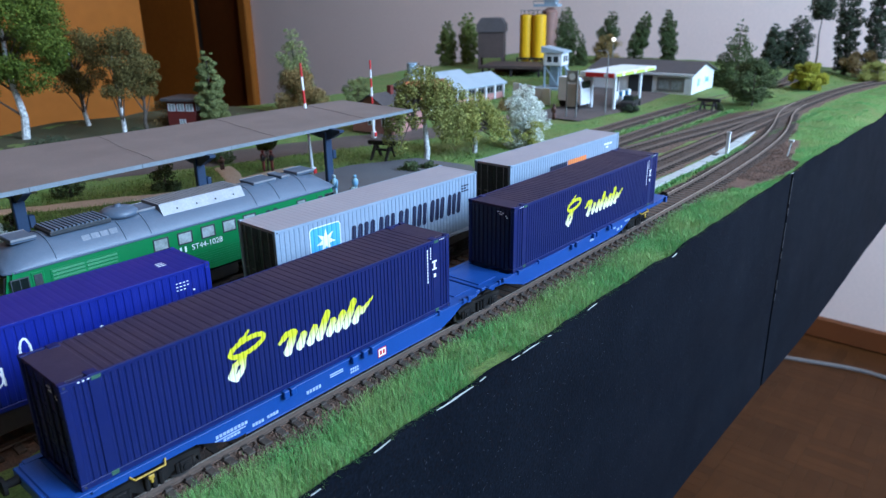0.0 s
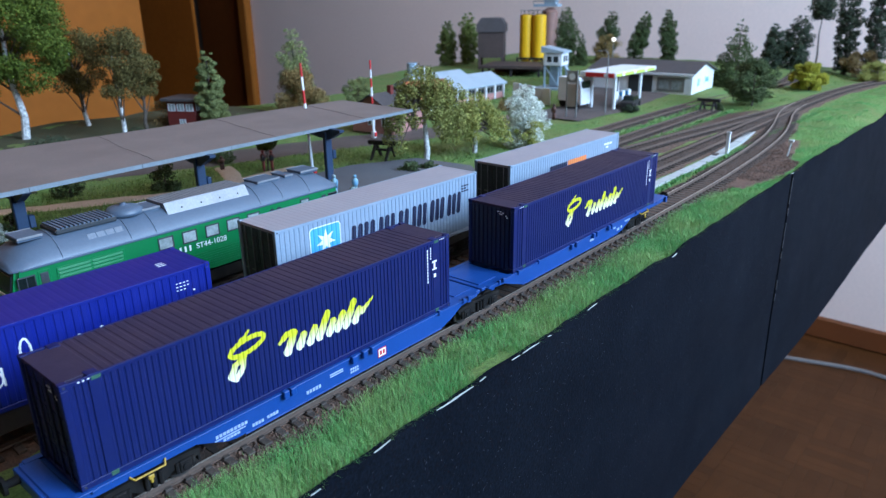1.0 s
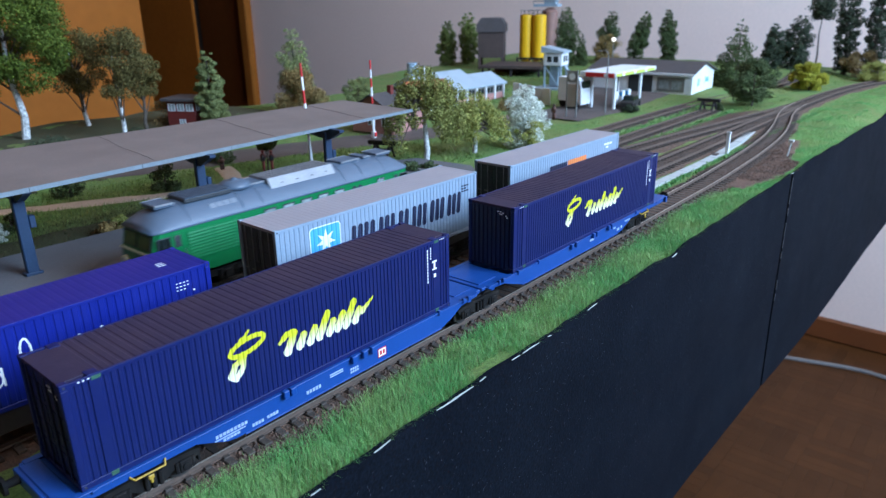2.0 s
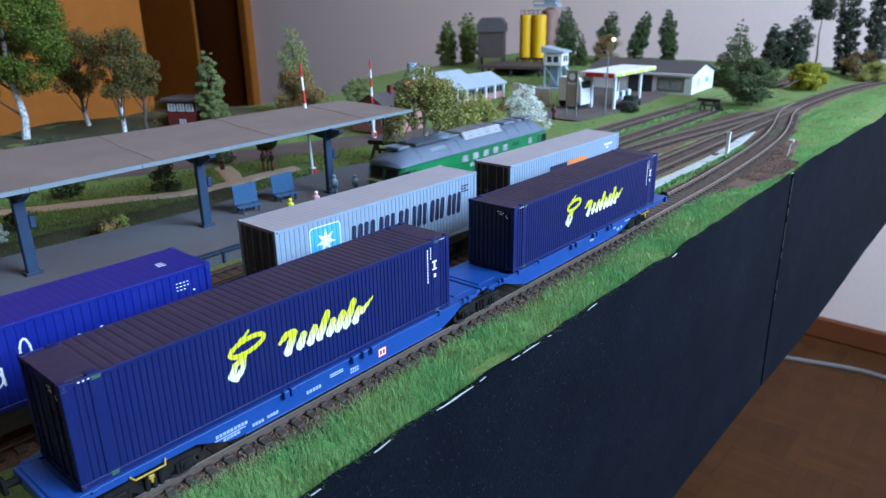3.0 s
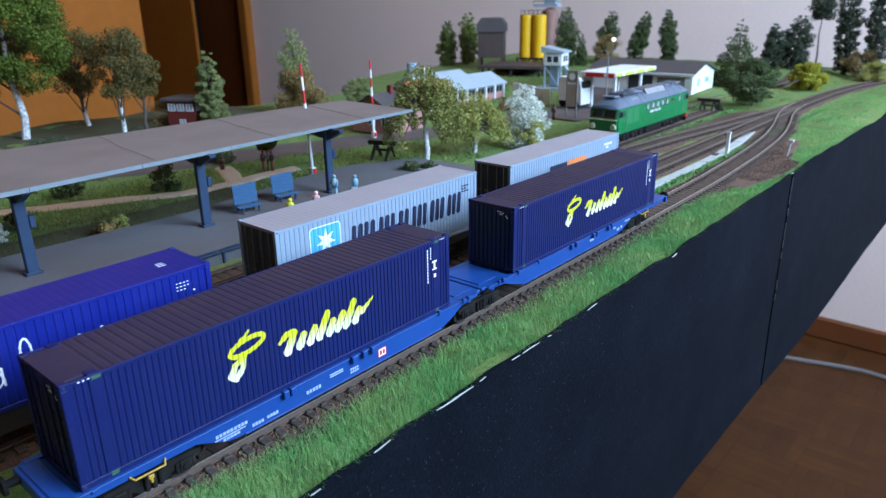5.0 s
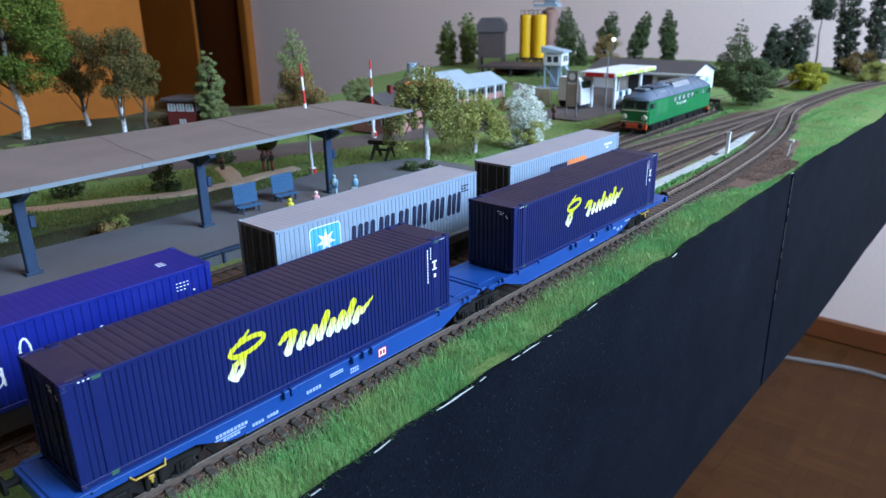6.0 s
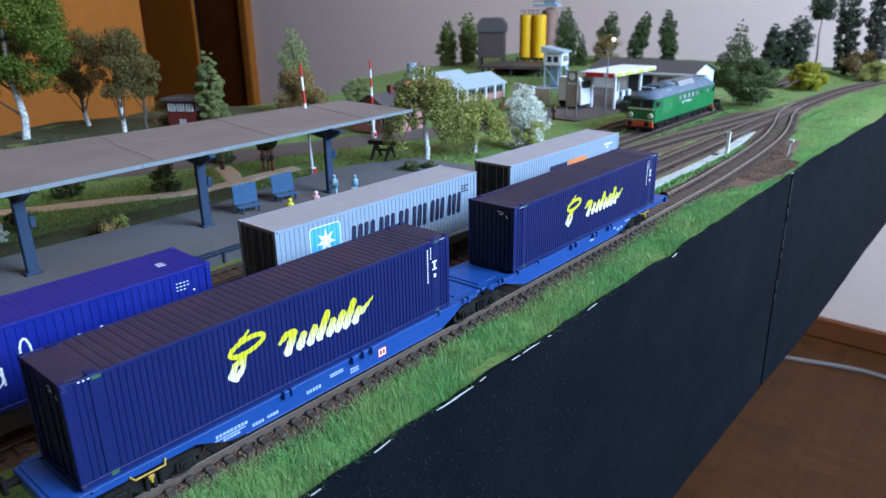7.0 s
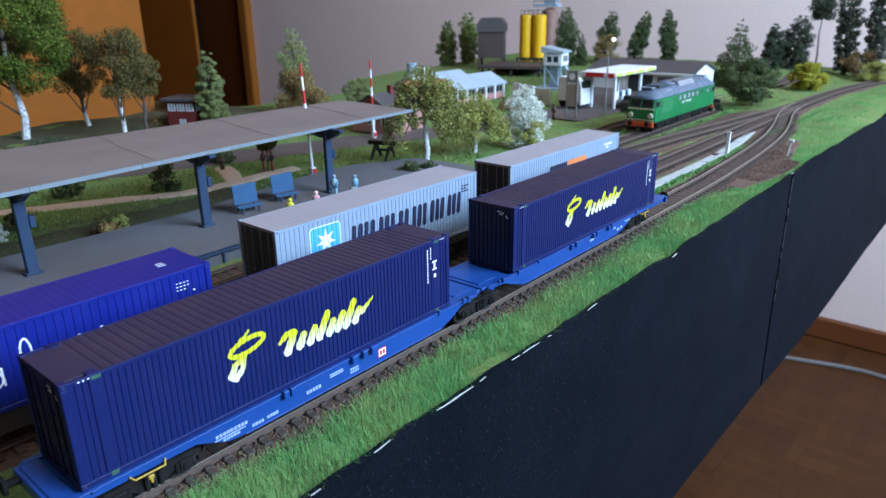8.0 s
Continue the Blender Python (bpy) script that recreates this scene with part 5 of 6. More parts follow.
FIG = [material("light_blue_plastic", (0.12, 0.30, 0.45), 0.6, second=(0.50, 0.40, 0.12), scale=160, amount=0.8, bump=0),
       material("pale_pink_plastic", (0.62, 0.22, 0.25), 0.6, second=(0.75, 0.72, 0.68), scale=200, amount=0.9, bump=0),
       material("yellow_cap_plastic", (0.60, 0.55, 0.05), 0.6, bump=0),
       material("dark_brown_plastic", (0.10, 0.045, 0.035), 0.6, bump=0),
       material("dark_and_red_plastic", (0.03, 0.03, 0.035), 0.6, second=(0.55, 0.06, 0.03), scale=120, amount=1.0, bump=0)]
FIG_LABEL = ["tiny light blue plastic figurine on the platform", "tiny pink plastic figurine with a white cap", "tiny yellow plastic figurine on the platform", "tiny dark brown plastic figurine by the road", "tiny dark plastic figurine with a red bag"]
figure(291, 213, -5, 200, tone=0, h=19.5)
figure(308, 208, -5, 160, True, tone=0)
figure(256, 193, -5, 180, tone=1, h=17)
figure(234, 195, -5, 180, tone=2, h=16)
figure(746, 294, -11.2, 180, tone=3, h=21)
figure(333, 363, -12.0, 150, tone=4, h=21)
figure(339, 358, -12.0, 150, tone=4, h=20)
figure(310, 398, -11.2, 90, tone=3, h=13)


def barrier(x, y, z, h, tilt, label):
    b = thing("crossing_barrier", at(x, y, z, 0), label, "barrier", "level crossing barriers")
    part("housing", box(BM(), -2.4, 2.4, -2.4, 2.4, 0, 8, 0.5), WHITE_PRINT, b)
    d = Vector((math.sin(radians(tilt)) * -0.6, math.sin(radians(tilt)) * 0.8, math.cos(radians(tilt))))
    n = 8
    for k in range(n):
        part("pole_stripe", tube(BM(), d * (8 + (h - 8) * k / n), d * (8 + (h - 8) * (k + 1) / n), 1.5 - 0.06 * k, 1.5 - 0.06 * (k + 1), 10), (WHITE_PRINT if k % 2 == 0 or k < 3 else RED_PRINT), b)
    part("counterweight", box(BM(), -1.8, 1.8, -4, -1.6, 2, 7, 0.4), RED_PRINT, b)


barrier(350, 311, -12.5, 102, 2.2, "raised red and white striped crossing barrier")
barrier(517, 400, -12, 89, 0.4, "raised red and white striped crossing barrier by the road")


def buffer_stop(x, y, z, rz, label):
    b = thing("buffer_stop", at(x, y, z, rz), label, "buffer stop", "timber buffer stops")
    for s in (-8.2, 8.2):
        part("brace", prism(BM(), [(-13, 0), (-10, 0), (1.6, 15.5), (-1.0, 16.5)], s - 1.2, s + 1.2), DARK_TIMBER, b)
        part("brace", prism(BM(), [(10, 0), (12.6, 0), (1.8, 16.5), (-0.8, 15.5)], s - 1.2, s + 1.2), DARK_TIMBER, b)
    part("beam", box(BM(), -3.0, 1.4, -16, 16, 14.2, 18.4, 0.4), DARK_TIMBER, b)
    part("tie_beam", box(BM(), -2, 2, -9, 9, 8.0, 10, 0.3), DARK_TIMBER, b)


buffer_stop(940, 161, -13.0, 0, "dark tarred timber buffer stop at the track end")
buffer_stop(445, 313, -12.8, 18, "dark tarred timber buffer stop on the grass")


# ---- buildings ----
def window(parent, p, w, h, axis, sign, frame_mat=None, glass=None):
    """A framed window lying on a wall; p is its lower corner, axis the wall's normal."""
    frame_mat, glass = frame_mat or WHITE_WALL, glass or GLASS_DARK
    x, y, z = p
    bm = BM()
    f = max(0.7, w * 0.09)
    for a0, a1, z0, z1 in ((0, w, 0, f), (0, w, h - f, h), (0, f, f, h - f), (w - f, w, f, h - f), (w / 2 - f / 2, w / 2 + f / 2, f, h - f)):
        if axis == "x":
            box(bm, x - 0.1 * sign, x + 0.6 * sign, y + a0, y + a1, z + z0, z + z1)
        else:
            box(bm, x + a0, x + a1, y - 0.1 * sign, y + 0.6 * sign, z + z0, z + z1)
    wf = part("window", bm, frame_mat, parent)
    bm = BM()
    if axis == "x":
        box(bm, x - 0.1 * sign, x + 0.3 * sign, y + f, y + w - f, z + f, z + h - f)
    else:
        box(bm, x + f, x + w - f, y - 0.1 * sign, y + 0.3 * sign, z + f, z + h - f)
    part("pane", bm, glass, wf)


def gabled(parent, x0, x1, y0, y1, eave, ridge, wall, roof, along="y", over=3.0, thick=1.4):
    """Walls with two gables and a roof of two slabs."""
    if along == "y":
        mid = (x0 + x1) / 2
        part("wall", prism(BM(), [(x0, 0), (x1, 0), (x1, eave), (mid, ridge), (x0, eave)], y0, y1), wall, parent)
        k = (ridge - eave) / (mid - x0)
        for a, b in ((x0 - over, mid), (x1 + over, mid)):
            za = eave - k * over
            part("roof", prism(BM(), [(a, za), (a, za + thick), (b, ridge + thick), (b, ridge)], y0 - over, y1 + over), roof, parent)
    else:
        mid = (y0 + y1) / 2
        part("wall", prism(BM(), [(y0, 0), (y1, 0), (y1, eave), (mid, ridge), (y0, eave)], x0, x1, "yz"), wall, parent)
        k = (ridge - eave) / (mid - y0)
        for a, b in ((y0 - over, mid), (y1 + over, mid)):
            za = eave - k * over
            part("roof", prism(BM(), [(a, za), (a, za + thick), (b, ridge + thick), (b, ridge)], x0 - over, x1 + over, "yz"), roof, parent)


def filling_station():
    s = thing("filling_station", at(0, 0, -10.0), "white filling station with a grey roof and shop front", "building")
    x0, x1, y0, y1 = 1055, 1146, 231, 410
    gabled(s, x0, x1, y0, y1, 36, 50, WHITE_WALL, ROOF_DARK, "y", 5)
    part("eave_board", box(BM(), x0 - 6.8, x0 - 5.2, y0 - 5, y1 + 5, 31.8, 35.6, 0.3), WHITE_WALL, s)
    window(s, (x0, y0 + 12, 6), 46, 22, "x", -1, GREY_POLE, PANE_PALE)
    # Flat dark panel stands in for the garage's shaded interior.
    part("garage_opening", box(BM(), x0 - 0.6, x0 + 0.4, y0 + 66, y0 + 108, 0, 30), SOOT, s)
    window(s, (x0 + 22, y0, 14), 9, 13, "y", -1, WHITE_WALL, SKY_PRINT)
    window(s, (x0 + 52, y0, 17), 18, 11, "y", -1, WHITE_WALL, SKY_PRINT)
    c = thing("station_canopy", at(0, 0, -10.0), "flat white filling station canopy with red and lime edges", "canopy")
    cx0, cx1, cy0, cy1 = 852, 985, 262, 318
    slab = part("slab", box(BM(), cx0, cx1, cy0, cy1, 46, 52, 0.5), WHITE_WALL, c)
    part("red_sign", box(BM(), cx0 - 1, cx0 - 0.1, cy0 + 2, cy0 + 46, 45.2, 51.2, 0.2), RED_PRINT, slab, "red sign band")
    part("sign_square", box(BM(), cx0 - 1.5, cx0 - 1.05, cy0 + 12, cy0 + 17, 45.8, 50.4, 0.2), WHITE_PRINT, slab)
    part("lime_band", box(BM(), cx0 + 2, cx1 - 6, cy0 - 0.9, cy0 - 0.1, 46.6, 51.0, 0.2), LIME_STRIPE, slab, "lime green edge band")
    for k in range(3):
        part("white_band", box(BM(), cx0 + 20 + 36 * k, cx0 + 26 + 36 * k, cy0 - 1.3, cy0 - 0.95, 46.6, 51.0, 0.1), WHITE_PRINT, slab)
    for x in (868, 950):
        for y in (270, 306):
            part("column", box(BM(), x - 2.0, x + 2.0, y - 2.0, y + 2.0, 0, 46, 0.5), WHITE_WALL, c)
    for x in (905, 925, 945):
        p = thing("fuel_pump", at(x, 286, -9.2), "white and blue fuel pump on the forecourt", "fuel pump", "fuel pumps")
        part("cabinet", box(BM(), -4, 4, -3, 3, 0, 19, 0.6), WHITE_WALL, p)
        part("panel", box(BM(), -4.4, -3.95, -2.4, 2.4, 11, 17, 0.2), SKY_PRINT, p)
        part("base", box(BM(), -5.5, 5.5, -4.5, 4.5, -1, 1.2, 0.3), CONCRETE_DARK, p)
    car = thing("parked_car", at(905, 262, -9.4, 12), "small dark parked model car", "car")
    part("body", prism(BM(), [(-24, 3), (-25, 8), (-16, 10), (15, 10), (24, 9), (24.5, 3)], -9.5, 9.5), DARK_SILL, car)
    part("cabin", prism(BM(), [(-15, 10), (-9, 15), (8, 15), (14, 10)], -8.4, 8.4), GLASS_DARK, car)
    part("cabin_roof", box(BM(), -8.6, 7.6, -8.2, 8.2, 14.8, 15.6, 0.3), DARK_SILL, car)
    for wx in (-15, 15):
        for wy in (-9.6, 9.6):
            part("wheel", tube(BM(), (wx, wy - 0.9, 3.4), (wx, wy + 0.9, 3.4), 3.4, 3.4, 16), BOGIE, car)


def lorry():
    t = thing("delivery_lorry", at(860, 324, -9.6, 262), "white box lorry parked by the road", "lorry")
    part("cab", prism(BM(), [(-6, 5), (-6, 40), (-3, 43), (10, 43), (15, 30), (16, 5)], -13, 13), WHITE_WALL, t)
    part("windscreen", box(BM(), 13.4, 15.6, -11, 11, 28, 38, 0.4, m=Matrix.Identity(4)), GLASS_DARK, t)
    part("box_body", box(BM(), -26, -7, -14, 14, 9, 43, 0.8), WHITE_WALL, t)
    part("chassis", box(BM(), -25, 13, -9, 9, 4, 8.5, 0.4), BOGIE, t)
    for x in (6, -18):
        for s in (-11.5, 11.5):
            part("wheel", tube(BM(), (x, s - 1.6, 5.5), (x, s + 1.6, 5.5), 5.5, 5.5, 18), BOGIE, t)


def sign_board():
    s = thing("price_sign", at(778, 287, -11.0, 0), "tall grey framed sign panel beside the road", "sign")
    for y in (-7.5, 7.5):
        part("post", box(BM(), -0.9, 0.9, y - 0.9, y + 0.9, 0, 62, 0.2), GREY_POLE, s)
    part("panel", box(BM(), -0.7, 0.7, -6.5, 6.5, 14, 44, 0.3), SIGN_TAN, s)
    part("panel", box(BM(), -0.7, 0.7, -6.5, 6.5, 46, 61, 0.3), GREY_POLE, s)
    part("emblem", tube(BM(), (-0.8, 0, 53.5), (-1.1, 0, 53.5), 4.6, 4.6, 18), WHITE_PRINT, s)


SIGN_TAN = material("tan_sign_panel", (0.33, 0.27, 0.23), 0.6)


def street_lamp(x, y, z, h, reach, lit):
    l = thing("street_lamp", at(x, y, z), "grey street lamp with a curved arm" if not lit else "grey street lamp with a round lit globe", "street lamp", "street lamps")
    part("mast", tube(BM(), (0, 0, 0), (0, 0, h - 6), 1.3, 0.8, 8), GREY_POLE, l)
    if reach:
        part("arm", bent(BM(), [(0, 0, h - 6), (0.5, 2, h - 2), (1.5, 6, h), (2.5, reach, h - 1)], 0.7), GREY_POLE, l)
        part("head", box(BM(), 1.2, 4, reach - 1, reach + 6, h - 2.4, h - 0.4, 0.5), GREY_POLE, l)
    else:
        bm = BM()
        bmesh.ops.create_icosphere(bm, subdivisions=3, radius=3.6, matrix=Matrix.Translation((0, 0, h)))
        part("globe", bm, GLOW, l, "white glowing globe", smooth=True)


GLOW = bpy.data.materials.new("lit_globe")
GLOW.use_nodes = True
gb = GLOW.node_tree.nodes["Principled BSDF"]
gb.inputs["Base Color"].default_value = (0.9, 0.9, 0.88, 1)
gb.inputs["Emission Color"].default_value = (1.0, 0.97, 0.9, 1)
gb.inputs["Emission Strength"].default_value = 1.6

filling_station()
lorry()
sign_board()
street_lamp(839, 268, -11, 84, 12, False)
street_lamp(1120, 404, -11, 82, 0, True)


def works():
    f = thing("factory_hall", at(835, 545, -11.0, 0), "low factory hall with pale blue saw roofs and red panels", "building")
    part("wall", box(BM(), -62, 62, -62, 62, 0, 22, 0.5), RED_WALL, f)
    for k in range(2):
        y0 = -66 + 66 * k
        part("roof", prism(BM(), [(y0, 22), (y0, 24), (y0 + 33, 40), (y0 + 66, 24), (y0 + 66, 22)], -66, 66, "yz"), ROOF_BLUE, f)
    for k in range(6):
        y = -60 + 22 * k
        part("pilaster", box(BM(), -64.4, -61.8, y, y + 3, 0, 22, 0.3), WHITE_WALL, f)
        window(f, (-62.2, y + 4, 9), 16, 11, "x", -1, GREY_POLE, GLASS_DARK)
    for k in range(6):
        x = -62 + 24.2 * k
        part("pilaster", box(BM(), x, x + 3, -64.4, -61.8, 0, 22, 0.3), WHITE_WALL, f)
        if k < 5:
            window(f, (x + 4.4, -62.2, 9.5), 18.4, 11.5, "y", -1, GREY_POLE, GLASS_DARK)
            part("brick_panel", box(BM(), x + 3.2, x + 24, -62.9, -61.9, 0, 9, 0.2), PINK_WALL, f)
    part("pipe", tube(BM(), (-48, 40, 24), (-48, 40, 58), 8, 8, 18), STEEL_GREY, f)
    part("pipe", tube(BM(), (-34, 46, 24), (-34, 46, 52), 5, 5, 18), STEEL_GREY, f)
    w = thing("boundary_wall", at(880, 418, -11, -24), "white rendered boundary wall along the yard", "wall")
    for k in range(5):
        part("wall_panel", box(BM(), -1.6, 1.6, -52 + 21 * k, -32 + 21 * k, 0, 24 - (k % 2) * 1.5, 0.5), WHITE_WALL, w)
    # silos
    s = thing("silo_plant", at(1253, 661, -9.0, 12), "pair of yellow silos on a dark steel frame", "silo")
    for y in (14.6, -14.6):
        bm = lathe(BM(), [(2.5, 12), (14.2, 32), (14.2, 116), (13.2, 118), (2, 120)], 0, y, 28)
        silo = part("silo", bm, YELLOW_SILO, s, smooth=False)
        for z in (58, 78, 98):
            part("band", lathe(BM(), [(14.25, z), (14.6, z + 0.2), (14.6, z + 1.2), (14.25, z + 1.4)], 0, y, 28), YELLOW_SILO, silo)
        part("top_rail", lathe(BM(), [(12.6, 126.6), (13.0, 126.6), (13.0, 127.4), (12.6, 127.4)], 0, y, 16), DARK_TIMBER, silo)
        for q in range(8):
            cx, cy = 12.8 * math.cos(q * math.pi / 4), y + 12.8 * math.sin(q * math.pi / 4)
            part("rail_post", tube(BM(), (cx, cy, 117.5), (cx, cy, 127), 0.5, 0.5, 5), DARK_TIMBER, silo)
    for x in (-15, 15):
        for y in (-28, 0, 28):
            part("leg", box(BM(), x - 1.6, x + 1.6, y - 1.6, y + 1.6, 0, 31, 0.2), DARK_TIMBER, s)
        part("brace", bent(BM(), [(x, -28, 4), (x, 0, 26), (x, 28, 4)], 1.0), YELLOW_SILO, s)
        part("girder", box(BM(), x - 2, x + 2, -30, 30, 28, 31.5, 0.3), DARK_TIMBER, s)
    t = thing("mixing_tower", at(1300, 648, -9.0, 12), "pinkish-brown round tower with a blue-grey head", "tower")
    part("drum", lathe(BM(), [(16, 0), (16, 122), (16.8, 122.4), (16.8, 124), (14, 127), (6, 132)], 0, 0, 28), BROWN_TANK, t)
    part("gantry", box(BM(), -14, 14, -20, 34, 134, 139, 0.5), STEEL_GREY, t)
    part("head_house", box(BM(), -10, 10, -14, 12, 139, 152, 0.6), STEEL_GREY, t)
    part("gantry_rail", bent(BM(), [(-14, -20, 139), (-14, -20, 145), (-14, 34, 145), (-14, 34, 139)], 0.8), GREY_POLE, t)
    b = thing("bunker_tower", at(1225, 748, -9.0, 30), "dark brown boarded bunker tower with a hipped top", "tower")
    part("shaft", box(BM(), -24, 24, -28, 28, 30, 84, 0.6), BUNKER, b)
    part("hood", prism(BM(), [(-31, 84), (31, 84), (31, 100), (21, 113), (-21, 113), (-31, 100)], -27, 27, "yz"), ROOF_DARK, b)
    for x in (-22, 22):
        for y in (-25, 25):
            part("leg", box(BM(), x - 2.5, x + 2.5, y - 2.5, y + 2.5, 0, 30, 0.3), BUNKER, b)
    # control cabin on stilts
    c = thing("control_cabin", at(1030, 466, -11.0, 8), "white control cabin on blue stilts with glazed sides", "cabin")
    part("cabin_wall", box(BM(), -15, 15, -17, 17, 42, 64, 0.5), WHITE_WALL, c)
    part("cabin_roof", prism(BM(), [(-21, 63.6), (21, 63.6), (21, 74), (-21, 66)], -18, 18, "yz"), ROOF_BLUE, c)
    window(c, (-15, -13, 45), 26, 15, "x", -1, WHITE_WALL, GLASS_DARK)
    window(c, (-11, -17, 46), 22, 15, "y", -1, WHITE_WALL, GLASS_DARK)
    part("stair_tower", box(BM(), -7, 7, -8, 8, 5, 42, 0.5), STEEL_GREY, c)
    for x in (-13, 13):
        for y in (-15, 15):
            part("stilt", box(BM(), x - 1.4, x + 1.4, y - 1.4, y + 1.4, 0, 42, 0.2), STEEL_GREY, c)
        part("brace", bent(BM(), [(x, -15, 2), (x, 15, 40)], 0.9), STEEL_GREY, c)
    part("stair", prism(BM(), [(-18, 42), (-21, 42), (-50, 0), (-46, 0)], -10, -2, "yz"), STEEL_GREY, c)
    part("plinth", box(BM(), -24, 24, -36, 30, 0, 5, 0.4), STEEL_GREY, c)
    d = thing("loading_deck", at(1150, 640, -9.0, 20), "dark timber loading deck beneath the silos", "platform")
    part("deck", box(BM(), -50, 60, -70, 56, 20, 26, 0.5), BUNKER, d)
    part("back_wall", box(BM(), 52, 56, -68, 54, 0, 20, 0.5), BUNKER, d)
    for x in (-45, 0, 55):
        for y in (-64, -8, 50):
            part("leg", box(BM(), x - 2, x + 2, y - 2, y + 2, 0, 20, 0.3), DARK_TIMBER, d)


works()


def houses():
    h = thing("crossing_house", at(560, 408, -11.0, 6), "small red brick crossing house with a dark roof", "house")
    gabled(h, -22, 40, -16, 48, 27, 45, PINK_WALL, ROOF_DARK, "x", 5)
    window(h, (-22, -9, 9), 11, 15, "x", -1)
    window(h, (-22, 12, 9), 11, 15, "x", -1)
    window(h, (-12, -16, 9), 10, 15, "y", -1)
    part("door", box(BM(), 14, 24, -16.5, -15.8, 0, 21, 0.2), BUNKER, h)
    part("chimney", box(BM(), 8, 14, 10, 16, 38, 54, 0.3), RED_WALL, h)
    o = thing("gate_house", at(694, 478, -11.0, -20), "cream cottage with an orange tiled roof", "house")
    gabled(o, -26, 34, -24, 26, 22, 44, CREAM, ROOF_RED, "x", 4)
    window(o, (-26, -6, 8), 12, 12, "x", -1)
    window(o, (-14, -24, 8), 12, 12, "y", -1)
    window(o, (8, -24, 8), 12, 12, "y", -1)
    part("dormer", box(BM(), -20, -8, -16, -4, 26, 38, 0.4), BUNKER, o)
    y = thing("garden_wall", at(655, 372, -11.0, -38), "low cream garden wall on a white kerb", "wall")
    part("wall_body", box(BM(), -1.5, 1.5, -40, 30, 3, 19, 0.4), CREAM, y)
    part("kerb", box(BM(), -14, 0, -46, 34, 0, 3, 0.3), CONCRETE, y)
    g = thing("signal_hut", at(414, 628, ground_z(414, 628) - 2, 30), "dark red signal box with white windows and flat roof", "hut")
    part("hut_wall", box(BM(), -17, 17, -19, 19, 0, 38, 0.4), RED_WALL, g)
    part("hut_roof", box(BM(), -22, 22, -24, 24, 38, 42, 0.6), ROOF_DARK, g)
    for k in range(3):
        window(g, (-17, -17 + 12 * k, 26), 9.5, 9, "x", -1, WHITE_WALL, PANE_PALE)
    for k in range(2):
        window(g, (-14 + 15 * k, -19, 26), 12, 9, "y", -1, WHITE_WALL, PANE_PALE)
    window(g, (-17, -5, 8), 8, 8, "x", -1, WHITE_WALL, PANE_PALE)


houses()


# ---- trees and shrubs ----
RNG = np.random.default_rng(7)


def leaves(centres, radii, count, size, flat=0.8):
    """Small leaf flakes on the skins of many clumps: arrays of corners and faces."""
    centres, radii = np.asarray(centres, float), np.asarray(radii, float)
    pick = RNG.choice(len(centres), count, p=radii ** 2 / (radii ** 2).sum())
    d = RNG.normal(size=(count, 3))
    d /= np.linalg.norm(d, axis=1)[:, None]
    p = centres[pick] + d * (radii[pick] * RNG.uniform(0.55, 1.08, count))[:, None] * np.array([1, 1, flat])
    a = RNG.normal(size=(count, 3))
    a /= np.linalg.norm(a, axis=1)[:, None]
    b = np.cross(a, d + 0.5 * RNG.normal(size=(count, 3)))
    b /= np.linalg.norm(b, axis=1)[:, None] + 1e-9
    s = size * RNG.uniform(0.55, 1.35, count)[:, None]
    verts = np.stack([p - a * s * 0.5, p + b * s * 0.38, p + a * s * 0.5, p - b * s * 0.38], 1).reshape(-1, 3)
    return verts, np.arange(count * 4).reshape(-1, 4)


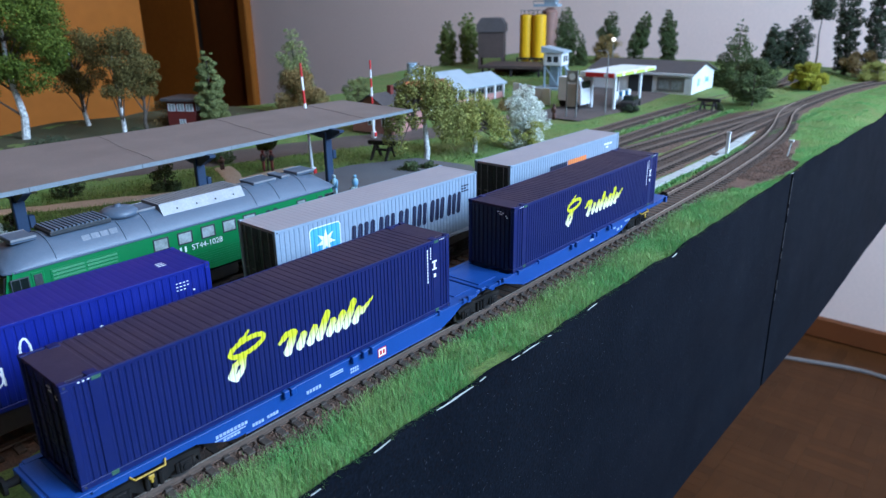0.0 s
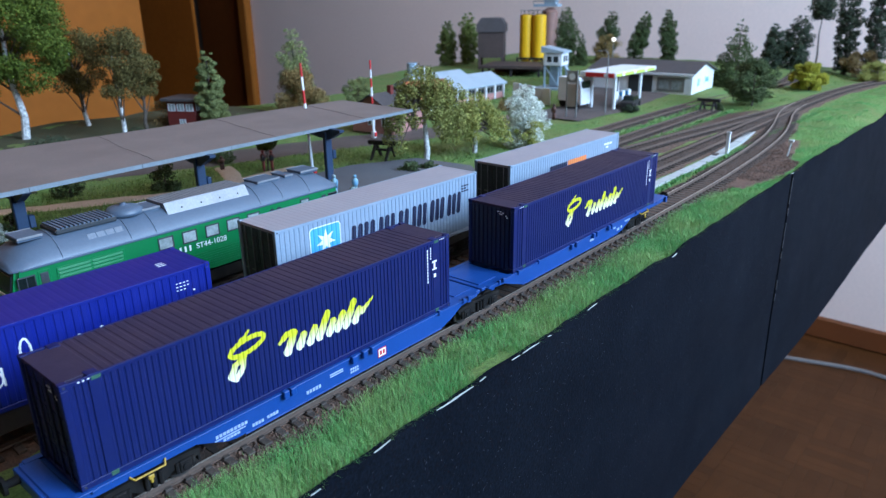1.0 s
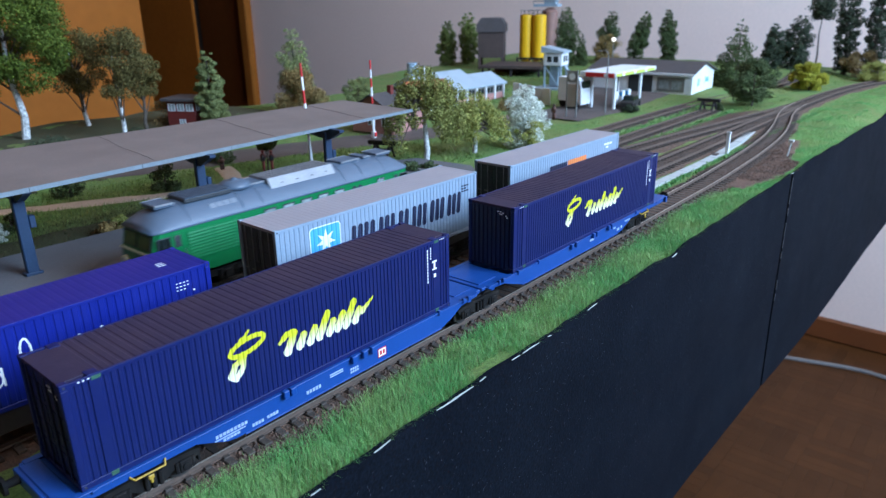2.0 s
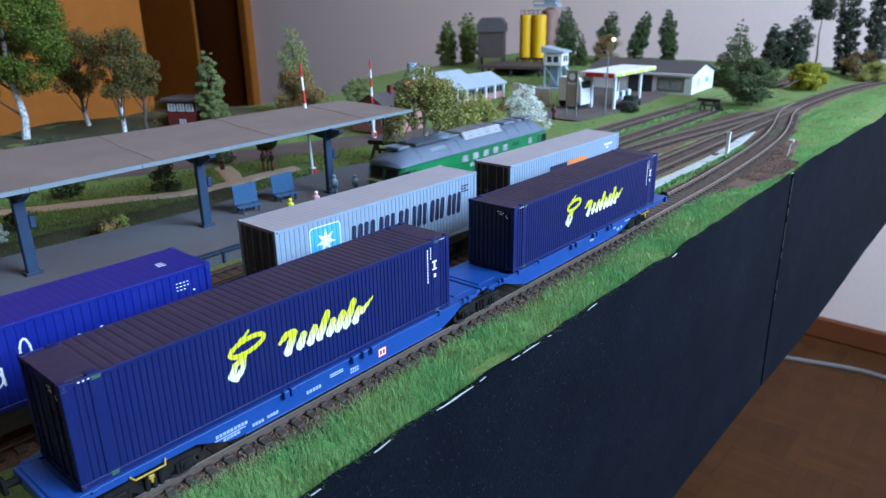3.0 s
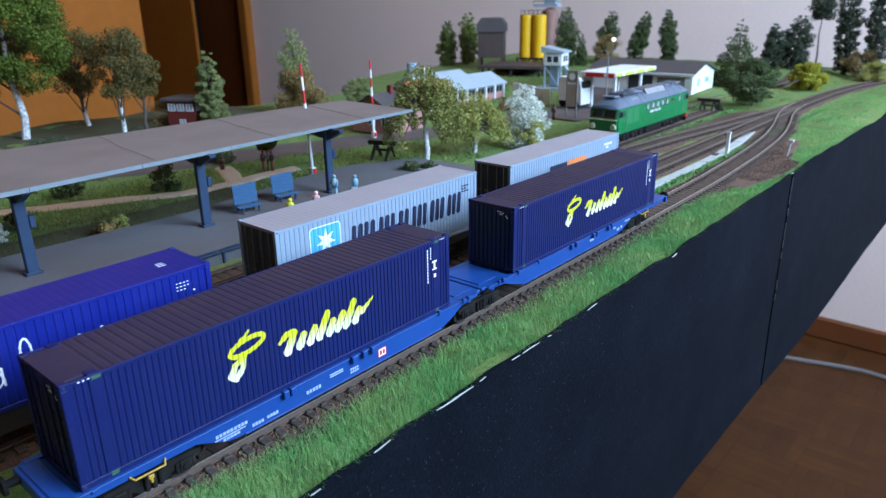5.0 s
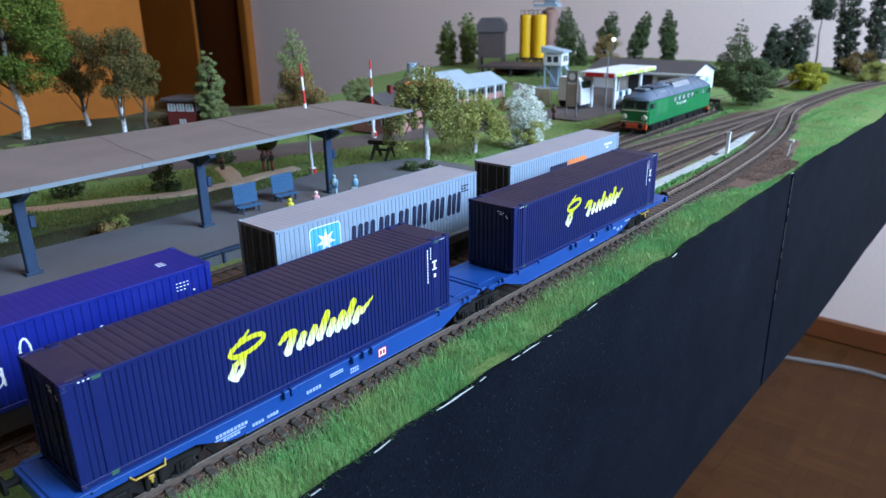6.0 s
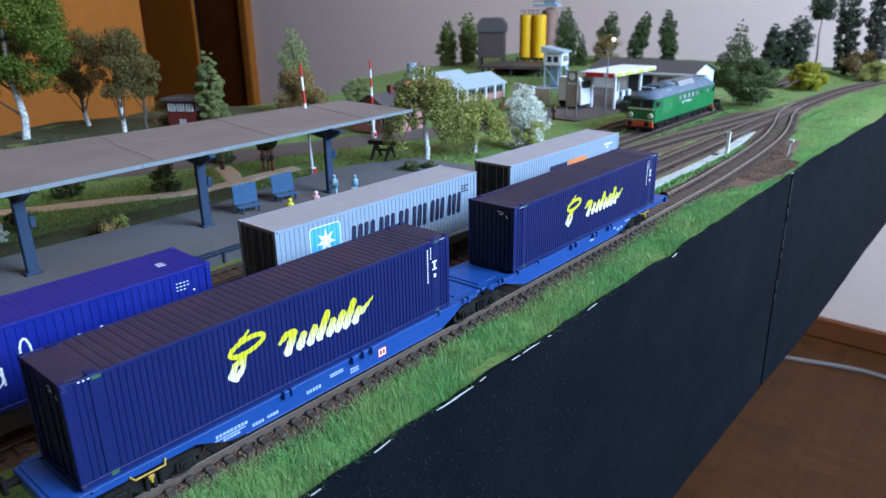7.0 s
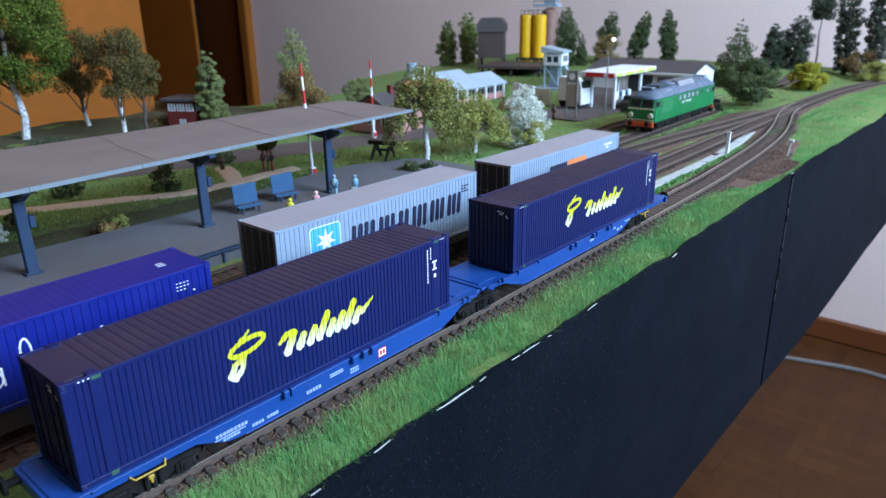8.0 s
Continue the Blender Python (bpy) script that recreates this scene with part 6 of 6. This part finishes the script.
def tree(name, x, y, h, spread, leaf, bark, label, kind="round", foot=0.3, lean=(0, 0), count=3600, size=3.0, trunk=None, z=None):
    z = ground_z(x, y) - 1.0 if z is None else z
    t = thing(name, at(x, y, z), label, "tree" if name != "shrub" else "shrub", {"tree": "broadleaf trees", "fir_tree": "conifers", "shrub": "shrubs"}[name])
    r0 = trunk or max(1.2, h * 0.026)
    bm = BM()
    limbs = BM()
    top = Vector((lean[0] * h, lean[1] * h, h * (0.8 if kind == "round" else 0.95)))
    prev, n = Vector((0, 0, 0)), 6
    nodes = [prev]
    for k in range(1, n + 1):
        u = k / n
        q = top * u + Vector((0.03 * h * noise.noise((x, u * 3, 1)), 0.03 * h * noise.noise((y, u * 3, 2)), 0))
        tube(bm, prev, q, r0 * (1 - 0.8 * (k - 1) / n), r0 * (1 - 0.8 * u), 9)
        nodes.append(q)
        prev = q
    centres, radii = [], []
    if kind == "round":
        m = int(26 + h * 0.12)
        for k in range(m):
            a, u = RNG.uniform(0, 2 * math.pi), RNG.uniform(0, 1)
            zc = h * (foot + (0.94 - foot) * u)
            env = spread * math.sin(math.pi * (0.12 + 0.80 * u)) ** 0.6
            rr = env * math.sqrt(RNG.uniform(0.05, 1)) * 0.86
            centres.append((lean[0] * zc + rr * math.cos(a), lean[1] * zc + rr * math.sin(a), zc))
            radii.append(spread * RNG.uniform(0.17, 0.33))
            if k % 3 == 0:
                start = nodes[min(n - 1, 1 + int(u * (n - 1)))]
                tube(limbs, start, Vector(centres[-1]), r0 * 0.4, r0 * 0.12, 6)
        flat = 0.8
    elif kind == "weeping":
        for k in range(46):
            a, u = RNG.uniform(0, 2 * math.pi), RNG.uniform(0, 1)
            rr = spread * RNG.uniform(0.25, 1.0)
            for j in range(3):
                zc = h * (0.93 - 0.30 * (rr / spread) ** 2 - 0.2 * u) - j * h * 0.13
                if zc > h * foot:
                    centres.append((rr * math.cos(a) * (1 + 0.05 * j), rr * math.sin(a) * (1 + 0.05 * j), zc))
                    radii.append(spread * RNG.uniform(0.10, 0.20))
            if k % 2 == 0:
                tube(limbs, nodes[3 + k % 3], Vector(centres[-1]), r0 * 0.35, r0 * 0.1, 6)
        flat = 1.3
    else:
        layers = int(10 + h * 0.05)
        for k in range(layers):
            u = k / (layers - 1)
            zc = h * (foot + (1 - foot) * u)
            taper = (1 - u) ** (0.62 if kind == "fir" else 0.45) if kind != "column" else math.sin(math.pi * (0.24 + 0.68 * u)) ** 0.65
            env = spread * max(0.06, taper)
            m = max(2, int(7 * taper) + 2)
            for j in range(m):
                a = 2 * math.pi * (j + RNG.uniform(0, 1)) / m
                rr = env * RNG.uniform(0.35, 0.92)
                centres.append((lean[0] * zc + rr * math.cos(a), lean[1] * zc + rr * math.sin(a), zc - 0.12 * rr + RNG.uniform(-1, 1) * h * 0.02))
                radii.append(max(1.4, env * RNG.uniform(0.22, 0.42)))
                if kind == "fir" and j % 2 == 0:
                    tube(limbs, Vector((lean[0] * zc, lean[1] * zc, zc)), Vector(centres[-1]), r0 * 0.22, r0 * 0.08, 5)
        flat = 0.75
    part("trunk", bm, bark, t)
    if limbs.verts:
        part("branching", limbs, BARK, t)
    else:
        limbs.free()
    v, f = leaves(centres, radii, int(count * 2.7), size * 0.62, flat)
    cloud("crown", v, f, LEAF[leaf], t)
    return t


def woods():
    b1 = "white-barked birch model tree with vivid green foliage"
    tree("tree", 246, 700, 210, 74, "vivid", BIRCH, b1, foot=0.26, lean=(0.0, 0.03), count=19000, size=4.2, trunk=4.6)
    tree("tree", 205, 760, 150, 50, "vivid", BARK, "tall green model tree behind the birch", foot=0.3, count=5000, size=4.2)
    tree("tree", 331, 726, 124, 40, "khaki", BIRCH, "pale-barked model tree with brown-green foliage", foot=0.38, lean=(-0.05, 0.05), count=4200, size=3.6, trunk=3.0)
    tree("tree", 330, 630, 125, 44, "khaki", BIRCH, "birch model tree with thin khaki foliage", foot=0.40, count=5000, size=3.4, trunk=2.8)
    tree("tree", 366, 645, 98, 28, "khaki", BARK, "grey-trunked model tree with khaki crown", foot=0.5, count=2800, size=3.2, trunk=2.6)
    tree("fir_tree", 427, 594, 98, 18, "cypress", BARK, "dense grey-green columnar model tree", "column", foot=0.02, count=9500, size=3.0)
    tree("fir_tree", 600, 645, 118, 25, "cypress", BARK, "grey-green pointed model fir", "column", foot=0.0, count=4200, size=3.2)
    tree("tree", 585, 622, 64, 44, "rust", BARK, "rust-brown autumn model tree with spreading crown", foot=0.2, count=5200, size=3.4)
    tree("tree", 340, 366, 36, 11, "vivid", BARK, "tiny round-headed tree beside the path", foot=0.62, count=1500, size=2.2, trunk=0.9)
    tree("tree", 690, 610, 46, 26, "cypress", BARK, "low green model tree behind the houses", foot=0.1, count=2000, size=3.2)
    tree("tree", 446, 255, 101, 37, "olive", BIRCH, "weeping birch model tree with olive foliage", "weeping", foot=0.24, count=7800, size=2.9, trunk=3.2)
    tree("tree", 524, 255, 64, 33, "olive", BIRCH, "small birch model tree with olive foliage", "weeping", foot=0.2, count=6200, size=2.8, trunk=2.8)
    tree("shrub", 582, 231, 67, 25, "blossom", BARK, "tall shrub covered in white blossom", "column", foot=0.04, count=9500, size=2.3)
    tree("shrub", 574, 220, 34, 18, "olive", BARK, "low olive shrub beneath the blossom", foot=0.1, count=1800, size=2.6)
    back = "dark green model conifer before the wall"
    for x, y, h, s, k, lean, leaf in ((1230, 880, 98, 24, "column", 0, "spring"), (1284, 860, 112, 25, "column", 0, "spring"), (1325, 622, 122, 30, "column", 0, "fir"), (1342, 591, 66, 16, "fir", 0, "fir"),
                                      (1425, 584, 106, 24, "column", -0.18, "fir"), (1490, 540, 104, 21, "column", -0.25, "fir"), (1520, 468, 108, 22, "column", 0.08, "fir"),
                                      (1186, 207, 108, 42, "fir", 0, "fir"), (1430, 221, 84, 22, "column", 0, "dark"), (1450, 190, 98, 27, "column", -0.1, "dark"),
                                      (1468, 101, 186, 23, "column", 0.05, "dark"), (1530, 66, 200, 21, "column", 0, "dark"), (1440, 6, 172, 20, "column", 0, "dark")):
        tree("fir_tree", x, y, h, s, leaf, BARK, back, k, foot=0.06, lean=(0, lean), count=2600 + int(h * 14), size=4.6)
    tree("tree", 1395, 560, 62, 34, "rust", BARK, "rust-brown model tree behind the filling station", foot=0.1, count=1600, size=4)
    tree("tree", 1000, 121, 64, 40, "fir", BARK, "dark leafy model tree beside the tracks", foot=0.16, count=5000, size=3.4)
    tree("tree", 1540, 168, 138, 27, "dark", BARK, "tall thin-stemmed pine with a flat crown", "column", foot=0.70, count=2200, size=4.4, trunk=2.0)
    tree("shrub", 1189, 92, 44, 24, "yellow", BARK, "bright yellow flowering shrub by the track", foot=0.06, count=3600, size=3.4)
    tree("shrub", 1205, 112, 38, 20, "yellow", BARK, "bright yellow flowering shrub on grass", foot=0.06, count=2000, size=3.4)
    tree("shrub", 1440, 70, 44, 36, "rust", BARK, "rust-brown undergrowth below the firs", foot=0.04, count=2200, size=4)
    tree("shrub", 1380, 30, 34, 34, "olive", BARK, "olive undergrowth below the firs", foot=0.04, count=2200, size=4)
    shrub = "low dark green shrub on the grass"
    for x, y, h, s, leaf in ((237, 372, 26, 15, "fir"), (178, 424, 22, 17, "fir"), (399, 234, 16, 15, "fir"), (92, 340, 13, 9, "blossom"), (418, 228, 12, 12, "fir"), (403, 655, 32, 30, "rust"), (440, 640, 26, 24, "olive"), (325, 590, 16, 22, "dark"),
                             (240, 610, 16, 30, "dark"), (108, 356, 15, 12, "fir"), (148, 290, 10, 11, "rust"), (160, 300, 10, 9, "olive"), (300, 560, 14, 20, "fir"), (880, 248, 10, 14, "dark"), (790, 400, 16, 20, "rust"), (850, 400, 14, 18, "olive"), (1090, 500, 40, 30, "fir"), (1160, 560, 36, 30, "fir"),
                             (1180, 470, 30, 26, "olive"), (330, 430, 12, 14, "fir"), (955, 150, 12, 7, "fir")):
        tree("shrub", x, y, h, s, leaf, BARK, shrub if leaf in ("dark", "fir") else "low dry brown-green shrub", foot=0.03, count=900, size=2.6)


woods()


# ---- ballast stones and static grass ----
def stones(n, band):
    """Loose chips in the ballast: small squashed eight-sided stones."""
    pts = np.array([band() for _ in range(n)])
    s = RNG.uniform(0.35, 0.85, n)
    base = np.array([(1, 0, 0), (-1, 0, 0), (0, 1, 0), (0, -1, 0), (0, 0, 0.8), (0, 0, -0.6)], float)
    jit = base[None] * (1 + 0.45 * RNG.normal(size=(n, 6, 1))) * s[:, None, None]
    ang = RNG.uniform(0, 2 * math.pi, n)
    c, d = np.cos(ang), np.sin(ang)
    rot = np.stack([np.stack([c, -d, 0 * c], 1), np.stack([d, c, 0 * c], 1), np.stack([0 * c, 0 * c, 1 + 0 * c], 1)], 1)
    v = np.einsum("nij,nkj->nki", rot, jit) + pts[:, None]
    f = np.array([(0, 2, 4), (2, 1, 4), (1, 3, 4), (3, 0, 4), (2, 0, 5), (1, 2, 5), (3, 1, 5), (0, 3, 5)])
    return v.reshape(-1, 3), (np.arange(n)[:, None, None] * 6 + f[None]).reshape(-1, 3)


def scatter_ballast():
    lines = {k: curve_points(c, 4.0) for k, c in TRACKS.items()}

    def near_band():
        while True:
            x = random.uniform(-20, 480) if random.random() < 0.8 else random.uniform(480, 800)
            u = random.gauss(-15.5, 4.2) if random.random() < 0.7 else random.uniform(-15, 24)
            if -24 < u < 26:
                break
        i = min(len(lines["main"]) - 1, int((x + 420) / 4))
        px, py, pz, h = lines["main"][i]
        return px + random.uniform(-2, 2), py + u, pz - 3.0 - 2.0 * smoothstep(14, 23, abs(u)) + random.uniform(-0.1, 0.35)

    v, f = stones(17000, near_band)
    tagged(cloud("ballast_chips", v, f, STONE), "loose brown ballast chips beside the rails", "gravel", kind="stuff")

    def far_band():
        if random.random() < 0.4:
            x, y = random.uniform(530, 700), random.uniform(-42, 12)
            if y > -14 or y > inner_edge(x):
                return x, y, (-2.7 if y > -13 + (x - 440) * 0.04 else ground_z(x, y) + 1.3)
        k = random.choice(("loop", "spare", "platform", "back", "loop"))
        px, py, pz, h = random.choice(lines[k])
        u = random.uniform(-21, 21)
        return px - math.sin(h) * u, py + math.cos(h) * u, pz - 2.9 - 1.6 * smoothstep(13, 20, abs(u))
    v, f = stones(14000, far_band)
    tagged(cloud("ballast_chips", v * np.array([1, 1, 1.0]), f, STONE), "brown ballast chips between the sidings", "gravel", kind="stuff")


def blades(pts, length, width):
    n = len(pts)
    ang, tilt = RNG.uniform(0, 2 * math.pi, n), RNG.uniform(0.15, 1.4, n)
    L = length * RNG.uniform(0.55, 1.25, n)
    out = np.stack([np.cos(ang), np.sin(ang), 0 * ang], 1)
    side = np.stack([-np.sin(ang), np.cos(ang), 0 * ang], 1) * (width * RNG.uniform(0.7, 1.3, n))[:, None]
    up = np.array([0, 0, 1.0])
    mid = pts + (out * (0.35 * np.sin(tilt))[:, None] + up * (0.55 * np.cos(tilt))[:, None]) * L[:, None]
    tip = pts + (out * (np.sin(tilt) * 1.0)[:, None] + up * (0.9 * np.cos(tilt))[:, None]) * L[:, None]
    v = np.stack([pts - side, pts + side, mid + side * 0.7, mid - side * 0.7, tip], 1).reshape(-1, 3)
    i = np.arange(n)[:, None] * 5
    quads = (i + np.array([0, 1, 2, 3])).tolist()
    tris = (i + np.array([3, 2, 4])).tolist()
    return v, quads + tris


def fibre(name, v, f, mat, label):
    me = bpy.data.meshes.new(name)
    me.from_pydata((np.asarray(v) * MM).tolist(), [], f)
    finish(me, mat, False)
    tagged(place(name, me), label, "grass", kind="stuff")


def inner_edge(x):
    """How far the verge's grass reaches towards the rails."""
    base = -17.5 + 2.5 * smoothstep(250, 420, x) - 18 * smoothstep(480, 530, x) - 12 * smoothstep(530, 570, x)
    base += 19 * smoothstep(600, 640, x) + 20 * smoothstep(640, 715, x) + 36 * smoothstep(720, 900, x) - 30 * smoothstep(1150, 1350, x)
    return base + 2.4 * noise.noise((x / 17, 9, 9)) + 1.6 * noise.noise((x / 5, 3, 9))


def verge():
    def sow(n, x0, x1, power):
        out = []
        while len(out) < n:
            x = x0 + (x1 - x0) * random.random() ** power
            y = random.uniform(-44.9, max(-44.5, inner_edge(x) + abs(random.gauss(0, 1.6))))
            bare = 138 < x < 164 and y < -38 + 3 * noise.noise((x / 6, 2, 2))
            if not bare and noise.noise((x / 9, y / 9, 4)) > -0.7 and (y > -44 or random.random() < 0.5):
                out.append((x, y, ground_z(x, y) - 0.4 if y > -44 else fascia_top(x) - 0.9))
        return np.array(out)
    fibre("verge_grass", *blades(sow(62000, 20, 480, 1.25), 4.9, 0.075), BLADE, "long green static grass along the layout edge")
    fibre("verge_grass", *blades(sow(70000, 480, 1450, 1.4), 2.4, 0.13), BLADE, "green static grass along the far layout edge")
    fibre("dry_grass", *blades(sow(4500, 20, 480, 1.25), 4.8, 0.07), DRY_BLADE, "dry straw-coloured grass tufts in the verge")
    edge = []
    while len(edge) < 4200:
        x = random.uniform(30, 480)
        y = inner_edge(x) + random.gauss(1.2, 2.0)
        edge.append((x, y, -5.4))
    fibre("dry_grass", *blades(np.array(edge), 3.0, 0.07), DRY_BLADE, "dry straw-coloured grass between ballast and turf")


def meadow():
    lines = [curve_points(c, 25.0) for c in TRACKS.values()]
    keep = np.array([(p[0], p[1]) for l in lines for p in l])

    def free(x, y):
        return np.min(np.hypot(keep[:, 0] - x, keep[:, 1] - y)) > 27 and not (-420 < x < 446 and 170 < y < 292) and abs(y - 31.5) > 8

    out = []
    while len(out) < 44000:
        x, y = random.uniform(60, 1500), random.uniform(60, 740)
        if free(x, y) and not (x < 520 and 235 < y < 430) and not (x < 560 and y > 515) and not (430 < x < 940 and 84 < y < 138) and noise.noise((x / 60, y / 60, 6)) > -0.2:
            if not on_road(x, y):
                out.append((x, y, ground_z(x, y) - 0.3))
    fibre("meadow_grass", *blades(np.array(out), 3.4, 0.26), MEADOW_BLADE, "short green static grass over the scenery")
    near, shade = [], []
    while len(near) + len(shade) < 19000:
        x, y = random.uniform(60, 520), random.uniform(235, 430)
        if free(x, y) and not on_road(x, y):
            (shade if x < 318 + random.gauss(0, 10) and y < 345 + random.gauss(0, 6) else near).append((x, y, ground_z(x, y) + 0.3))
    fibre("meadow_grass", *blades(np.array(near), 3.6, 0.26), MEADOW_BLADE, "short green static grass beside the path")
    fibre("lawn_grass", *blades(np.array(shade), 2.6, 0.24), SHADED_BLADE, "dark olive static grass behind the platform")
    weeds = []
    while len(weeds) < 9000:
        x = random.uniform(430, 980)
        y = random.choice((random.gauss(134, 4.5), random.gauss(182, 6), random.gauss(23, 1.6)))
        weeds.append((x, y, ground_z(x, y) - 0.3))
    fibre("siding_grass", *blades(np.array(weeds), 4.0, 0.4), BLADE, "green grass strips between the sidings")


ROAD_LINE = np.array([(p[0], p[1], w) for ctrl, w in (([(60, 640), (150, 560), (260, 485), (390, 437), (500, 402), (600, 365), (720, 345), (860, 322), (960, 345), (1080, 395), (1300, 430)], 35),
                     ([(20, 470), (118, 416), (172, 388), (228, 358), (268, 350), (302, 350), (338, 354), (372, 350)], 10), ([(290, 345), (308, 385), (322, 420)], 9), ([(760, 300), (860, 296), (960, 300), (1050, 300)], 40))
                     for p in curve_points([(x, y, 0) for x, y in ctrl], 6.0)])


def on_road(x, y):
    return bool(np.any(np.hypot(ROAD_LINE[:, 0] - x, ROAD_LINE[:, 1] - y) < ROAD_LINE[:, 2]))


def torn_edges():
    """White torn card that shows where the turf has come away from the fascia."""
    for x, l, deep in ((51, 4, 0.35), (78, 8, 0.7), (110, 22, 1.0), (136, 4, 0.4), (158, 6, 0.4), (166, 13, 0.9), (186, 3, 0.5), (222, 9, 0.5), (322, 7, 1.0), (566, 9, 1.2)):
        bm = BM()
        n = 7
        rows = []
        for k in range(n):
            u = k / (n - 1)
            xx = x + l * u
            hgt = 0.02 + 0.30 * deep * math.sin(math.pi * u) ** 0.6 * (0.75 + 0.8 * noise.noise((xx / 2, 1, 1)))
            zt = fascia_top(xx)
            rows.append([bm.verts.new((xx, -46.75, zt + 0.1 + 0.5 * hgt)), bm.verts.new((xx, -46.75, zt - hgt)), bm.verts.new((xx, -46.35, zt - hgt)), bm.verts.new((xx, -46.35, zt + 0.1 + 0.5 * hgt))])
        for a, b in zip(rows, rows[1:]):
            for k in range(4):
                bm.faces.new((a[k], b[k], b[(k + 1) % 4], a[(k + 1) % 4]))
        bm.faces.new(rows[0][::-1])
        bm.faces.new(rows[-1])
        tagged(part("torn_card", bm, TORN), "white torn card edge on the fascia", "card", "torn card edges")


def seam_edge():
    bm = BM()
    for k in range(9):
        z0 = -6 - 13.5 * k
        xs = SEAM - 0.03 * (z0 + 4)
        if k != 6:
            box(bm, xs - 0.85, xs - 0.3 - 0.03 * k, -46.75, -46.3, z0 - 12.5 + 3 * (k % 3), z0, 0.0)
    tagged(part("torn_card", bm, SEAM_PALE), "thin pale card edge at the seam", "card", "torn card edges", "stuff")


SEAM_PALE = material("greyed_card_edge", (0.16, 0.17, 0.18), 0.9, scale=90)
seam_edge()
scatter_ballast()
verge()
meadow()
torn_edges()


def lint():
    n = 4600
    p = np.stack([RNG.uniform(30, 900, n) , np.full(n, -47.0), RNG.uniform(-200, -8, n)], 1)
    a = RNG.uniform(0, math.pi, n)
    ln = RNG.uniform(0.15, 0.75, n) * (1 + 1.2 * (RNG.uniform(0, 1, n) > 0.95))
    d = np.stack([np.cos(a), 0 * a, np.sin(a)], 1) * ln[:, None]
    q = np.stack([-np.sin(a), 0 * a, np.cos(a)], 1) * 0.09
    v = np.stack([p - d, p + q, p + d, p - q], 1).reshape(-1, 3)
    tagged(cloud("dust_lint", v, np.arange(n * 4).reshape(-1, 4), LINT), "grey dust and lint clinging to the fascia", "dust", kind="stuff")


lint()


# ---- parquet blocks near the far wall ----
def parquet():
    fl = bpy.data.objects["floor"]
    bm = box(BM(), -11.9, 11.9, -59.85, 59.85, 0, 2.2, 0.12)
    for v in bm.verts:
        v.co *= MM
    me = bpy.data.meshes.new("parquet_block")
    bm.to_mesh(me)
    bm.free()
    finish(me, PARQUET, False)
    for i in range(8):
        for j in range(7):
            if i * 120 + 970 > 1880:
                continue
            for k in range(5):
                off = -48 + 24 * k
                cx, cy = 1000 + 120 * i, -390 + 120 * j
                m = at(cx + off, cy, FLOOR_Z, 0) if (i + j) % 2 == 0 else at(cx, cy + off, FLOOR_Z, 90)
                place("parquet_block", me, fl, m=m)


parquet()


# ---- what moves: the locomotive draws out past the platform and stops ----
def motions():
    rows = []
    for t, x in ((0.0, 33.5), (0.5, 33.6), (0.8, 34.3), (1.0, 36.2), (1.2, 40.5), (1.5, 53.5), (1.7, 68.5), (2.0, 102), (2.4, 168), (2.8, 246), (3.0, 287), (3.5, 385), (4.0, 478),
                 (4.5, 556), (4.7, 584), (5.0, 622), (5.4, 660), (5.8, 688), (6.0, 699), (6.25, 709), (6.5, 714.5), (6.7, 715.5), (7.0, 715.5), (8.0, 715.5)):
        rows.append((t, at(x, 152.5 + 0.009 * x, -9.5, 0.52)))
    walk(LOCO, rows)


motions()
